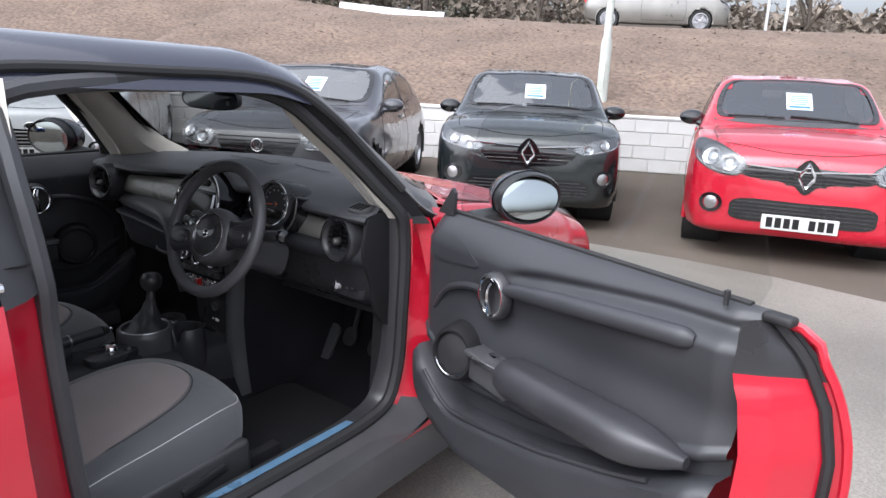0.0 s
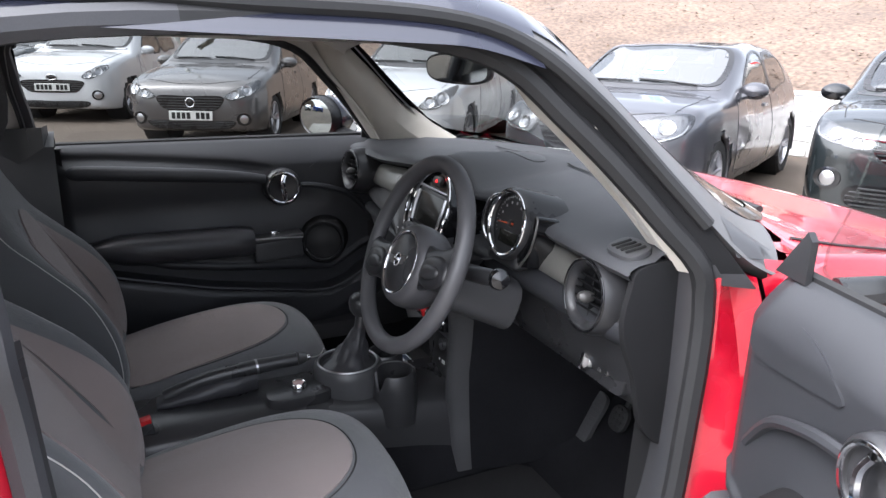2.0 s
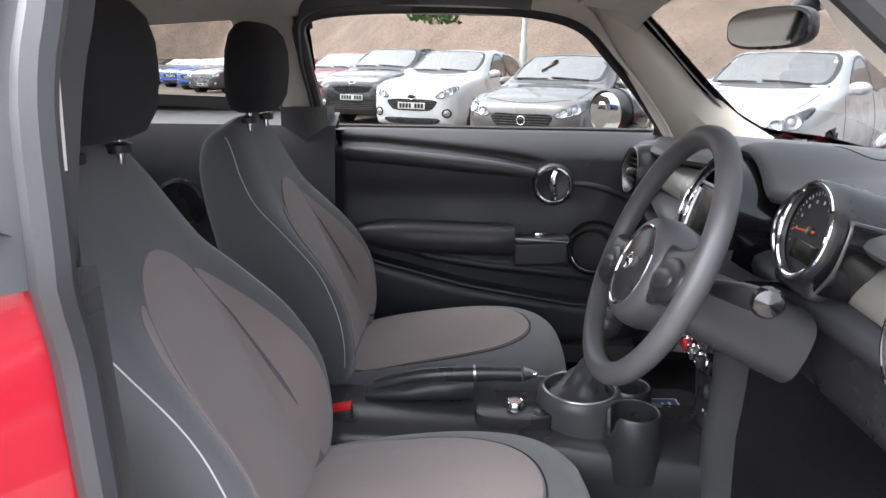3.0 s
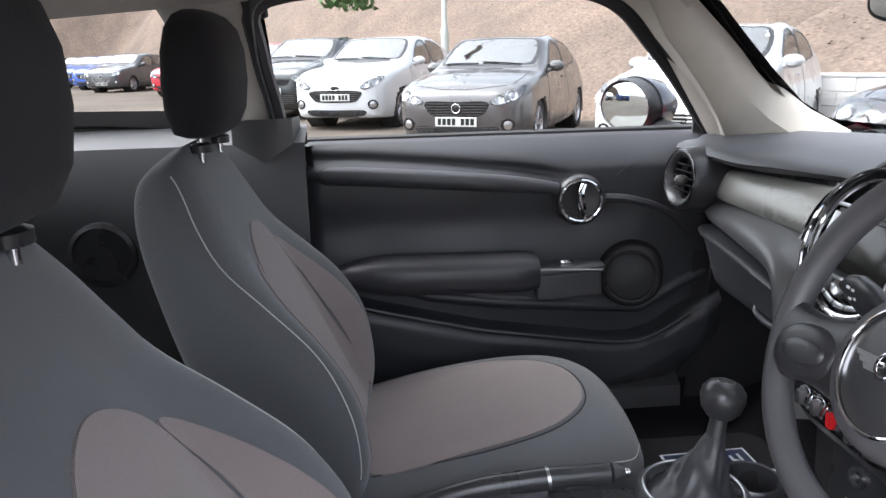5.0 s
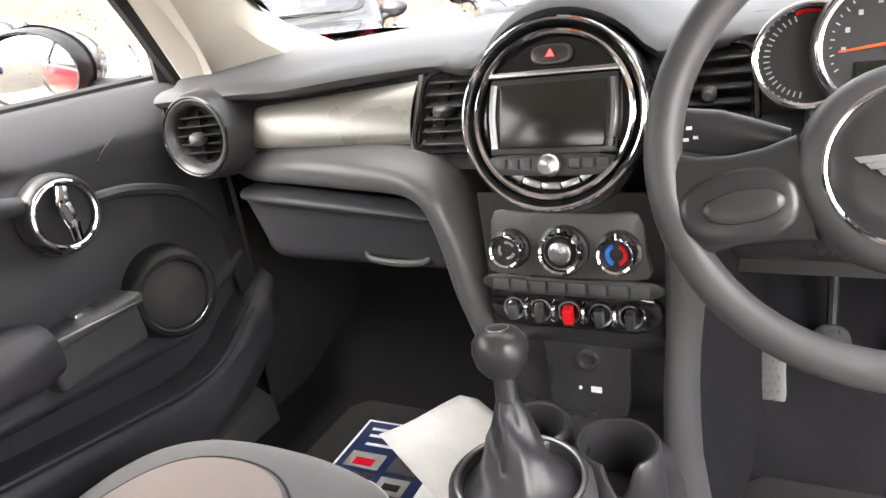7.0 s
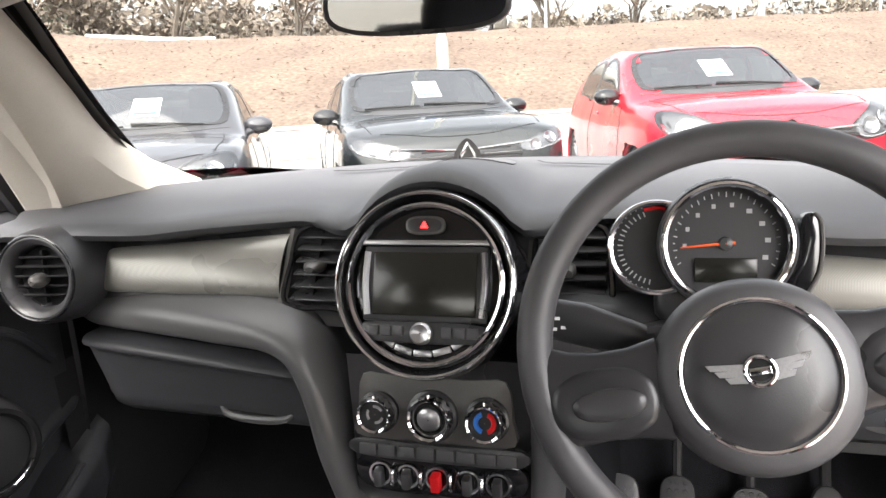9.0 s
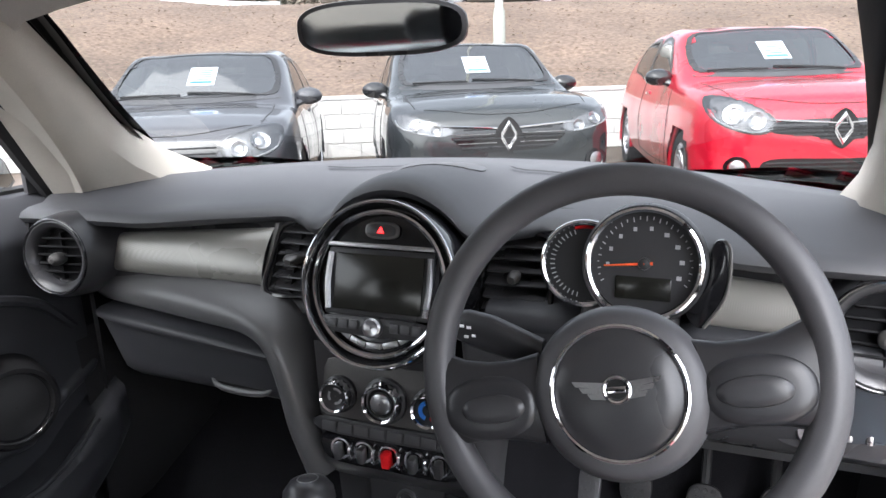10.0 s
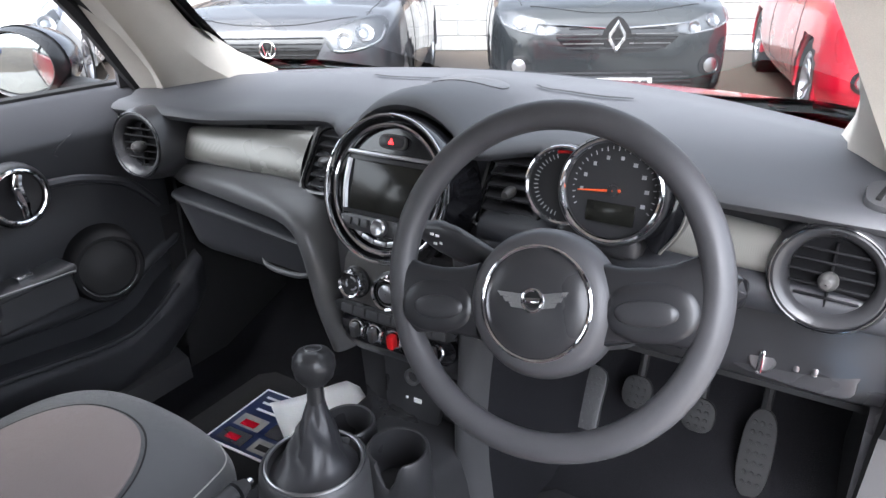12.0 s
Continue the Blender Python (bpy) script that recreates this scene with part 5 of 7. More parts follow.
    tube(b, [(s * (abs(on_side(y, .985, s).x) - .012), y, .992) for y in [.16 - .052 * k for k in range(21)]], .009, 6)
    part("belt_seal", b, RUBBER, panel, "black rubber belt seal")
    # black corner at the mirror foot
    b = bmesh.new()
    prism(b, [(.165, .985), (.085, .985), (.085, 1.05), (.098, 1.062)], .012, Matrix(((0, 0, s, s * .755), (1, 0, 0, 0), (0, 1, 0, 0), (0, 0, 0, 1))), .004)
    part("corner_piece", b, SMOOTH, panel)
    # handle
    hy, hz, hx = -.207, .842, .692
    m = at(s * hx, hy, hz, (-s, 0, 0), (0, 0, 1))
    b = bmesh.new()
    lathe(b, [(.062, -.012), (.060, .006), (.054, .012), (.050, .010), (.046, .002), (.001, -.004)], m, 32)
    hd = part("handle_bowl", b, SMOOTH, panel, "round black handle bowl")
    b = bmesh.new()
    torus(b, .049, .0042, m @ pose(0, 0, .010), 36, 8)
    part("chrome_ring", b, CHROME, hd, "chrome ring")
    b = bmesh.new()
    tube(b, curve([m @ Vector((.004, .040, .012)), m @ Vector((-.004, .018, .018)), m @ Vector((.0, -.012, .020)), m @ Vector((.004, -.040, .012))], 4), [.010] * 4 + [.011] * 5 + [.009] * 4, 8, flat=.7)
    part("handle", b, CHROME, hd, "chrome door handle")
    # rib running back from the handle
    b = bmesh.new()
    pts = curve([(s * .690, -.262, .872), (s * .688, -.36, .886), (s * .690, -.55, .904), (s * .698, -.72, .917), (s * .710, -.82, .920)], 6)
    tube(b, pts, [.013 + .007 * min(1, k / 9) - (0, .004, .010)[max(0, k - 22)] for k in range(25)], 12, flat=1.1)
    part("rib", b, DOOR_SKIN, panel, "moulded rib")
    b = bmesh.new()
    tube(b, curve([(s * .694, -.15, .846), (s * .692, -.08, .838), (s * .70, .02, .80), (s * .71, .09, .73)], 6), .010, 8)
    part("rib", b, DOOR_SKIN, panel)
    # armrest
    b = bmesh.new()
    secs = []
    for k in range(15):
        t = k / 14
        y = lerp(-.855 if s > 0 else -.80, -.315, t)
        w = .052 * (1 - .85 * max(0, 1 - t * 3.2) ** 2) + .004
        h = .042 * (1 - .8 * max(0, 1 - t * 3.2) ** 2) + .004
        zc = lerp(.690, .680, t)
        if k == 14:
            w, h = w * .86, h * .86
        secs.append([Vector((s * (.706 - .01 - w * .55 + c_ * w), y, zc + s_ * h)) for c_, s_ in oval(1, 1, 20, 2.5)])
    pillow(b, secs)
    part("armrest", b, LEATHER, panel, "padded black armrest")
    b = bmesh.new()
    box(b, (.075, .16, .016), Matrix.Translation((s * .682, -.235, .683)) @ pose(0, 0, 0, 3), .006, 3)
    box(b, (.06, .16, .07), Matrix.Translation((s * .692, -.235, .640)) @ pose(0, 0, 0, 3), .01, 3)
    sw = part("switch_console", b, PLASTIC, panel, "grey-edged window switch console")
    b = bmesh.new()
    tube(b, [(s * .645, -.315, .688), (s * .645, -.16, .681)], .003, 6)
    part("bright_edge", b, SATIN, sw, "bright edge strip")
    b = bmesh.new()
    box(b, (.02, .03, .012), Matrix.Translation((s * .68, -.24, .695)), .004)
    part("window_switch", b, CHROME, sw)
    # speaker
    m = at(s * .668, -.085, .655, (-s, -.25, .05), (0, 0, 1))
    b = bmesh.new()
    lathe(b, [(.086, -.06), (.078, -.01), (.074, .012), (.068, .020), (.061, .020), (.058, .010), (.001, .008)], m, 40)
    sp = part("speaker", b, MATTE_BLACK, panel, "round black speaker")
    b = bmesh.new()
    torus(b, .060, .0026, m @ pose(0, 0, .019), 36, 6, a0=200, a1=330)
    part("bright_arc", b, CHROME, sp)
    b = bmesh.new()
    lathe(b, [(.056, .010), (.045, .0145), (.001, .016)], m, 36)
    part("grille", b, RUBBER, sp)
    # pocket edge, lock pin
    b = bmesh.new()
    tube(b, [(s * .664, y, lip(y) - .004) for y in [.07 - .045 * k for k in range(20)]], .006, 8)
    part("pocket_edge", b, DOOR_SKIN, panel)
    b = bmesh.new()
    tube(b, [(s * .752, -.846, .99), (s * .752, -.846, 1.012)], .0055, 8)
    lathe(b, [(.001, .018), (.0065, .016), (.0068, .006), (.0055, 0)], pose(s * .752, -.846, 1.002), 12)
    part("lock_pin", b, SMOOTH, panel)
    # scoop before the air vent
    b = bmesh.new()
    pts = [(.10, .935), (.02, .945), (-.07, .925), (-.115, .895), (-.06, .885), (.05, .875), (.11, .885)]
    t_ = bmesh.new()
    rings(t_, [[Vector((s * door_panel_x(y, z), y, z)) for y in [.15 - .01 * i for i in range(40)]] for z in [.86 + .005 * j for j in range(24)]], closed=False)
    tr = tree_of(t_)
    drape(b, tr, smooth2(pts, 4), "left" if s > 0 else "right", .004, 4, .004)
    t_.free()
    part("scoop", b, DOOR_SKIN, panel)
    # wing mirror
    c = Vector((s * .955, .0, 1.035))
    mg = at(*c, (-s * (.30 if s > 0 else .54), -1, .29 if s > 0 else -.07), (0, 0, 1))
    m = at(*c, (-s * (.18 if s > 0 else .34), -1, -.05), (0, 0, 1))
    b = bmesh.new()
    lathe(b, [(.001, -.115), (.045, -.108), (.078, -.07), (.092, -.02), (.094, .01), (.088, .026), (.083, .022), (.080, .012)], m, 36, 1.15, .80)
    tube(b, [(s * .80, .07, .975), (s * .86, .055, .985), c + Vector((0, .04, -.05))], [.035, .03, .03], 10, flat=.7)
    mh = part("wing_mirror", b, SMOOTH, panel, "oval wing mirror in black housing")
    b = bmesh.new()
    lathe(b, [(.079, .016), (.066, .0184), (.05, .0204), (.034, .0219), (.018, .0227), (.001, .023)], mg, 44, 1.15, .80)
    part("mirror_glass", b, MIRROR, mh)
    b = bmesh.new()
    lathe(b, [(.001, -.119), (.047, -.112), (.081, -.073), (.0955, -.022), (.0965, -.012)], m, 36, 1.15, .80)
    part("mirror_cap", b, ROOF, mh, "dark mirror cap")
    # hinge gap strip and check strap
    if s > 0:
        b = bmesh.new()
        tube(b, [(.775, .215, .74), (.76, .14, .74)], .009, 6)
        part("check_strap", b, INK, panel)
        for ob in true_size:
            ob.matrix_basis = Matrix.Translation(HINGE) @ Matrix.Diagonal((1, 1 / .9, 1, 1)) @ Matrix.Translation(-HINGE)
        panel.matrix_basis = Matrix.Translation(HINGE) @ pose(0, 0, -.008, 0, 0, SWING) @ Matrix.Diagonal((1, .9, 1, 1)) @ Matrix.Translation(-HINGE)
    return panel


build_door(1)
build_door(-1)

# ---- dashboard ----
def screen_foot(x):
    """How far forward the dashboard reaches below the windscreen."""
    return .545 - .60 * x * x


def lip_z(x):
    """Height of the dash pad's front edge: it arches over the round display."""
    return max(.968 - .02 * max(0, abs(x) - .5) - .005 * math.exp(-((abs(x) - .46) / .07) ** 2), .902 + math.sqrt(max(0, .130**2 - (x + .007) ** 2)) if abs(x + .007) < .130 else 0)


bm = bmesh.new()
rows = []
XS = [-.715 + 1.43 * k / 88 for k in range(89)]
for x in XS:
    z, f = lip_z(x), screen_foot(x)
    arch = max(0, z - .97) / .07
    far = .03 + .72 * max(0, .62 - abs(x)) ** 2
    near = min(max((abs(x + .009) - .125) / .12, 0), 1)
    y0 = lerp(.066, far, near * near * (3 - 2 * near))
    e = 1.004 - .012 * (x / .7) ** 2
    prof = [(f + .02, e - .03), (f - .01, e), (lerp(f, y0, .35), e + .006 + .01 * arch), (lerp(f, y0, .7), lerp(e, z, .55) + .006 + .012 * arch), (y0 + .05, z + .010), (y0 + .02, z + .007), (y0 + .004, z + .001), (y0 - .002, z - .008), (y0 + .006, z - .018), (y0 + .03, z - .022), (y0 + .06, z - .03), (y0 + .07, z - .10)]
    rows.append([Vector((x, y, zz)) for y, zz in prof])
rings(bm, rows, closed=False)
bmesh.ops.triangulate(bm, faces=bm.faces)
dtree = tree_of(bm)
dash = part("dashboard", bm, DASH_TOP, mini, "soft black dashboard", angle=60)


def band(name, x0, x1, prof, material, parent, label="", n=24, bow=0.0, f0=1.0, f1=1.0):
    """A moulded strip with one profile (y, z), swept along x."""
    b = bmesh.new()
    rr = []
    for k in range(n + 1):
        x = lerp(x0, x1, k / n)
        end = min(1, 6 * min(k / n, 1 - k / n) + .35)
        rr.append([Vector((x, y + bow * (x - x0) * (x1 - x) + (.012 * (1 - end)), prof[-1][1] + (z - prof[-1][1]) * lerp(f0, f1, k / n))) for y, z in prof])
    rings(b, rr, closed=False)
    return part(name, b, material, parent, label, angle=60)


# the fascia leans back from its foot to the pad
def on_fascia(x, t, out=0.0):
    """A place on the fascia: t runs from its foot to its top, out stands proud of it."""
    d = .54 - max(abs(x), .10)
    foot = Vector((x, .050 + .08 * d, .868 - .03 * d))
    top = Vector((x, .080 + .155 * d, .928 + .05 * d))
    slope = (top - foot).normalized()
    return foot.lerp(top, t) + Vector((0, -slope.z, slope.y)) * out


for s in (-1, 1):
    b = bmesh.new()
    rings(b, [[on_fascia(s * lerp(.70, .10, k / 20), t, -.010) for t in (-.35, 0, .5, 1.0, 1.4)] for k in range(21)], closed=False)
    part("fascia", b, SMOOTH, dash, "black fascia behind the trim", angle=60)
    if s < 0:
        # the shelf turns down into the cheek of the centre stack in one sweep
        b = bmesh.new()
        way = curve([(-.585, .046, .834), (-.53, .037, .831), (-.43, .024, .828), (-.33, .011, .824), (-.245, .0, .818), (-.200, -.008, .800), (-.178, -.012, .765), (-.166, -.012, .72), (-.158, -.008, .66), (-.149, .0, .61), (-.140, .008, .565)], 6)
        rr = []
        for k, p in enumerate(way):
            t_ = (way[min(k + 1, len(way) - 1)] - way[max(k - 1, 0)])
            t_ = Vector((t_.x, 0, t_.z)).normalized()
            up_ = Vector((-t_.z, 0, t_.x))
            w_ = lerp(1.0, .78, min(1, max(0, k - 18) / 16)) * min(1, .6 + k * .14)
            rr.append([p + up_ * (w_ * u_) + Vector((0, d_, 0)) for u_, d_ in ((.042, .12), (.038, .055), (.030, .030), (.020, .010), (.013, .003), (.004, -.001), (-.008, .001), (-.017, .006), (-.023, .016), (-.025, .03), (-.024, .12))])
        rings(b, rr, closed=False)
        shelf = part("shelf", b, DASH, dash, "soft black shelf that sweeps down beside the centre stack", angle=80)
        # glovebox lid: a thin proud rim along the top, then a curved face falling away
        b = bmesh.new()
        rr = []
        for k in range(31):
            f = k / 30
            x = lerp(-.578, -.172, f)
            drop, end = -.034 * f, min(1, 10 * min(f + .02, 1.02 - f))
            out_ = .010 * (1 - end) - .010 * f
            rr.append([Vector((x, y + out_, z + drop * max(0, (z - .655) / .14))) for y, z in ((.075, .800), (.038, .799), (.029, .796), (.025, .790), (.027, .784), (.036, .780), (.040, .772), (.047, .75), (.054, .73), (.060, .71), (.066, .69), (.074, .668), (.086, .655), (.105, .648), (.25, .645))])
        rings(b, rr, closed=False)
        # darker than the shelf: shade of the down-turned face put into its plastic
        lid = part("glovebox_lid", b, DOOR_SKIN, dash, "black glovebox lid", angle=60)
        # raised black shape gives the recess its shade; a lighter edge, the lit lip
        m = at(-.302, .068, .683, (0, -1, .28), (0, 0, 1))
        b = bmesh.new()
        prism(b, smooth2([(-.058, .0), (-.05, .013), (-.01, .016), (.045, .015), (.058, .004), (.052, -.010), (.0, -.013), (-.045, -.010)], 4), .004, m, .001)
        gh = part("glovebox_handle", b, INK, lid, "dark glovebox handle, its recess painted as a black shape")
        b = bmesh.new()
        tube(b, curve([m @ Vector(q) for q in ((-.064, .006, .003), (-.052, -.010, .006), (-.02, -.0155, .008), (.03, -.0155, .008), (.055, -.010, .006), (.063, .003, .003))], 5), [.003 + .003 * math.sin(math.pi * k / 25) for k in range(26)], 8)
        part("handle_edge", b, DASH, gh)
        b = bmesh.new()
        box(b, (.060, .013, .006), m @ pose(.018, .004, .005), .003, 2)
        part("handle_pull", b, DOOR_SKIN, gh)
    else:
        # driver's side gets darker plastics, putting its dimmer light into the colour
        shelf = band("shelf", .135, .715, [(.11, .876), (.060, .870), (.040, .860), (.036, .842), (.045, .822), (.065, .812)], DOOR_SKIN, dash, "soft black lower dash")
        band("knee_panel", .16, .70, [(.065, .815), (.070, .80), (.078, .76), (.090, .72), (.103, .69), (.128, .672), (.24, .665)], SMOOTH, dash, "black knee panel")
b = bmesh.new()
box(b, (1.40, .04, .36), pose(0, .21, .80), .01)
part("dash_core", b, RUBBER, dash, "black core of the dashboard")
# patterned strips, rounded at the outer end
for x0, x1, lo_, hi_ in ((-.548, -.247, .0, 1.0), (.552, .40, .05, .92)):
    b = bmesh.new()
    rr = []
    for k in range(41):
        f = k / 40
        x = lerp(x0, x1, f)
        e_ = math.sqrt(max(0.0, 1 - max(0, 1 - f * 16) ** 2)) * .75 + .25
        row = []
        for t, o_ in ((0, -.008), (.01, .0), (.05, .005), (.14, .009), (.30, .0125), (.5, .0135), (.7, .012), (.86, .008), (.95, .004), (.99, .0), (1, -.008)):
            t = .5 + (t - .5) * e_
            row.append(on_fascia(x, lerp(lo_, hi_, t), o_ * e_))
        rr.append(row)
    rings(b, rr, closed=False)
    part("trim_strip", b, TRIM, dash, "grey line-patterned trim strip", angle=60)

# round air vents at both ends
for s in (-1, 1):
    m = at(.609, .034, .888, (-.10, -1, .10), (0, 0, 1)) if s > 0 else at(-.597, -.002, .902, (.10, -1, .10), (0, 0, 1))
    m = m @ Matrix.Diagonal((.95, .95, 1, 1))
    b = bmesh.new()
    lathe(b, [(.080, -.09), (.077, -.03), (.0735, -.002), (.069, .007), (.062, .009), (.055, .005), (.050, -.005), (.047, -.03)], m, 44)
    v = part("air_vent", b, SMOOTH, dash, "round black air vent")
    b = bmesh.new()
    torus(b, .0665, .0022, m @ pose(0, 0, .0085), 44, 8)
    part("vent_ring", b, PIANO, v)
    b = bmesh.new()
    lathe(b, [(.0495, -.018), (.001, -.019)], m, 32)
    part("vent_back", b, VENT_BLACK, v)
    for k in range(5):
        y = -.030 + .015 * k
        w = math.sqrt(.0475**2 - y * y)
        b = bmesh.new()
        box(b, (2 * w, .0035, .014), m @ pose(0, y, -.009, -18), .001, 1)
        part("slat", b, VENT_BLACK, v)
    b = bmesh.new()
    box(b, (.003, .084, .010), m @ pose(0, 0, -.012), .001, 1)
    part("slat", b, VENT_BLACK, v)
    b = bmesh.new()
    lathe(b, [(.001, .018), (.006, .017), (.010, .012), (.012, .004), (.011, -.004), (.008, -.012)], m @ pose(0, -.004, 0, 0, 0, 0), 20)
    part("vent_knob", b, DARK_SATIN, v)

# oblong vents on both sides of the display, leaning with the fascia
for s in (-1, 1):
    x0, x1 = (-.236, -.108) if s < 0 else (.118, .216)
    b = bmesh.new()
    rings(b, [[on_fascia(x, t, -.012) for t in (-.14, .5, 1.05)] for x in (x0, (x0 + x1) / 2, x1)], closed=False)
    v = part("air_vent", b, INK, dash, "oblong black air vent")
    b = bmesh.new()
    tube(b, [on_fascia(x, t, .004) for x, t in smooth2([(x0, -.10), (x0 - .002, .5), (x0 + .006, 1.0), ((x0 + x1) / 2, 1.06), (x1 - .006, 1.0), (x1 + .002, .5), (x1, -.10), ((x0 + x1) / 2, -.14)], 5)], .0042, 6, closed=True)
    part("vent_frame", b, PIANO, v)
    b = bmesh.new()
    xe = x0 - .006
    rings(b, [[on_fascia(xe - .0045, t, -.004), on_fascia(xe - .003, t, .007), on_fascia(xe + .003, t, .007), on_fascia(xe + .0045, t, -.004)] for t in [-.12 + 1.16 * k / 10 for k in range(11)]], closed=False)
    part("bright_edge", b, DARK_SATIN, v, "satin edge")
    for k in range(6):
        t = .02 + .178 * k
        c0 = on_fascia((x0 + x1) / 2, t, .0)
        b = bmesh.new()
        box(b, (x1 - x0 - .008, .022, .0038), Matrix.Translation(c0) @ pose(0, 0, 0, 14), .0012, 1)
        part("slat", b, SMOOTH, v)
    b = bmesh.new()
    for xx in (x0 + .3 * (x1 - x0), x0 + .7 * (x1 - x0)):
        rings(b, [[on_fascia(xx, t, o_) for o_ in (-.012, .0)] for t in (-.08, .5, 1.0)], closed=False)
    part("vane", b, RUBBER, v)
    b = bmesh.new()
    c0 = on_fascia(-.195 if s < 0 else .166, .42, .012)
    secs = []
    for k_, (w_, h_) in enumerate(((.010, .004), (.016, .0075), (.017, .009), (.013, .0075), (.006, .004)) if s < 0 else ((.005, .005), (.008, .008), (.009, .009), (.008, .008), (.005, .005))):
        secs.append([c0 + Vector((x, .014 - .0085 * k_, z)) for x, z in oval(w_, h_, 16, 2.4)])
    pillow(b, secs)
    part("vent_knob", b, DARK_SATIN, v, "satin thumb knob")

# round display
D = at(-.003, .005, .904, (0, -1, .33), (0, 0, 1)) @ Matrix.Diagonal((.92, .92, 1, 1))
b = bmesh.new()
lathe(b, [(.130, -.09), (.130, -.005), (.127, .006), (.121, .009), (.117, .004), (.115, -.012)], D, 64)
disp = part("display_surround", b, PIANO, dash, "gloss black round display surround")
b = bmesh.new()
torus(b, .1235, .0032, D @ pose(0, 0, .009), 64, 8)
part("chrome_ring", b, CHROME, disp, "outer chrome ring")
b = bmesh.new()
torus(b, .108, .0045, D @ pose(0, 0, .002), 64, 8)
part("chrome_ring", b, CHROME, disp, "inner chrome ring")
b = bmesh.new()
lathe(b, [(.115, -.008), (.001, -.008)], D, 64)
part("display_face", b, PIANO, disp)
b = bmesh.new()
box(b, (.176, .102, .008), D @ pose(0, 0, -.004), .006, 2)
part("screen_bezel", b, SMOOTH, disp)
b = bmesh.new()
box(b, (.146, .086, .006), D @ pose(0, .0, .0), .004, 2)
part("screen", b, SCREEN, disp, "dark switched-off screen")
for s in (-1, 1):
    b = bmesh.new()
    tube(b, curve([D @ Vector((s * .082, .043, .002)), D @ Vector((s * .084, 0, .003)), D @ Vector((s * .080, -.043, .002))], 6), .0045, 6)
    part("side_strip", b, SATIN, disp)
b = bmesh.new()
box(b, (.186, .007, .008), D @ pose(0, .056, .0), .002)
part("bezel_bar", b, SATIN, disp)
b = bmesh.new()
prism(b, oval(.028, .013, 24, 3), .006, D @ pose(-.002, .080, -.006), .002)
hz = part("hazard_switch", b, DARK_SATIN, disp, "dark rimmed hazard switch")
b = bmesh.new()
prism(b, oval(.024, .010, 24, 3), .003, D @ pose(-.002, .080, -.001), .001)
part("switch_face", b, SMOOTH, hz)
b = bmesh.new()
prism(b, [(-.0055, -.004), (.0055, -.004), (0, .0055)], .0015, D @ pose(-.002, .080, .002))
part("hazard_mark", b, RED_LAMP, hz, "red lit triangle", smooth=False)
b = bmesh.new()
prism(b, smooth2([(-.085, .010), (0, .013), (.085, .010), (.078, -.012), (0, -.016), (-.078, -.012)], 4), .008, D @ pose(0, -.064, -.006), .002)
bar_ = part("button_bar", b, SMOOTH, disp)
for x in (-.07, -.052, -.034, .034, .052, .07):
    b = bmesh.new()
    box(b, (.015, .014, .004), D @ pose(x, -.064, .003), .002)
    part("button", b, PLASTIC, bar_)
b = bmesh.new()
lathe(b, [(.015, 0), (.015, .010), (.012, .013), (.009, .012), (.001, .011)], D @ pose(0, -.066, .0), 24)
part("volume_knob", b, SATIN, bar_, "satin volume knob")
for k in range(5):
    a_ = radians(270 - 34 + 17 * k)
    b = bmesh.new()
    box(b, (.026, .009, .004), D @ pose(math.cos(a_) * .093, math.sin(a_) * .093, -.003, 0, 0, math.degrees(a_) + 90), .002)
    part("button", b, SATIN, disp, "small grey button")

# centre stack: knobs, buttons, toggles
S_ = at(-.005, .010, .724, (0, -1, .16), (0, 0, 1))
b = bmesh.new()
prism(b, smooth2([(-.098, .050), (-.05, .050), (.05, .050), (.098, .050), (.106, .0), (.108, -.034), (.05, -.038), (-.05, -.038), (-.108, -.034), (-.106, .0)], 3), .03, S_ @ pose(0, 0, -.03), .004)
stack = part("climate_panel", b, DARK_SATIN, dash, "satin climate panel")
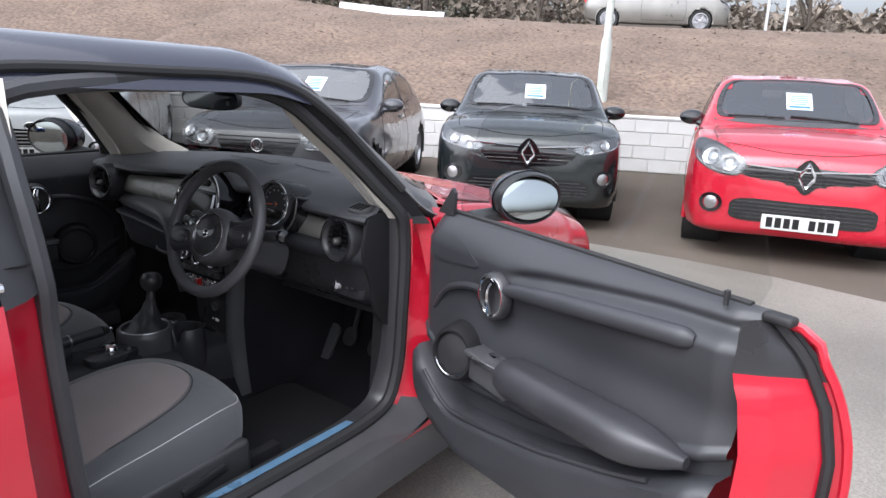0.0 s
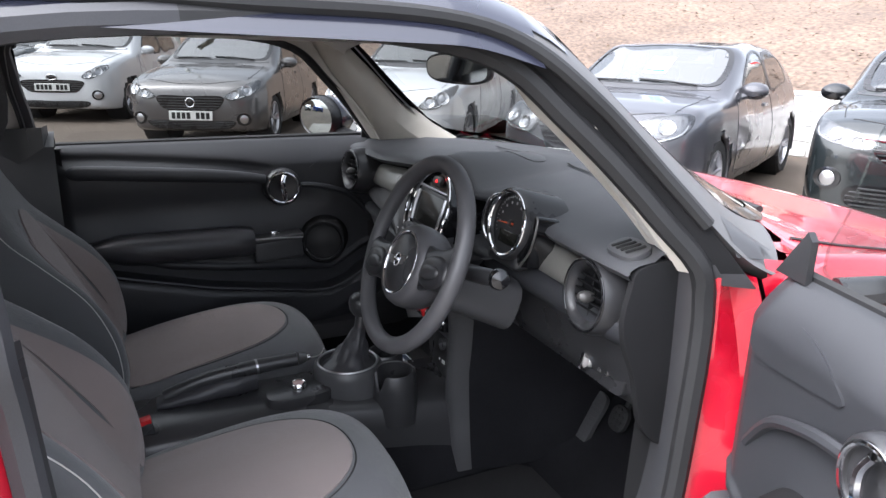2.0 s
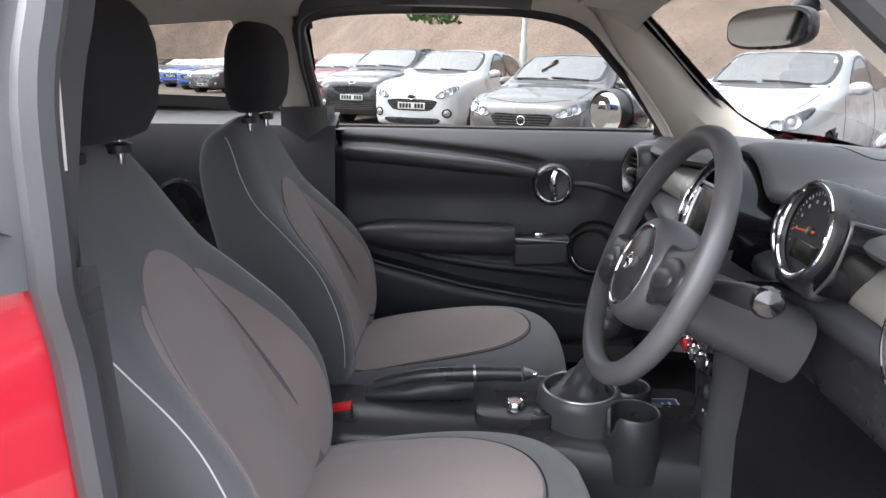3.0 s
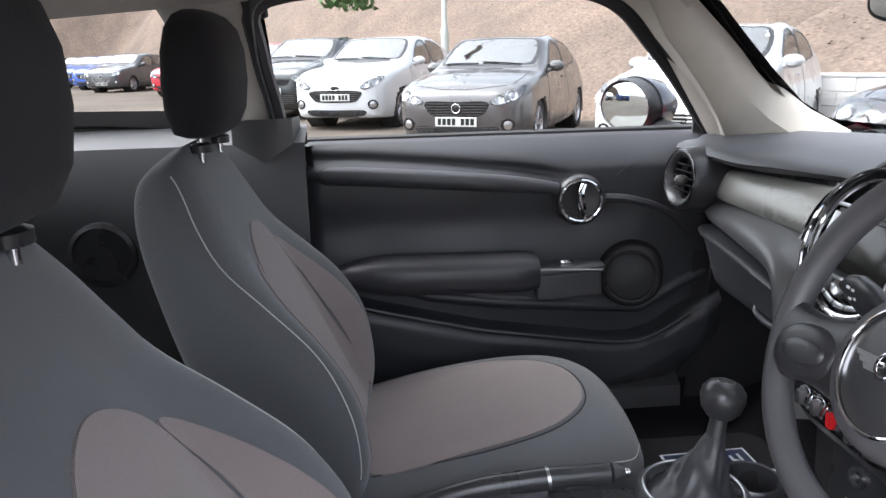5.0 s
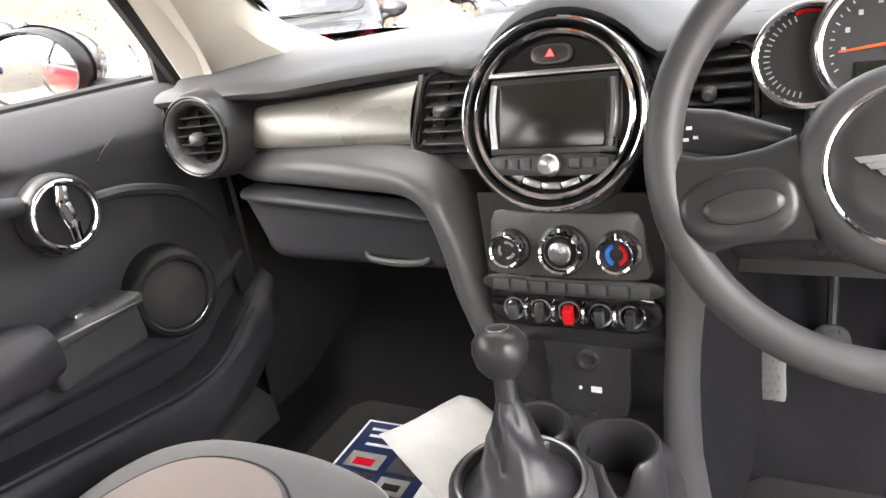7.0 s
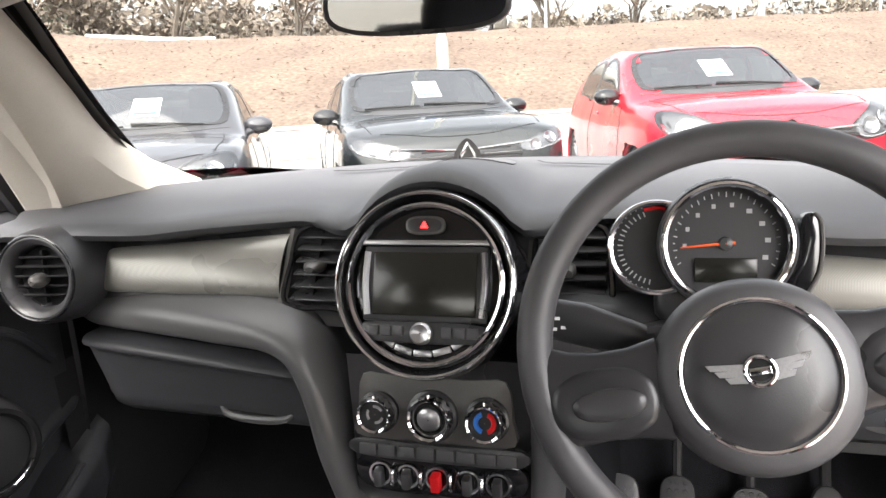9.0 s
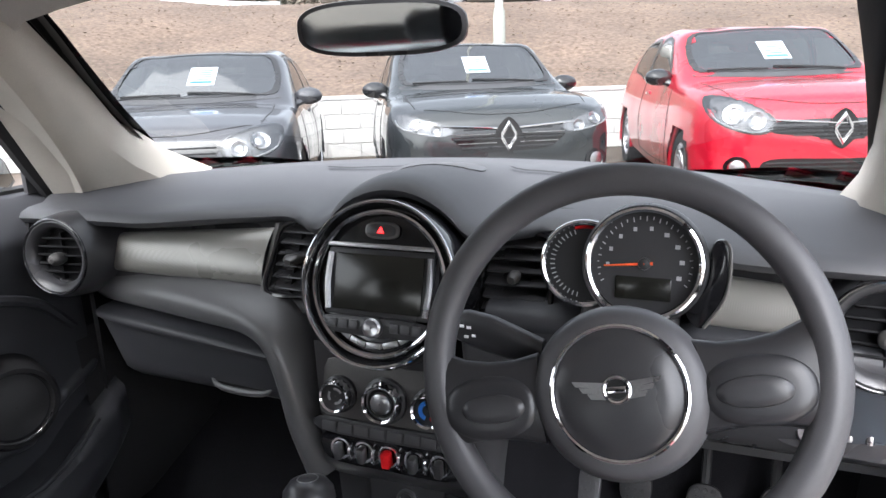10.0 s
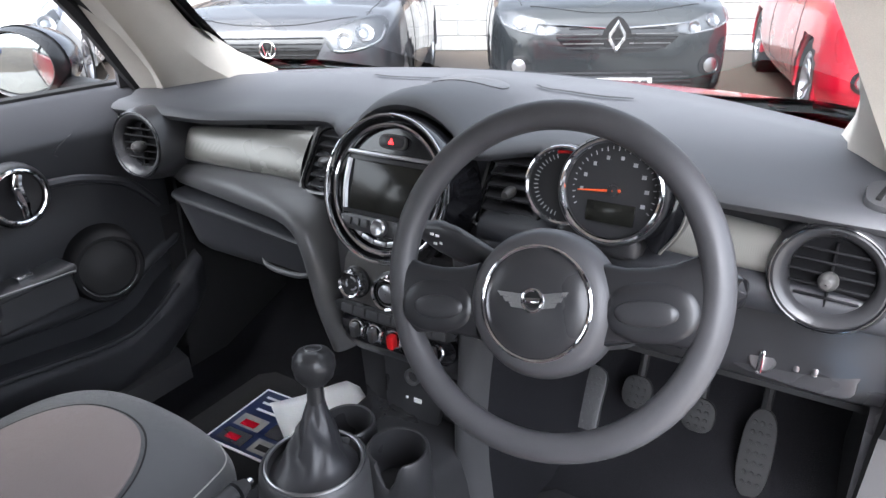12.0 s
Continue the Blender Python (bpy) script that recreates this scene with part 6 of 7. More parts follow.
for x, r in ((-.075, .0245), (0, .030), (.073, .0255)):
    k0 = S_ @ pose(x, 0, 0)
    b = bmesh.new()
    lathe(b, [(r * 1.16, -.002), (r * 1.14, .006), (r * 1.02, .008), (r, .010)], k0, 32)
    kn = part("climate_knob", b, SMOOTH, stack, "black climate knob")
    b = bmesh.new()
    lathe(b, [(r * .98, .006), (r * .96, .021), (r * .88, .024), (r * .80, .022), (r * .76, .014)], k0, 32)
    b.free()
    b = bmesh.new()
    rings(b, [[k0 @ Vector((math.cos(a_) * q * (1 + g * math.sin(a_ * 16)), math.sin(a_) * q * (1 + g * math.sin(a_ * 16)), h)) for a_ in (2 * math.pi * k / 96 for k in range(96))] for q, h, g in ((r, .006, .03), (r * .98, .020, .03), (r * .90, .024, .01), (r * .80, .022, 0), (r * .76, .014, 0))])
    part("chrome_ring", b, CHROME, kn, "knurled chrome ring")
    b = bmesh.new()
    lathe(b, [(r * .77, .014), (r * .55, .0145), (r * .52, .019), (r * .46, .0205), (.001, .021)] if x == 0 else [(r * .77, .014), (.001, .0155)], k0, 28)
    part("knob_face", b, SATIN if x == 0 else GAUGE, kn)
    if x == 0:
        b = bmesh.new()
        torus(b, r * .64, r * .08, k0 @ pose(0, 0, .0155), 28, 6)
        part("knob_groove", b, INK, kn)
    elif x > 0:
        for a0, a1, mm in ((110, 250, BLUE_INK), (-70, 70, RED_PLASTIC)):
            b = bmesh.new()
            torus(b, r * .46, r * .13, k0 @ pose(0, 0, .0155), 14, 6, a0=a0, a1=a1)
            part("knob_mark", b, mm, kn)
    else:
        for a0 in (30, 150, 270):
            b = bmesh.new()
            torus(b, r * .44, r * .08, k0 @ pose(0, 0, .0155), 10, 6, a0=a0, a1=a0 + 70)
            part("knob_mark", b, PALE_METAL, kn)
    b = bmesh.new()
    box(b, (r * .14, r * .34, .008), k0 @ pose(0, r * .98, .018), .0015, 1)
    part("pointer", b, CHROME, kn)
b = bmesh.new()
prism(b, smooth2([(-.112, .012), (0, .010), (.112, .012), (.110, -.010), (0, -.013), (-.110, -.010)], 3), .014, at(0, .0, .676, (0, -1, .2), (0, 0, 1)) @ pose(0, 0, -.01), .003)
br = part("button_strip", b, SMOOTH, dash, "black button strip")
for k in range(8):
    b = bmesh.new()
    box(b, (.024, .015, .006), at(0, .0, .676, (0, -1, .2), (0, 0, 1)) @ pose(-.0945 + .027 * k, -.001, .004), .002)
    part("button", b, PLASTIC, br)
T_ = at(0, .004, .636, (0, -1, .16), (0, 0, 1))
b = bmesh.new()
prism(b, smooth2([(-.108, .024), (0, .022), (.108, .024), (.104, -.020), (0, -.025), (-.104, -.020)], 4), .02, T_ @ pose(0, 0, -.02), .004)
tg = part("toggle_panel", b, PIANO, dash, "gloss black toggle switch panel")
for k, x in enumerate((-.082, -.043, -.002, .040, .080)):
    mm = RED_PLASTIC if k == 2 else (SATIN if k in (0, 1, 3) else SMOOTH)
    b = bmesh.new()
    torus(b, .015, .0028, T_ @ pose(x, 0, .001), 20, 6)
    part("switch_guard", b, CHROME if k != 2 else CHROME, tg)
    b = bmesh.new()
    box(b, (.014 if k == 2 else .012, .025, .016), T_ @ pose(x, -.002, .008, 14), .004, 2)
    part("toggle", b, mm, tg, "red start toggle" if k == 2 else "toggle switch")
    if k < 4:
        b = bmesh.new()
        tube(b, curve([T_ @ Vector((x + .0205, -.014, .0)), T_ @ Vector((x + .0205, -.008, .012)), T_ @ Vector((x + .0205, .008, .012)), T_ @ Vector((x + .0205, .014, .0))], 5), .0026, 6)
        part("guard_loop", b, CHROME, tg)
# stack cheeks that sweep down from the shelf
for s in (1,):
    b = bmesh.new()
    rr = []
    for x0, x1, y, z in ((.115, .30, -.046, .8635), (.118, .235, -.0495, .845), (.12, .208, -.0495, .82), (.121, .188, -.046, .78), (.121, .174, -.038, .73), (.12, .164, -.028, .68), (.118, .157, -.017, .63), (.115, .152, -.008, .575), (.112, .150, -.002, .52), (.110, .150, .0, .46), (.108, .152, .002, .40), (.106, .161, .002, .33), (.104, .174, .002, .26)):
        y += .034 * min(1, max(0, (z - .52) / .2))
        rr.append([Vector((s * x0, y + .03, z)), Vector((s * (x0 + .004), y + .006, z)), Vector((s * (x0 + .012), y, z)), Vector((s * lerp(x0, x1, .6), y + .002, z)), Vector((s * x1, y + .012, z)), Vector((s * (x1 + .006), y + .05, z + .002)), Vector((s * (x1 + .026), y + .12, z)), Vector((s * (x1 + .065), y + .46, z))])
    rings(b, rr, closed=False)
    for f in b.faces:
        f.material_index = 1 if f.calc_center_median().y > .06 else 0
    part("stack_cheek", b, [PLASTIC, CARPET], dash, "curved black cheek of the centre stack over carpet", angle=60)
b = bmesh.new()
rings(b, [[Vector((x, y, z)) for x in (-.125, -.06, 0, .06, .125)] for y, z in ((.02, .80), (.022, .70), (.02, .60), (.035, .575), (.06, .55), (.068, .45), (.06, .40))], closed=False)
part("stack_panel", b, SMOOTH, dash, "black centre stack")
b = bmesh.new()
P_ = at(0, .052, .505, (0, -1, .06), (0, 0, 1))
prism(b, smooth2([(-.055, .060), (.055, .060), (.062, .03), (.058, -.045), (.04, -.06), (-.04, -.06), (-.058, -.045), (-.062, .03)], 4), .010, P_ @ pose(0, 0, -.006), .003)
us = part("socket_panel", b, SMOOTH, dash, "black socket panel")
b = bmesh.new()
lathe(b, [(.016, 0), (.016, .008), (.012, .008), (.011, -.002), (.001, -.002)], P_ @ pose(.002, .030, .003), 22)
part("power_socket", b, SATIN, us)
b = bmesh.new()
box(b, (.016, .009, .003), P_ @ pose(.012, -.018, .005), .001)
box(b, (.005, .005, .003), P_ @ pose(-.012, -.018, .005), .001)
part("socket_marks", b, WHITE_INK, us)

# vents and speaker on the dash top
b = bmesh.new()
drape(b, dtree, oval(.075, .038, 32, 2.6, -.01, .278), "top", .002, 10, .002)
spk = part("dash_speaker", b, PLASTIC, dash, "flat black speaker cover")
for s in (1,):
    m = at(s * .660, .072, .982, (s * .05, -.3, 1), (0, 1, 0))
    b = bmesh.new()
    prism(b, oval(.036, .029, 28, 3), .010, m @ pose(0, 0, -.006), .005)
    dv = part("side_demister", b, PLASTIC, dash, "black side demister vent")
    for k in range(4):
        b = bmesh.new()
        box(b, (.006, .036, .004), m @ pose(-.018 + .012 * k, 0, .0045, 0, 0, -14), .001, 1)
        part("slot", b, INK, dv)
for s in (-1, 1):
    b = bmesh.new()
    line = [Vector((s * x, y, 0)) for x, y in ((.09, .345), (.15, .345), (.21, .343), (.27, .340))]
    rows_ = []
    for p in curve(line, 8):
        row_ = []
        for d_ in (-.0035, 0, .0035):
            h = dtree.ray_cast(Vector((p.x, p.y + d_, 5)), Vector((0, 0, -1)))[0]
            row_.append(h + Vector((0, 0, .005)))
        rows_.append(row_)
    rings(b, rows_, closed=False)
    part("demister_slot", b, INK, dash, "dark demister slot")
for s in (-1, 1):
    b = bmesh.new()
    prism(b, smooth2([(.05, .965), (.035, .93), (.026, .88), (.035, .83), (.06, .77), (.09, .67), (.16, .62), (.3, .64), (.27, .945), (.13, .972)], 4), .012, Matrix(((0, 0, s, s * .706), (1, 0, 0, 0), (0, 1, 0, 0), (0, 0, 0, 1))), .003)
    part("dash_end", b, MATTE_BLACK, dash, "black dashboard end cap")
# light switch group under the driver's vent
L_ = at(.592, .098, .726, (-.08, -1, .25), (0, 0, 1))
b = bmesh.new()
prism(b, smooth2([(-.075, .018), (.065, .024), (.075, 0), (.06, -.024), (-.06, -.024), (-.08, -.005)], 4), .014, L_ @ pose(0, 0, -.008), .003)
ls = part("light_switch_panel", b, SMOOTH, dash, "black light switch panel")
b = bmesh.new()
lathe(b, [(.018, 0), (.018, .008), (.015, .012), (.001, .012)], L_ @ pose(-.038, 0, .005), 22)
part("light_switch", b, SATIN, ls)
b = bmesh.new()
box(b, (.008, .034, .010), L_ @ pose(-.038, -.002, .020), .003)
part("switch_grip", b, CHROME, ls)
for x in (.004, .026):
    b = bmesh.new()
    box(b, (.008, .018, .010), L_ @ pose(x, .004, .008), .003)
    part("roller", b, SATIN, ls)

# ---- instruments on the column ----
DIAL = mat("dark_grey_dial", (.026, .026, .028), .5, grain=900, bump=.05)
DIAL_INK = mat("grey_dial_ink", (.4, .4, .41), .6, bump=0.0)
I_ = at(.346, .030, .952, (0, -1, .22), (0, 0, 1))
b = bmesh.new()
lathe(b, [(.070, -.10), (.074, -.03), (.074, .004), (.071, .010), (.066, .008), (.063, .0)], I_, 44)
cl = part("speedometer", b, SMOOTH, mini, "round speedometer on the steering column")
b = bmesh.new()
torus(b, .066, .0042, I_ @ pose(0, 0, .009), 48, 8)
part("chrome_ring", b, CHROME, cl, "chrome ring")
b = bmesh.new()
lathe(b, [(.065, -.004), (.001, -.004)], I_, 40)
part("dial_face", b, DIAL, cl)
b = bmesh.new()
for k in range(29):
    a_ = radians(205 - 230 * k / 28)
    r0 = .054 if k % 2 else .052
    tube(b, [I_ @ Vector((math.cos(a_) * r0, math.sin(a_) * r0, -.0025)), I_ @ Vector((math.cos(a_) * .056, math.sin(a_) * .058, -.0025))], .0007, 4)
part("dial_scale", b, DIAL_INK, cl, "pale dial ticks")
for k in range(9):
    a_ = radians(184 - 25.5 * k)
    b = bmesh.new()
    box(b, (.0042 if k < 5 else .0058, .0050, .0006), I_ @ pose(math.cos(a_) * .0435, math.sin(a_) * .0435, -.0028), 0)
    part("dial_mark", b, DIAL_INK, cl)
b = bmesh.new()
a_ = radians(186)
tube(b, [I_ @ Vector((-math.cos(a_) * .010, -math.sin(a_) * .010, .0)), I_ @ Vector((math.cos(a_) * .048, math.sin(a_) * .048, .0))], [.0022, .0009], 6)
part("needle", b, NEEDLE, cl, "orange needle")
b = bmesh.new()
lathe(b, [(.008, -.004), (.007, .002), (.001, .003)], I_, 18)
part("needle_hub", b, SMOOTH, cl)
b = bmesh.new()
box(b, (.066, .028, .004), I_ @ pose(.0, -.030, -.002), .002)
part("trip_display", b, SCREEN, cl)
b = bmesh.new()
prism(b, smooth2([(.05, -.052), (.072, -.02), (.076, .028), (.090, .034), (.096, .02), (.094, -.03), (.07, -.072)], 4), .05, I_ @ pose(0, 0, -.05), .004)
part("side_pod", b, PIANO, cl)
b = bmesh.new()
tube(b, curve([I_ @ Vector((x, y, .001)) for x, y in ((.088, .034), (.096, .02), (.094, -.03), (.072, -.070))], 5), .0022, 6)
part("pod_edge", b, DARK_SATIN, cl, "thin satin edge")
J_ = at(.272, .042, .944, (0, -1, .22), (0, 0, 1))
b = bmesh.new()
lathe(b, [(.052, -.09), (.056, -.03), (.056, .0), (.052, .004), (.049, 0)], J_, 40)
rc = part("rev_counter", b, SMOOTH, mini, "smaller rev counter behind the speedometer")
b = bmesh.new()
torus(b, .052, .0038, J_ @ pose(0, 0, .003), 44, 8)
part("chrome_ring", b, CHROME, rc, "chrome ring")
b = bmesh.new()
lathe(b, [(.051, -.004), (.001, -.004)], J_, 36)
part("dial_face", b, GAUGE, rc)
b = bmesh.new()
for k in range(19):
    a_ = radians(110 + 150 * k / 18)
    tube(b, [J_ @ Vector((math.cos(a_) * .038, math.sin(a_) * .038, -.0025)), J_ @ Vector((math.cos(a_) * .044, math.sin(a_) * .044, -.0025))], .0008, 4)
part("dial_scale", b, DIAL_INK, rc)
b = bmesh.new()
tube(b, curve([J_ @ Vector((math.cos(radians(a_)) * .046, math.sin(radians(a_)) * .046, -.002)) for a_ in (108, 98, 88, 78)], 3), .0022, 4)
part("red_zone", b, RED_PLASTIC, rc)
b = bmesh.new()
box(b, (.12, .10, .04), pose(.33, .07, .872, -10), .016, 3)
part("gauge_foot", b, SMOOTH, mini, "black mount below the dials")

# ---- steering wheel and column ----
TILT_W = 24.0
H_ = at(.349, -.184, .887, (0, -math.cos(radians(TILT_W)), math.sin(radians(TILT_W))), (0, 0, 1))
b = bmesh.new()
torus(b, .1805, .0165, H_ @ pose(-.005, .024, .010, 2), 72, 14)
wh = part("steering_wheel", b, WHEEL_SKIN, mini, "black leather two-spoke steering wheel")
b = bmesh.new()
lathe(b, [(.060, -.06), (.078, -.035), (.084, -.008), (.0835, .010), (.0785, .023), (.071, .030), (.0625, .0315)], H_, 56, 1.0, .98)
part("airbag_cover", b, WHEEL_SKIN, wh, "round black airbag cover")
b = bmesh.new()
lathe(b, [(.063, .0305), (.0605, .027), (.0575, .030), (.04, .035), (.001, .037)], H_, 48)
part("airbag_centre", b, SMOOTH, wh)
b = bmesh.new()
torus(b, .061, .0026, H_ @ pose(0, 0, .030), 52, 8)
part("chrome_ring", b, CHROME, wh, "chrome ring on the airbag cover")
T_ = H_ @ pose(0, 0, 0, 0, 0, 12)
for s in (-1, 1):
    b = bmesh.new()
    rr = []
    for x, hh, zz, cy in ((.070, .044, .010, .0), (.095, .039, .010, .0), (.12, .038, .010, .001), (.145, .041, .010, .002), (.165, .047, .009, .004), (.180, .052, .008, .008)):
        rr.append([T_ @ Vector((s * x - .004, cy + c_ * hh, zz + s_ * .013)) for c_, s_ in oval(1, 1, 18, 2.6)])
    pillow(b, rr)
    sp = part("spoke", b, SPOKE, wh, "smooth black spoke")
    b = bmesh.new()
    q_ = T_ @ pose(s * .122 - .003, -.006, .0165)
    rr = [[q_ @ Vector((x * k_, y * k_, h_)) for x, y in oval(.044, .029, 28, 2.3)] for k_, h_ in ((1.06, .005), (1.0, .008), (.9, .0095), (.7, .0105), (.4, .011), (.02, .011))]
    rings(b, rr)
    inlay = part("spoke_inlay", b, SPOKE, sp, "smooth inlay")
    b = bmesh.new()
    q_ = T_ @ pose(s * .118 - .003, -.007, .0265)
    rr = [[q_ @ Vector((x * k_, y * k_, h_)) for x, y in oval(.032, .014, 24, 2.2)] for k_, h_ in ((1.0, .0), (.93, .003), (.75, .0045), (.4, .005), (.02, .005))]
    rings(b, rr)
    part("thumb_pad", b, SMOOTH, inlay)
# plain winged emblem
b = bmesh.new()
E_ = T_ @ pose(0, .003, .0365)
torus(b, .0115, .0022, E_ @ pose(0, 0, .001), 26, 8)
em = part("emblem", b, CHROME, wh, "plain chrome winged emblem")
b = bmesh.new()
lathe(b, [(.0098, 0), (.001, .0016)], E_, 22)
part("emblem_disc", b, INK, em)
b = bmesh.new()
box(b, (.017, .006, .002), E_ @ pose(0, 0, .0022), .0008)
part("emblem_bar", b, CHROME, em)
for s in (-1, 1):
    b = bmesh.new()
    for y0, x1, y1 in ((.006, .037, .008), (.001, .031, .002), (-.004, .024, -.004)):
        prism(b, [(s * .011, y0 - .0045), (s * x1, y1 - .003), (s * (x1 + .003), y1 + .002), (s * .011, y0 + .001)], .002, E_)
    part("emblem_wing", b, SATIN, em)
b = bmesh.new()
rr = []
for t in (0, .25, .5, .75, 1):
    c = H_ @ Vector((0, -.01 - .01 * t, -.03 - .20 * t))
    r = lerp(.052, .064, t)
    rr.append([c + Vector((c_ * r, s_ * .3 * r, s_ * r * .8 + .012 * t)) for c_, s_ in oval(1, 1, 24, 3)])
pillow(b, rr)
col = part("column_cover", b, PLASTIC, mini, "black steering column cover")
b = bmesh.new()
rr = []
for x, y, z, h in ((.262, -.135, .894, .016), (.235, -.132, .900, .019), (.205, -.128, .906, .022), (.175, -.122, .909, .021), (.150, -.116, .909, .014), (.140, -.114, .908, .006)):
    rr.append([Vector((x, y + s_ * .011, z + c_ * h)) for c_, s_ in oval(1, 1, 16, 2.4)])
pillow(b, rr)
st = part("indicator_stalk", b, SMOOTH, col, "broad black indicator stalk")
for dx, dz in ((0, .005), (.008, .006), (.003, -.006), (-.006, -.004), (.036, 0)):
    b = bmesh.new()
    box(b, (.005, .001, .003), Matrix.Translation((.178 - dx, -.1345, .909 + dz)), 0)
    part("stalk_mark", b, WHITE_INK, st)
b = bmesh.new()
tube(b, [(.43, -.12, .892), (.48, -.105, .90), (.52, -.095, .905)], [.012, .016, .016], 12)
st = part("wiper_stalk", b, SMOOTH, col, "black wiper stalk")
b = bmesh.new()
lathe(b, [(.018, -.012), (.020, 0), (.016, .008), (.010, .010), (.001, .013)], at(.527, -.095, .906, (1, -.3, .1), (0, 0, 1)), 22)
part("stalk_end", b, PIANO, st)

# ---- centre console ----
b = bmesh.new()
rr = []
for y, w_, z in ((.10, .135, .44), (.02, .13, .445), (-.05, .125, .45), (-.14, .12, .46), (-.30, .112, .475), (-.50, .112, .478), (-.72, .112, .48), (-.95, .11, .47)):
    rr.append([Vector((x, y, zz)) for x, zz in ((-w_ - .03, .25), (-w_ - .01, z - .06), (-w_, z - .015), (-w_ + .015, z), (0, z + .004), (w_ - .015, z), (w_, z - .015), (w_ + .01, z - .06), (w_ + .03, .25))])
rings(b, rr, closed=False)
cons = part("centre_console", b, SMOOTH, mini, "black centre console", angle=60)
for x, y, r, cut in ((.086, -.120, .046, True), (-.024, -.108, .042, False)):
    b = bmesh.new()
    lathe(b, [(r + .012, -.13), (r + .008, -.05), (r + .005, -.004), (r + .002, .001), (r - .002, .0), (r - .003, -.01), (r - .006, -.085), (.001, -.087)], pose(x, y, .532), 40)
    if cut:
        for v in b.verts:
            a_ = math.atan2(v.co.y - y, v.co.x - x)
            d = abs((a_ - radians(-75) + math.pi) % (2 * math.pi) - math.pi)
            if d < .42 and v.co.z > .50:
                v.co.z -= .045 * math.cos(d / .42 * math.pi / 2)
    part("cup_holder", b, SMOOTH, cons, "deep black cup holder")
G0 = Vector((-.004, -.212, .525))
b = bmesh.new()
lathe(b, [(.098, -.14), (.090, -.06), (.086, -.012), (.084, .004), (.078, .010), (.072, .006), (.069, -.006)], Matrix.Translation(G0), 44)
part("gear_surround", b, PLASTIC, cons, "black gear lever surround")
b = bmesh.new()
torus(b, .0735, .003, Matrix.Translation(G0 + Vector((0, 0, .009))), 44, 8)
part("chrome_ring", b, SATIN, cons, "satin ring round the gear lever")
KN = Vector((-.031, -.164, .668))
b = bmesh.new()
rr = []
for k in range(13):
    t = k / 12
    c = G0.lerp(Vector((-.026, -.172, .618)), t) + Vector((0, .0, -.004))
    r = lerp(.068, .013, t ** .55)
    row = []
    for j in range(40):
        a_ = 2 * math.pi * j / 40
        w_ = 1 + .10 * math.sin(a_ * 5 + t * 4) * math.sin(math.pi * t) + .05 * math.sin(a_ * 9 - t * 7) * math.sin(math.pi * t)
        row.append(c + Vector((math.cos(a_) * r * w_, math.sin(a_) * r * w_, .008 * math.sin(a_ * 3 + t * 9) * math.sin(math.pi * t))))
    rr.append(row)
rings(b, rr)
gl = part("gear_gaiter", b, LEATHER, cons, "folded black leather gear gaiter", angle=80)
b = bmesh.new()
tube(b, [(-.025, -.174, .605), (-.029, -.168, .635), KN + Vector((0, 0, -.018))], [.014, .013, .015], 14)
lathe(b, [(.001, -.030), (.019, -.028), (.029, -.016), (.0335, .001), (.032, .014), (.024, .025), (.014, .029), (.001, .030)], Matrix.Translation(KN) @ pose(0, 0, 0, -8, -4), 30)
gk = part("gear_knob", b, SMOOTH, cons, "smooth black ball gear knob")
b = bmesh.new()
torus(b, .013, .0016, Matrix.Translation(KN) @ pose(0, 0, 0, -8, -4) @ pose(0, 0, .028), 24, 6)
part("knob_ring", b, SATIN, gk)
# handbrake
b = bmesh.new()
pts = curve([(-.05, -.64, .50), (-.05, -.56, .525), (-.05, -.44, .537), (-.05, -.33, .540)], 5)
tube(b, pts, [.016] * 6 + [.018] * 6 + [.0165] * 4, 14)
hb = part("handbrake", b, SMOOTH, mini, "black handbrake lever with bright button")
b = bmesh.new()
tube(b, [(-.05, -.43, .5375), (-.05, -.425, .538)], .0185, 14)
part("lever_band", b, SATIN, hb)
b = bmesh.new()
tube(b, [(-.05, -.325, .540), (-.05, -.305, .540)], [.0165, .009], 14)
part("lever_tip", b, SATIN, hb)
b = bmesh.new()
lathe(b, [(.006, 0), (.006, .010), (.004, .012), (.001, .012)], at(-.05, -.307, .540, (0, 1, 0), (0, 0, 1)), 14)
part("release_button", b, CHROME, hb)
b = bmesh.new()
rr = []
for k in range(9):
    t = k / 8
    y = lerp(-.66, -.43, t)
    w_ = .035 * math.sin(math.pi * (.25 + .6 * t))
    top = lerp(.50, .528, min(1, t * 1.6))
    rr.append([Vector((-.05 + c_ * w_ * (1 + .12 * math.sin(k * 2.3)), y, lerp(.475, top, (s_ + 1) / 2))) for c_, s_ in oval(1, 1, 18, 2.2)])
pillow(b, rr)
part("handbrake_gaiter", b, LEATHER, hb, "folded leather gaiter")
# drive mode pod
b = bmesh.new()
prism(b, oval(.042, .078, 28, 3), .030, pose(.036, -.348, .472), .008)
pod = part("control_pod", b, SMOOTH, cons, "black pod with a small knob")
b = bmesh.new()
lathe(b, [(.020, 0), (.019, .014), (.016, .018), (.013, .017)], pose(.030, -.346, .500), 26)
kb = part("control_knob", b, CHROME, pod, "chrome control knob")
b = bmesh.new()
lathe(b, [(.0135, .0165), (.001, .018)], pose(.030, -.346, .500), 24)
part("knob_cap", b, mat("rosy_cap", (.45, .3, .28), .3, bump=0), kb)
b = bmesh.new()
lathe(b, [(.012, 0), (.010, .006), (.001, .007)], pose(.046, -.298, .501), 20)
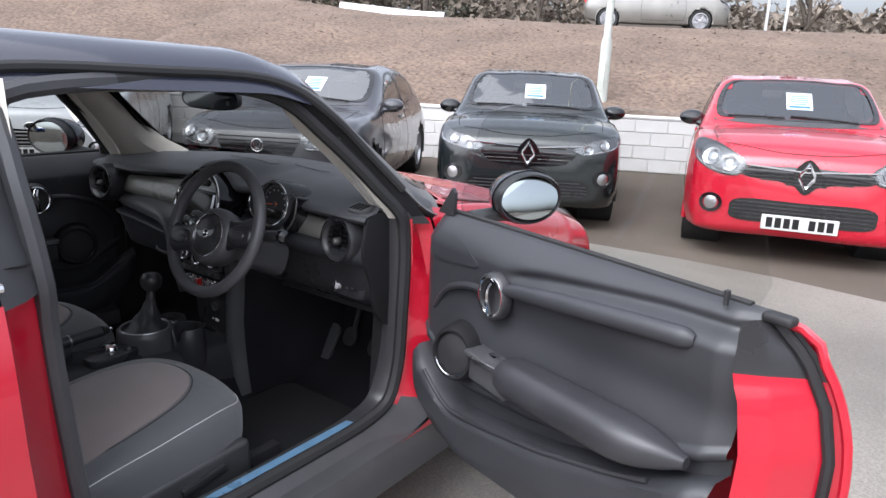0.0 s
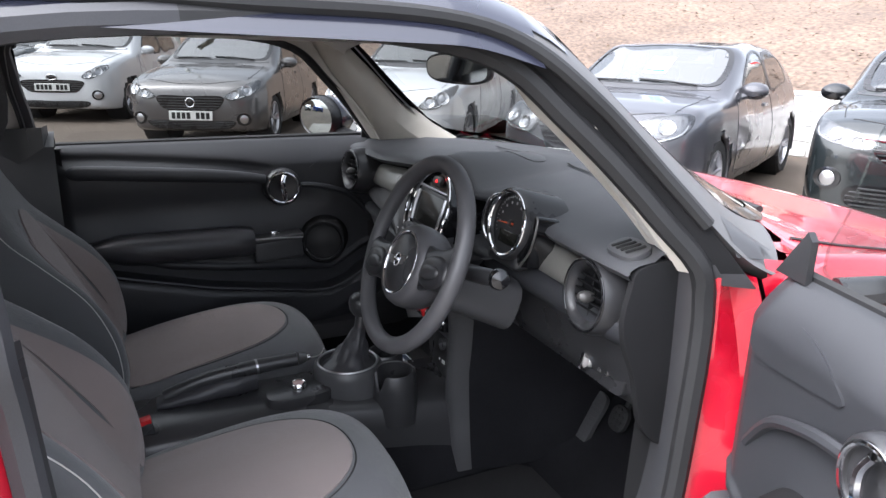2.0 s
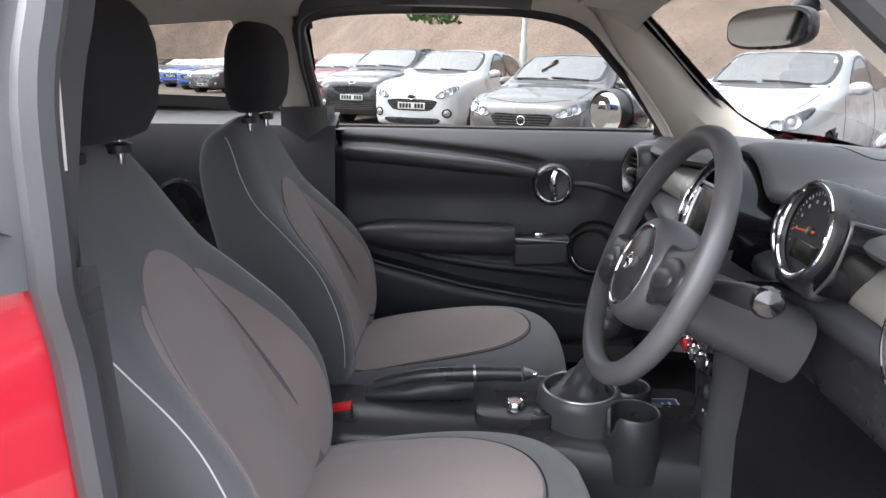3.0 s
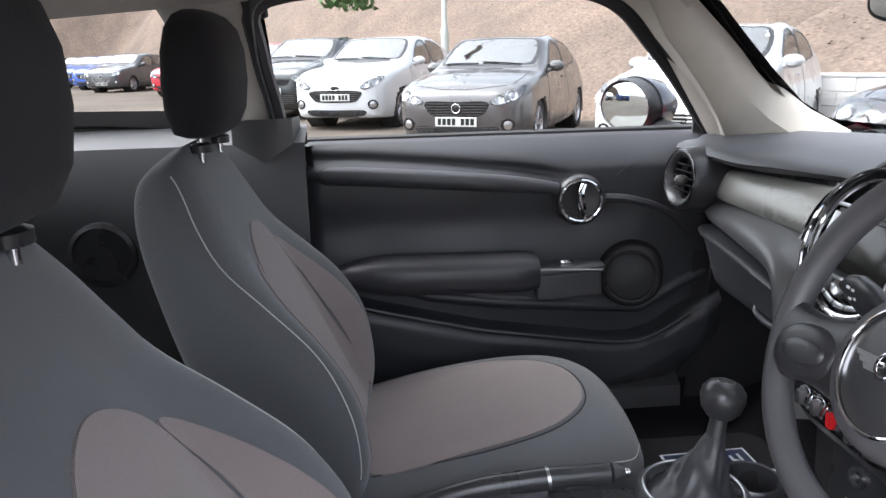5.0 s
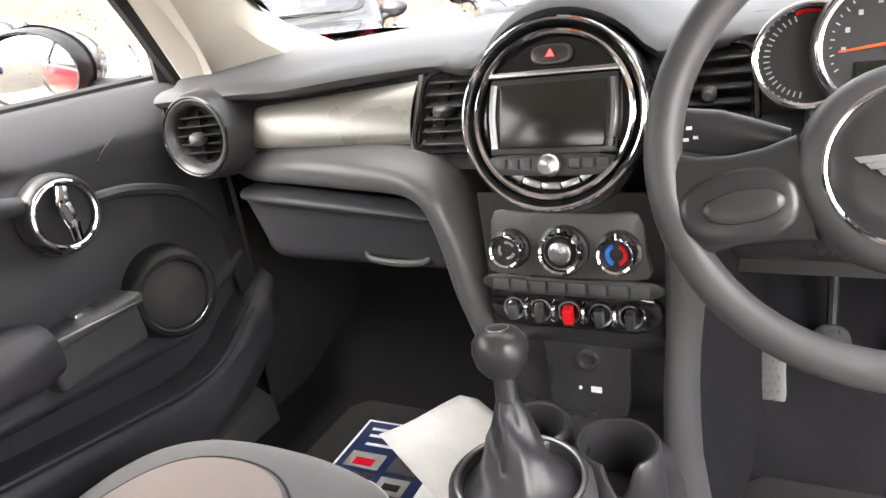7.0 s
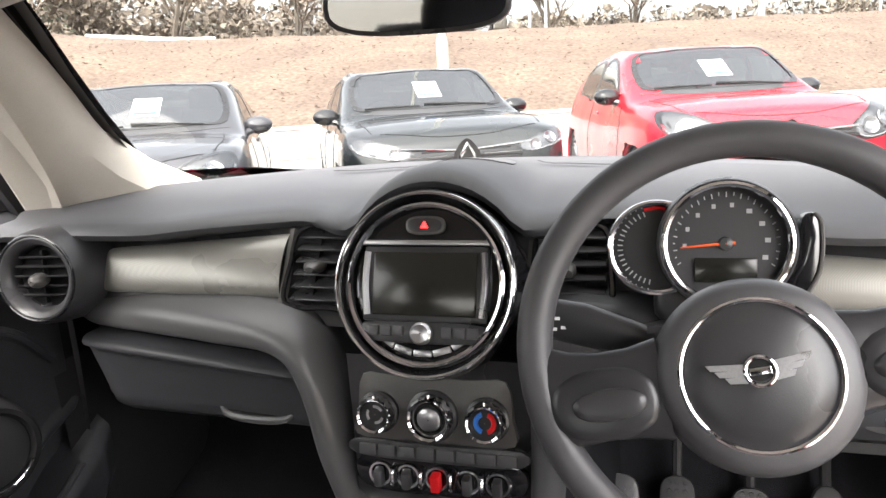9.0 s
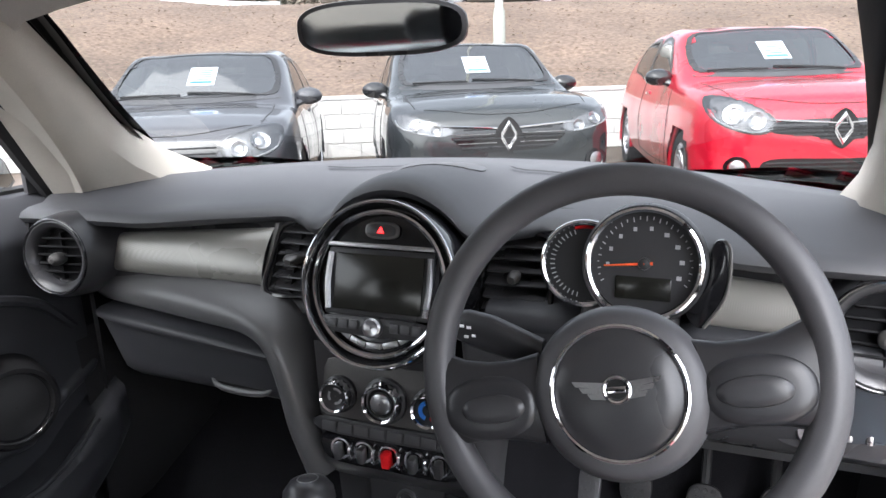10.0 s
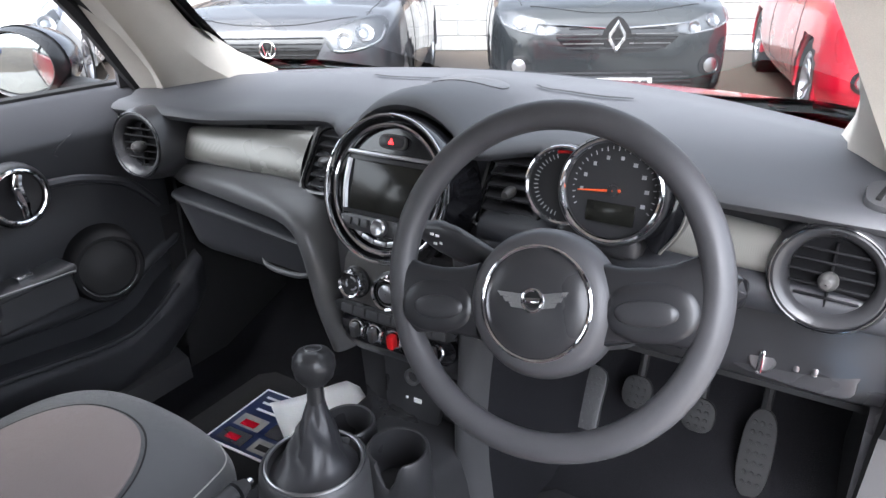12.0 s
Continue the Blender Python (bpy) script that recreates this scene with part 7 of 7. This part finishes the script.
part("pod_button", b, SMOOTH, pod)
# belt buckles
for x, y in ((.055, -.69),):
    b = bmesh.new()
    box(b, (.030, .052, .10), pose(x, y, .452, 12), .006, 2)
    bk = part("belt_buckle", b, SMOOTH, mini, "black belt buckle with red button")
    b = bmesh.new()
    box(b, (.024, .040, .012), pose(x, y - .004, .505, 12), .003, 2)
    part("buckle_button", b, RED_PLASTIC, bk, "red release button")

# ---- seats ----
def refine(secs, n=4):
    """More sections between the given ones, on smooth lines."""
    lines = [curve([sec_[k] for sec_ in secs], n) for k in range(len(secs[0]))]
    return [[line[i] for line in lines] for i in range(len(lines[0]))]


def build_seat(x0, dy, s, label, by=0.0, fy=0.0):
    """A front seat: s is +1 for the driver's side."""
    b = bmesh.new()
    secs = []
    W_ = .245
    def sec(y, w, top, low, crown, bol):
        pts = []
        for k in range(72):
            a_ = 2 * math.pi * k / 72
            c_, s_ = math.cos(a_), math.sin(a_)
            x = w * math.copysign(abs(c_) ** .66, c_)
            if s_ >= 0:
                z = lerp(low, top, .5) + (top - low) / 2 * abs(s_) ** .42 + .014 * max(0, 1 - (x / w) ** 2) * abs(s_)
                z += bol * max(0, abs(x / w) - .55) * (abs(s_) ** .3) - crown * 0
            else:
                z = lerp(low, top, .5) - (top - low) / 2 * abs(s_) ** .6
            pts.append(Vector((x0 + x, dy + y, z)))
        return pts
    for y, w, top, low, bol in ((-.198, .10, .44, .38, 0), (-.204, .145, .465, .35, .0), (-.220, .180, .488, .33, .0), (-.248, .208, .506, .31, .0), (-.29, .228, .518, .30, .005), (-.35, .241, .521, .30, .012), (-.45, .247, .512, .30, .025), (-.58, .245, .490, .30, .035), (-.70, .235, .466, .30, .03), (-.78, .22, .452, .30, .02)):
        secs.append(sec(y, w, top, low, 0, bol))
    pillow(b, refine(secs, 6))
    tr = tree_of(b)
    seat = part("seat", b, CLOTH, mini, label, angle=70)
    b = bmesh.new()
    out = smooth2([(x0 - .165, dy - .71), (x0 - .170, dy - .52), (x0 - .145, dy - .39), (x0 - .085, dy - .315), (x0, dy - .292), (x0 + .085, dy - .315), (x0 + .145, dy - .39), (x0 + .170, dy - .52), (x0 + .165, dy - .71), (x0, dy - .73)], 14)
    drape(b, tr, out, "top", .0035, 20, .004)
    part("cushion_panel", b, CLOTH_MID, seat, "taupe cloth centre panel")
    for sx in (-1, 1):
        pts = []
        for q in curve([(x0 + sx * .135, dy - .2115, 0), (x0 + sx * .185, dy - .238, 0), (x0 + sx * .213, dy - .29, 0), (x0 + sx * .230, dy - .38, 0), (x0 + sx * .236, dy - .52, 0), (x0 + sx * .228, dy - .68, 0)], 8):
            h = tr.ray_cast(Vector((q.x, q.y, 2)), Vector((0, 0, -1)))[0]
            if h:
                pts.append(h + Vector((0, 0, .0005)))
        b = bmesh.new()
        tube(b, pts, .0013, 5)
        part("stitching", b, THREAD, seat, "pale stitching")
    b = bmesh.new()
    pts = []
    for q in curve([(x0 - .172, dy - .71, 0), (x0 - .177, dy - .52, 0), (x0 - .151, dy - .385, 0), (x0 - .088, dy - .308, 0), (x0, dy - .285, 0), (x0 + .088, dy - .308, 0), (x0 + .151, dy - .385, 0), (x0 + .177, dy - .52, 0), (x0 + .172, dy - .71, 0)], 8):
        h = tr.ray_cast(Vector((q.x, q.y, 2)), Vector((0, 0, -1)))[0]
        if h:
            pts.append(h)
    tube(b, pts, .0018, 5)
    part("seam", b, RUBBER, seat)
    # backrest
    b = bmesh.new()
    secs = []
    foot, head = Vector((x0, dy - .735 + fy, .42)), Vector((x0, dy - 1.0 + by, 1.055))
    up = (head - foot).normalized()
    back = Vector((0, -up.z, up.y))
    for t, w, th, bol in ((0, .19, .13, .0), (.05, .225, .16, .02), (.15, .24, .18, .15), (.3, .25, .185, .24), (.45, .252, .18, .22), (.6, .242, .17, .12), (.72, .222, .16, .04), (.82, .20, .15, .02), (.90, .178, .135, .012), (.96, .155, .11, .0), (.985, .13, .08, 0), (1.0, .09, .04, 0)):
        c = foot.lerp(head, t)
        pts = []
        for k in range(72):
            a_ = 2 * math.pi * k / 72
            c_, s_ = math.cos(a_), math.sin(a_)
            x = w * math.copysign(abs(c_) ** .7, c_)
            d = th / 2 * math.copysign(abs(s_) ** .65, s_)
            if s_ < 0:
                d -= bol * max(0, abs(x / w) - .42) * abs(s_) ** .3
            pts.append(c + Vector((x, 0, 0)) + back * (th / 2 + d))
        secs.append(pts)
    pillow(b, refine(secs, 6))
    tr = tree_of(b)
    br_ = part("backrest", b, CLOTH, seat, "dark cloth backrest", angle=70)
    ahead = (Vector((0, -1, 0)), lambda a, c: Vector((a, 3, c)))
    b = bmesh.new()
    out = smooth2([(x0 - .125, .50), (x0 - .122, .64), (x0 - .105, .78), (x0 - .068, .865), (x0, .90), (x0 + .068, .865), (x0 + .105, .78), (x0 + .122, .64), (x0 + .125, .50), (x0, .49)], 14)
    drape(b, tr, out, ahead, .0035, 20, .004)
    part("back_panel", b, CLOTH_MID, br_, "taupe cloth centre panel")
    for sx in (-1, 1):
        b = bmesh.new()
        drape(b, tr, smooth2([(x0 + sx * .088, .845), (x0 + sx * .118, .83), (x0 + sx * .160, .77), (x0 + sx * .190, .68), (x0 + sx * .195, .58), (x0 + sx * .175, .51), (x0 + sx * .131, .50), (x0 + sx * .129, .64), (x0 + sx * .112, .78)], 8), ahead, .003, 14, .004)
        part("bolster_panel", b, CLOTH_MID, br_, "taupe cloth bolster panel")
    for sx in (-1, 1):
        b = bmesh.new()
        pts = []
        for q in curve([(x0 + sx * .150, 1.02, 0), (x0 + sx * .192, .92, 0), (x0 + sx * .222, .80, 0), (x0 + sx * .238, .66, 0), (x0 + sx * .226, .50, 0)], 8):
            h, nor = tr.ray_cast(Vector((q.x, 3, q.y)), Vector((0, -1, 0)))[:2]
            if h:
                pts.append(h + nor * .0006)
        if len(pts) > 3:
            tube(b, pts, .0012, 5)
            part("stitching", b, THREAD, br_, "pale stitching")
    # headrest on its posts
    b = bmesh.new()
    secs = []
    for z, w, th, yy in ((1.062, .085, .05, -.985), (1.07, .112, .075, -.985), (1.10, .130, .095, -.982), (1.15, .137, .10, -.978), (1.20, .134, .095, -.976), (1.235, .122, .08, -.976), (1.255, .10, .055, -.978), (1.263, .07, .03, -.98)):
        secs.append([Vector((x0 + w * math.copysign(abs(c_) ** .8, c_), dy + by + yy + th * .56 * s_, z)) for c_, s_ in oval(1, 1, 28, 2.8)])
    pillow(b, secs)
    hr = part("headrest", b, CLOTH_HEAD, seat, "black cloth headrest", angle=70)
    for sx in (-1, 1):
        b = bmesh.new()
        tube(b, [(x0 + sx * .065, dy + by - .985, 1.02), (x0 + sx * .065, dy + by - .985, 1.09)], .006, 10)
        part("post", b, CHROME, hr, "chrome post")
        b = bmesh.new()
        lathe(b, [(.018, -.004), (.018, .008), (.010, .012), (.007, .012)], pose(x0 + sx * .065, dy + by - .985, 1.042), 18, 1.3)
        part("post_guide", b, SMOOTH, br_)
    # side valance, levers, rails
    b = bmesh.new()
    box(b, (.035, .50, .10), pose(x0 + s * .235, dy - .50, .33, 3), .014, 3)
    sv = part("side_valance", b, PLASTIC, seat, "black plastic side valance")
    b = bmesh.new()
    box(b, (.016, .13, .022), pose(x0 + s * .258, dy - .40, .345, 8), .006, 2)
    part("height_lever", b, SMOOTH, sv)
    b = bmesh.new()
    lathe(b, [(.045, 0), (.043, .014), (.03, .018), (.001, .018)], at(x0 + s * .252, dy - .72, .36, (s, 0, 0), (0, 0, 1)), 26, 1, .6)
    part("tilt_lever", b, SMOOTH, sv)
    for sx in (-1, 1):
        b = bmesh.new()
        box(b, (.035, .62, .05), pose(x0 + sx * .19, dy - .42, .275), .006)
        part("seat_rail", b, SMOOTH, seat, "black seat rail")
    return seat


build_seat(-.365, .0, -1, "dark cloth passenger seat with taupe centre", .022, .04)
build_seat(.345, -.03, 1, "dark cloth driver's seat with taupe centre", .037, .09)
# rear bench
b = bmesh.new()
secs = []
for y, z1 in ((-1.16, .50), (-1.19, .54), (-1.30, .56), (-1.55, .53), (-1.62, .5)):
    secs.append([Vector((x * .60, y, .42 + (z1 - .42) * (s_ + 1) / 2)) for x, s_ in oval(1, 1, 28, 4)])
pillow(b, secs)
rb = part("rear_bench", b, CLOTH, mini, "dark cloth rear bench")
for s in (-1, 1):
    b = bmesh.new()
    secs = []
    for t in (0, .1, .4, .7, .9, 1):
        c = Vector((s * .30, -1.60 - .2 * t, .50 + .48 * t))
        k = .9 if t in (0, 1) else 1
        secs.append([c + Vector((x * .29 * k, s_ * .07 * k, 0)) for x, s_ in oval(1, 1, 24, 4)])
    pillow(b, secs)
    part("rear_backrest", b, CLOTH, rb, "dark cloth rear backrest")
    b = bmesh.new()
    secs = []
    for z, k in ((1.0, .8), (1.03, 1), (1.09, 1), (1.12, .7)):
        secs.append([Vector((s * .30 + x * .12 * k, -1.82 + s_ * .045 * k, z)) for x, s_ in oval(1, 1, 20, 3)])
    pillow(b, secs)
    part("rear_headrest", b, CLOTH, rb)
b = bmesh.new()
rings(b, [[Vector((x, y, z)) for x in (-.66, 0, .66)] for y, z in ((-1.75, .98), (-2.08, .96), (-2.14, .7), (-2.14, .4))], closed=False)
part("parcel_shelf", b, PLASTIC, mini, "black parcel shelf and tailgate trim")

# interior mirror
M_ = at(-.015, .085, 1.243, (.26, -1, -.075), (0, 0, 1))
b = bmesh.new()
secs = []
for z, k in ((-.03, .55), (-.022, .8), (-.008, .97), (.004, 1), (.008, .985)):
    secs.append([M_ @ Vector((x * k, y * k, z)) for x, y in oval(.118, .037, 32, 3)])
pillow(b, secs)
im = part("rear_view_mirror", b, SMOOTH, mini, "black rear-view mirror")
b = bmesh.new()
prism(b, oval(.110, .031, 32, 3), .002, M_ @ pose(0, 0, .0085))
part("mirror_glass", b, MIRROR, im, smooth=False)
b = bmesh.new()
tube(b, [(-.012, .10, 1.245), (-.006, .125, 1.275), (0, .15, 1.295)], [.013, .014, .028], 12)
part("mirror_stem", b, SMOOTH, im)

# pedals
for x, y, z, w_, h_ in ((.318, .40, .40, .030, .034), (.441, .40, .39, .032, .034), (.556, .365, .37, .030, .085)):
    m = at(x, y, z, (0, -1, .45), (0, 0, 1))
    b = bmesh.new()
    prism(b, oval(w_, h_, 24, 2.6), .012, m, .004)
    tube(b, [(x, y + .012, z + .01), (x, y + .05, z + .12), (x, y + .07, z + .22)], .009, 8)
    pd = part("pedal", b, RUBBER, mini, "black rubber pedal with small studs")
    b = bmesh.new()
    n_ = 7 if h_ > .05 else 4
    for i in range(n_):
        for k in (-1, 0, 1):
            lathe(b, [(.0045, 0), (.004, .002), (.001, .0022)], m @ pose(k * w_ * .45, lerp(-h_ * .68, h_ * .68, i / (n_ - 1)), .012), 8)
    part("pedal_studs", b, RUBBER, pd)
b = bmesh.new()
m = at(.215, .385, .35, (0, -1, .62), (0, 0, 1))
prism(b, smooth2([(-.030, .070), (.030, .070), (.036, .0), (.032, -.075), (-.032, -.075), (-.036, .0)], 4), .014, m, .004)
fr = part("footrest", b, PLASTIC, mini, "black studded footrest beside the pedals")
b = bmesh.new()
for i in range(9):
    for k in range(-2, 3):
        lathe(b, [(.0032, 0), (.003, .0015), (.001, .0018)], m @ pose(k * .0105 + (.005 if i % 2 else 0), -.055 + .0135 * i, .0135), 8)
part("footrest_studs", b, PLASTIC, fr)

# ---- loose things on the floor ----
def mat_on_floor(x0, x1, y0, y1):
    b = bmesh.new()
    out = [(x0 + .03, y0), (x1 - .03, y0), (x1, y0 + .03), (x1, y1 - .03), (x1 - .03, y1), (x0 + .03, y1), (x0, y1 - .03), (x0, y0 + .03)]
    prism(b, out, .008, pose(0, 0, .252), .003)
    ob = part("floor_mat", b, mat("floor_mat_pile", (.007, .007, .008), 1.0, grain=500, bump=.7, var=.25), None)
    return tagged(ob, "black carpet floor mat on the car floor", "floor mat")


mat_on_floor(-.58, -.20, -.20, .22)
mat_on_floor(.20, .60, -.20, .20)
lf = tagged(new("leaflet"), "navy printed sales leaflet lying in the passenger footwell", "leaflet")
LM = pose(-.352, .052, .2655, 0, 0, 2)
b = bmesh.new()
box(b, (.297, .205, .0016), LM, 0)
sheet = part("sheet", b, PAPER, lf, smooth=False)
b = bmesh.new()
box(b, (.285, .193, .0012), LM @ pose(0, .0, .0012), 0)
part("navy_panel", b, NAVY, lf, "navy printed panel", smooth=False)
for x, y, w_, h_, mm in ((-.09, -.015, .075, .042, CONCRETE), (-.005, -.015, .06, .042, GREY_PAINT), (-.09, -.068, .075, .042, GREY_PAINT), (-.005, -.068, .06, .042, CONCRETE), (-.09, -.02, .042, .020, RED), (-.092, -.070, .036, .018, RED), (-.004, -.07, .034, .016, INK), (.085, -.045, .075, .075, PAPER)):
    b = bmesh.new()
    box(b, (w_, h_, .001), LM @ pose(x, y, .0018 + .0006 * (w_ < .045)), 0)
    part("photo", b, mm, lf, "small printed photo", smooth=False)
for w_, x, y in ((.10, -.075, .075), (.06, -.09, .055), (.09, -.07, .03), (.05, .06, .06)):
    b = bmesh.new()
    box(b, (w_, .007, .0008), LM @ pose(x, y, .002), 0)
    part("print_line", b, WHITE_INK, lf, "pale line of print", smooth=False)
b = bmesh.new()
t_ = bmesh.new()
PM = pose(-.272, .112, .2685, 0, 0, 57)
rr = [[PM @ Vector((lerp(-.105, .105, i / 8), lerp(-.148, .148, j / 10), .004 * math.sin(i * .7) * math.sin(j * .5) + .004)) for i in range(9)] for j in range(11)]
rings(b, rr, closed=False)
ps = part("paper_sheet", b, PAPER, None)
ps.modifiers.new("thickness", "SOLIDIFY").thickness = .0006
tagged(ps, "loose sheet of white paper on the leaflet", "paper")

# ---- trees and distance ----
BARK = mat("grey_bark", (0.09, 0.075, 0.06), 0.95, grain=60, bump=0.6, stain=3, stain_var=0.25)
TWIG = mat("brown_twigs", (0.11, 0.08, 0.06), 0.95, grain=40, bump=0.3, var=0.25)
EVERGREEN = mat("dark_foliage", (0.045, 0.046, 0.03), 0.9, grain=20, bump=0.4, var=0.4, stain=1.0, stain_var=0.35)
LEAF = mat("green_leaves", (0.06, 0.12, 0.03), 0.8, grain=30, bump=0.3, var=0.3)
WOODS = mat("winter_woods", (0.17, 0.142, 0.115), 0.95, grain=3, bump=0.4, var=0.4, stain=.3, stain_var=0.35)


def bare_tree(x, y, z, h, seed):
    rnd = random.Random(seed)
    tree = thing("tree", "bare winter tree with many thin branches", "tree", "trees on the bank")
    b, t_ = bmesh.new(), bmesh.new()

    def grow(p, d, length, r, level, into):
        q = p + d * length
        m = p.lerp(q, .5) + Vector((rnd.uniform(-1, 1), rnd.uniform(-1, 1), 0)) * length * .06
        tube(into, [p, m, q], [r, r * .8, r * .6], 5 if level < 2 else 3)
        if level >= 4:
            return
        for k in range(4 if level else 6):
            s_ = p.lerp(q, rnd.uniform(.35, 1.0))
            nd_ = (d * rnd.uniform(.5, 1.0) + Vector((rnd.uniform(-1, 1), rnd.uniform(-1, 1), rnd.uniform(-.1, .8))) * .75).normalized()
            grow(s_, nd_, length * rnd.uniform(.5, .72), r * .5, level + 1, into if level < 1 else t_)

    grow(Vector((x, y, z - .1)), Vector((rnd.uniform(-.08, .08), rnd.uniform(-.08, .08), 1)), h * .42, h * .02, 0, b)
    part("trunk", b, BARK, tree)
    part("crown", t_, TWIG, tree)
    return tree


for u, back, h, sd in ((-16, 24, 7, 1), (-10, 26, 8, 2), (-4.5, 30, 8, 3), (3, 34, 9, 4), (9, 30, 8, 5), (15, 32, 8, 6), (-24, 22, 8, 7)):
    p = lot(u, -back)
    bare_tree(p.x, p.y, crest(u), h, sd)


def clumps(name, spots, material, label, category, seed, leafy=.5):
    """Many small crossing tufts round the spots (x, y, z, width, height)."""
    rnd = random.Random(seed)
    vs, fs = [], []
    for x, y, z, w, h, n in spots:
        for _ in range(n):
            a_ = rnd.uniform(0, 2 * math.pi)
            r = w * math.sqrt(rnd.random())
            zz = z + h * rnd.random() ** .8 * (1 - .5 * (r / w) ** 2)
            s_ = leafy * rnd.uniform(.5, 1.4)
            c = Vector((x + math.cos(a_) * r, y + math.sin(a_) * r, zz))
            e1 = Vector((rnd.uniform(-1, 1), rnd.uniform(-1, 1), rnd.uniform(-1, 1))).normalized() * s_
            e2 = Vector((rnd.uniform(-1, 1), rnd.uniform(-1, 1), rnd.uniform(-.2, 1))).normalized() * s_
            k = len(vs)
            vs += [c - e1 * .5, c + e1 * .5, c + e2, c + e2 * .4 - e1 * .4]
            fs += [(k, k + 1, k + 2), (k, k + 2, k + 3)]
    me = bpy.data.meshes.new(name)
    me.from_pydata(vs, [], fs)
    me.materials.append(material)
    return tagged(new(name, me), label, category, kind="stuff")


rnd = random.Random(11)
spots = []
for k in range(210):
    u = rnd.uniform(-75, 70)
    back = rnd.uniform(42, 62)
    p = lot(u, -back)
    spots.append((p.x, p.y, crest(u) + .2, rnd.uniform(1.5, 3.5), rnd.uniform(4.5, 9.0) if u < 4 else rnd.uniform(2.6, 5.0), 520))
clumps("far_woods", spots, WOODS, "brown winter woods beyond the road", "woods", 3, .45)
spots = []
for k in range(70):
    u = rnd.uniform(-75, 60)
    p = lot(u, -rnd.uniform(36, 60))
    spots.append((p.x, p.y, crest(u) + .1, rnd.uniform(1.0, 2.4), rnd.uniform(1.2, 3.6) if u < 0 else rnd.uniform(.8, 2.0), 150))
clumps("far_hedge", spots, EVERGREEN, "dark evergreen hedge beyond the road", "hedge", 4, .28)
# shrubs on the bank
for k, (x, y, z) in enumerate(((-16.4, -1.46, 2.2), (-19.4, -1.0, 2.75))):
    p = Vector((x, y, 0))
    b = bush = clumps("shrub", [(p.x, p.y, z, .6, .7, 260)], LEAF, "leafy green shrub on the bank", "shrub", 20 + k, .16)
    bush["kind"] = ""

# loose bark, stones and dry tufts on the bank
rnd = random.Random(5)
vs, fs = [], []
for k in range(8000):
    u = rnd.uniform(-24, 12)
    back = rnd.uniform(.3, 7.6)
    if u < -9.5:
        z = back / 8 * crest(u) * (1.25 - .25 * back / 8)
    else:
        for (b0, f0), (b1, f1) in zip(SLOPE, SLOPE[1:]):
            if b0 <= back <= b1:
                z = lerp(f0, f1, (back - b0) / (b1 - b0)) * crest(u)
    z += noise.noise(Vector((u * 0.5, back * 0.6, 0))) * 0.07 + noise.noise(Vector((u * 2.3, back * 2.6, 5))) * .035
    c = lot(u, wall_line(u) - back, z - .002)
    s_ = rnd.uniform(.015, .045)
    k0 = len(vs)
    a_ = rnd.uniform(0, 6.3)
    for j in range(3):
        vs.append(c + Vector((math.cos(a_ + j * 2.1), math.sin(a_ + j * 2.1), rnd.uniform(-.3, .2))) * s_)
    vs.append(c + Vector((rnd.uniform(-.4, .4), rnd.uniform(-.4, .4), .35)) * s_)
    fs += [(k0, k0 + 1, k0 + 3), (k0 + 1, k0 + 2, k0 + 3), (k0 + 2, k0, k0 + 3)]
me = bpy.data.meshes.new("bark_chips")
me.from_pydata(vs, [], fs)
CHIPS = mat("bark_chips", (0.155, 0.11, 0.083), 0.95, grain=3, bump=0, var=.3)
nt = CHIPS.node_tree
geo = nt.nodes.new("ShaderNodeNewGeometry")
hsv = nt.nodes.new("ShaderNodeHueSaturation")
rng = nt.nodes.new("ShaderNodeMapRange")
rng.inputs["To Min"].default_value, rng.inputs["To Max"].default_value = .9, 1.3
bs = nt.nodes["Principled BSDF"]
src = bs.inputs["Base Color"].links[0].from_socket
nt.links.new(geo.outputs["Random Per Island"], rng.inputs["Value"])
nt.links.new(rng.outputs[0], hsv.inputs["Value"])
nt.links.new(src, hsv.inputs["Color"])
nt.links.new(hsv.outputs[0], bs.inputs["Base Color"])
me.materials.append(CHIPS)
tagged(new("bark_chips", me), "loose brown bark chips on the bank", "bark", kind="stuff")

# white barrier and posts along the upper road
b = bmesh.new()
rings(b, [[lot(u, -11 - dy, crest(u) + z) for dy, z in ((0, 0), (.05, .28), (.12, .34), (.3, .34), (.37, .28), (.42, 0))] for u in (-9.2, -8.2, -7.2, -6.4, -5.9)], closed=False)
tagged(part("road_barrier", b, WHITE_PAINT), "low white barrier beside the upper road", "barrier")
for u in (4.2, 4.8, 12, 18):
    b = bmesh.new()
    p = lot(u, -16)
    lathe(b, [(.05, 0), (.05, 6), (.03, 6.1), (.001, 6.12)], pose(p.x, p.y, crest(u)), 12)
    tagged(part("post", b, WHITE_PAINT), "thin white post beside the road", "post", "white posts")

# ---- wall blocks ----
b = bmesh.new()
box(b, (.436, .03, .176), ID, .006, 1)
BLOCK = part("block", b, WALL_PAINT)
block_mesh = BLOCK.data
bpy.data.objects.remove(BLOCK)
for row in range(4):
    u = -9.2 + (.22 if row % 2 else 0)
    while u < 7:
        o = wall_line(u)
        ob = new("block", block_mesh)
        ob.parent = wall
        p = lot(u, o - .012, .094 + row * .186)
        d = lot(u + .2, wall_line(u + .2)) - lot(u - .2, wall_line(u - .2))
        ob.matrix_basis = pose(p.x, p.y, p.z, 0, 0, math.degrees(math.atan2(d.y, d.x)))
        u += .446
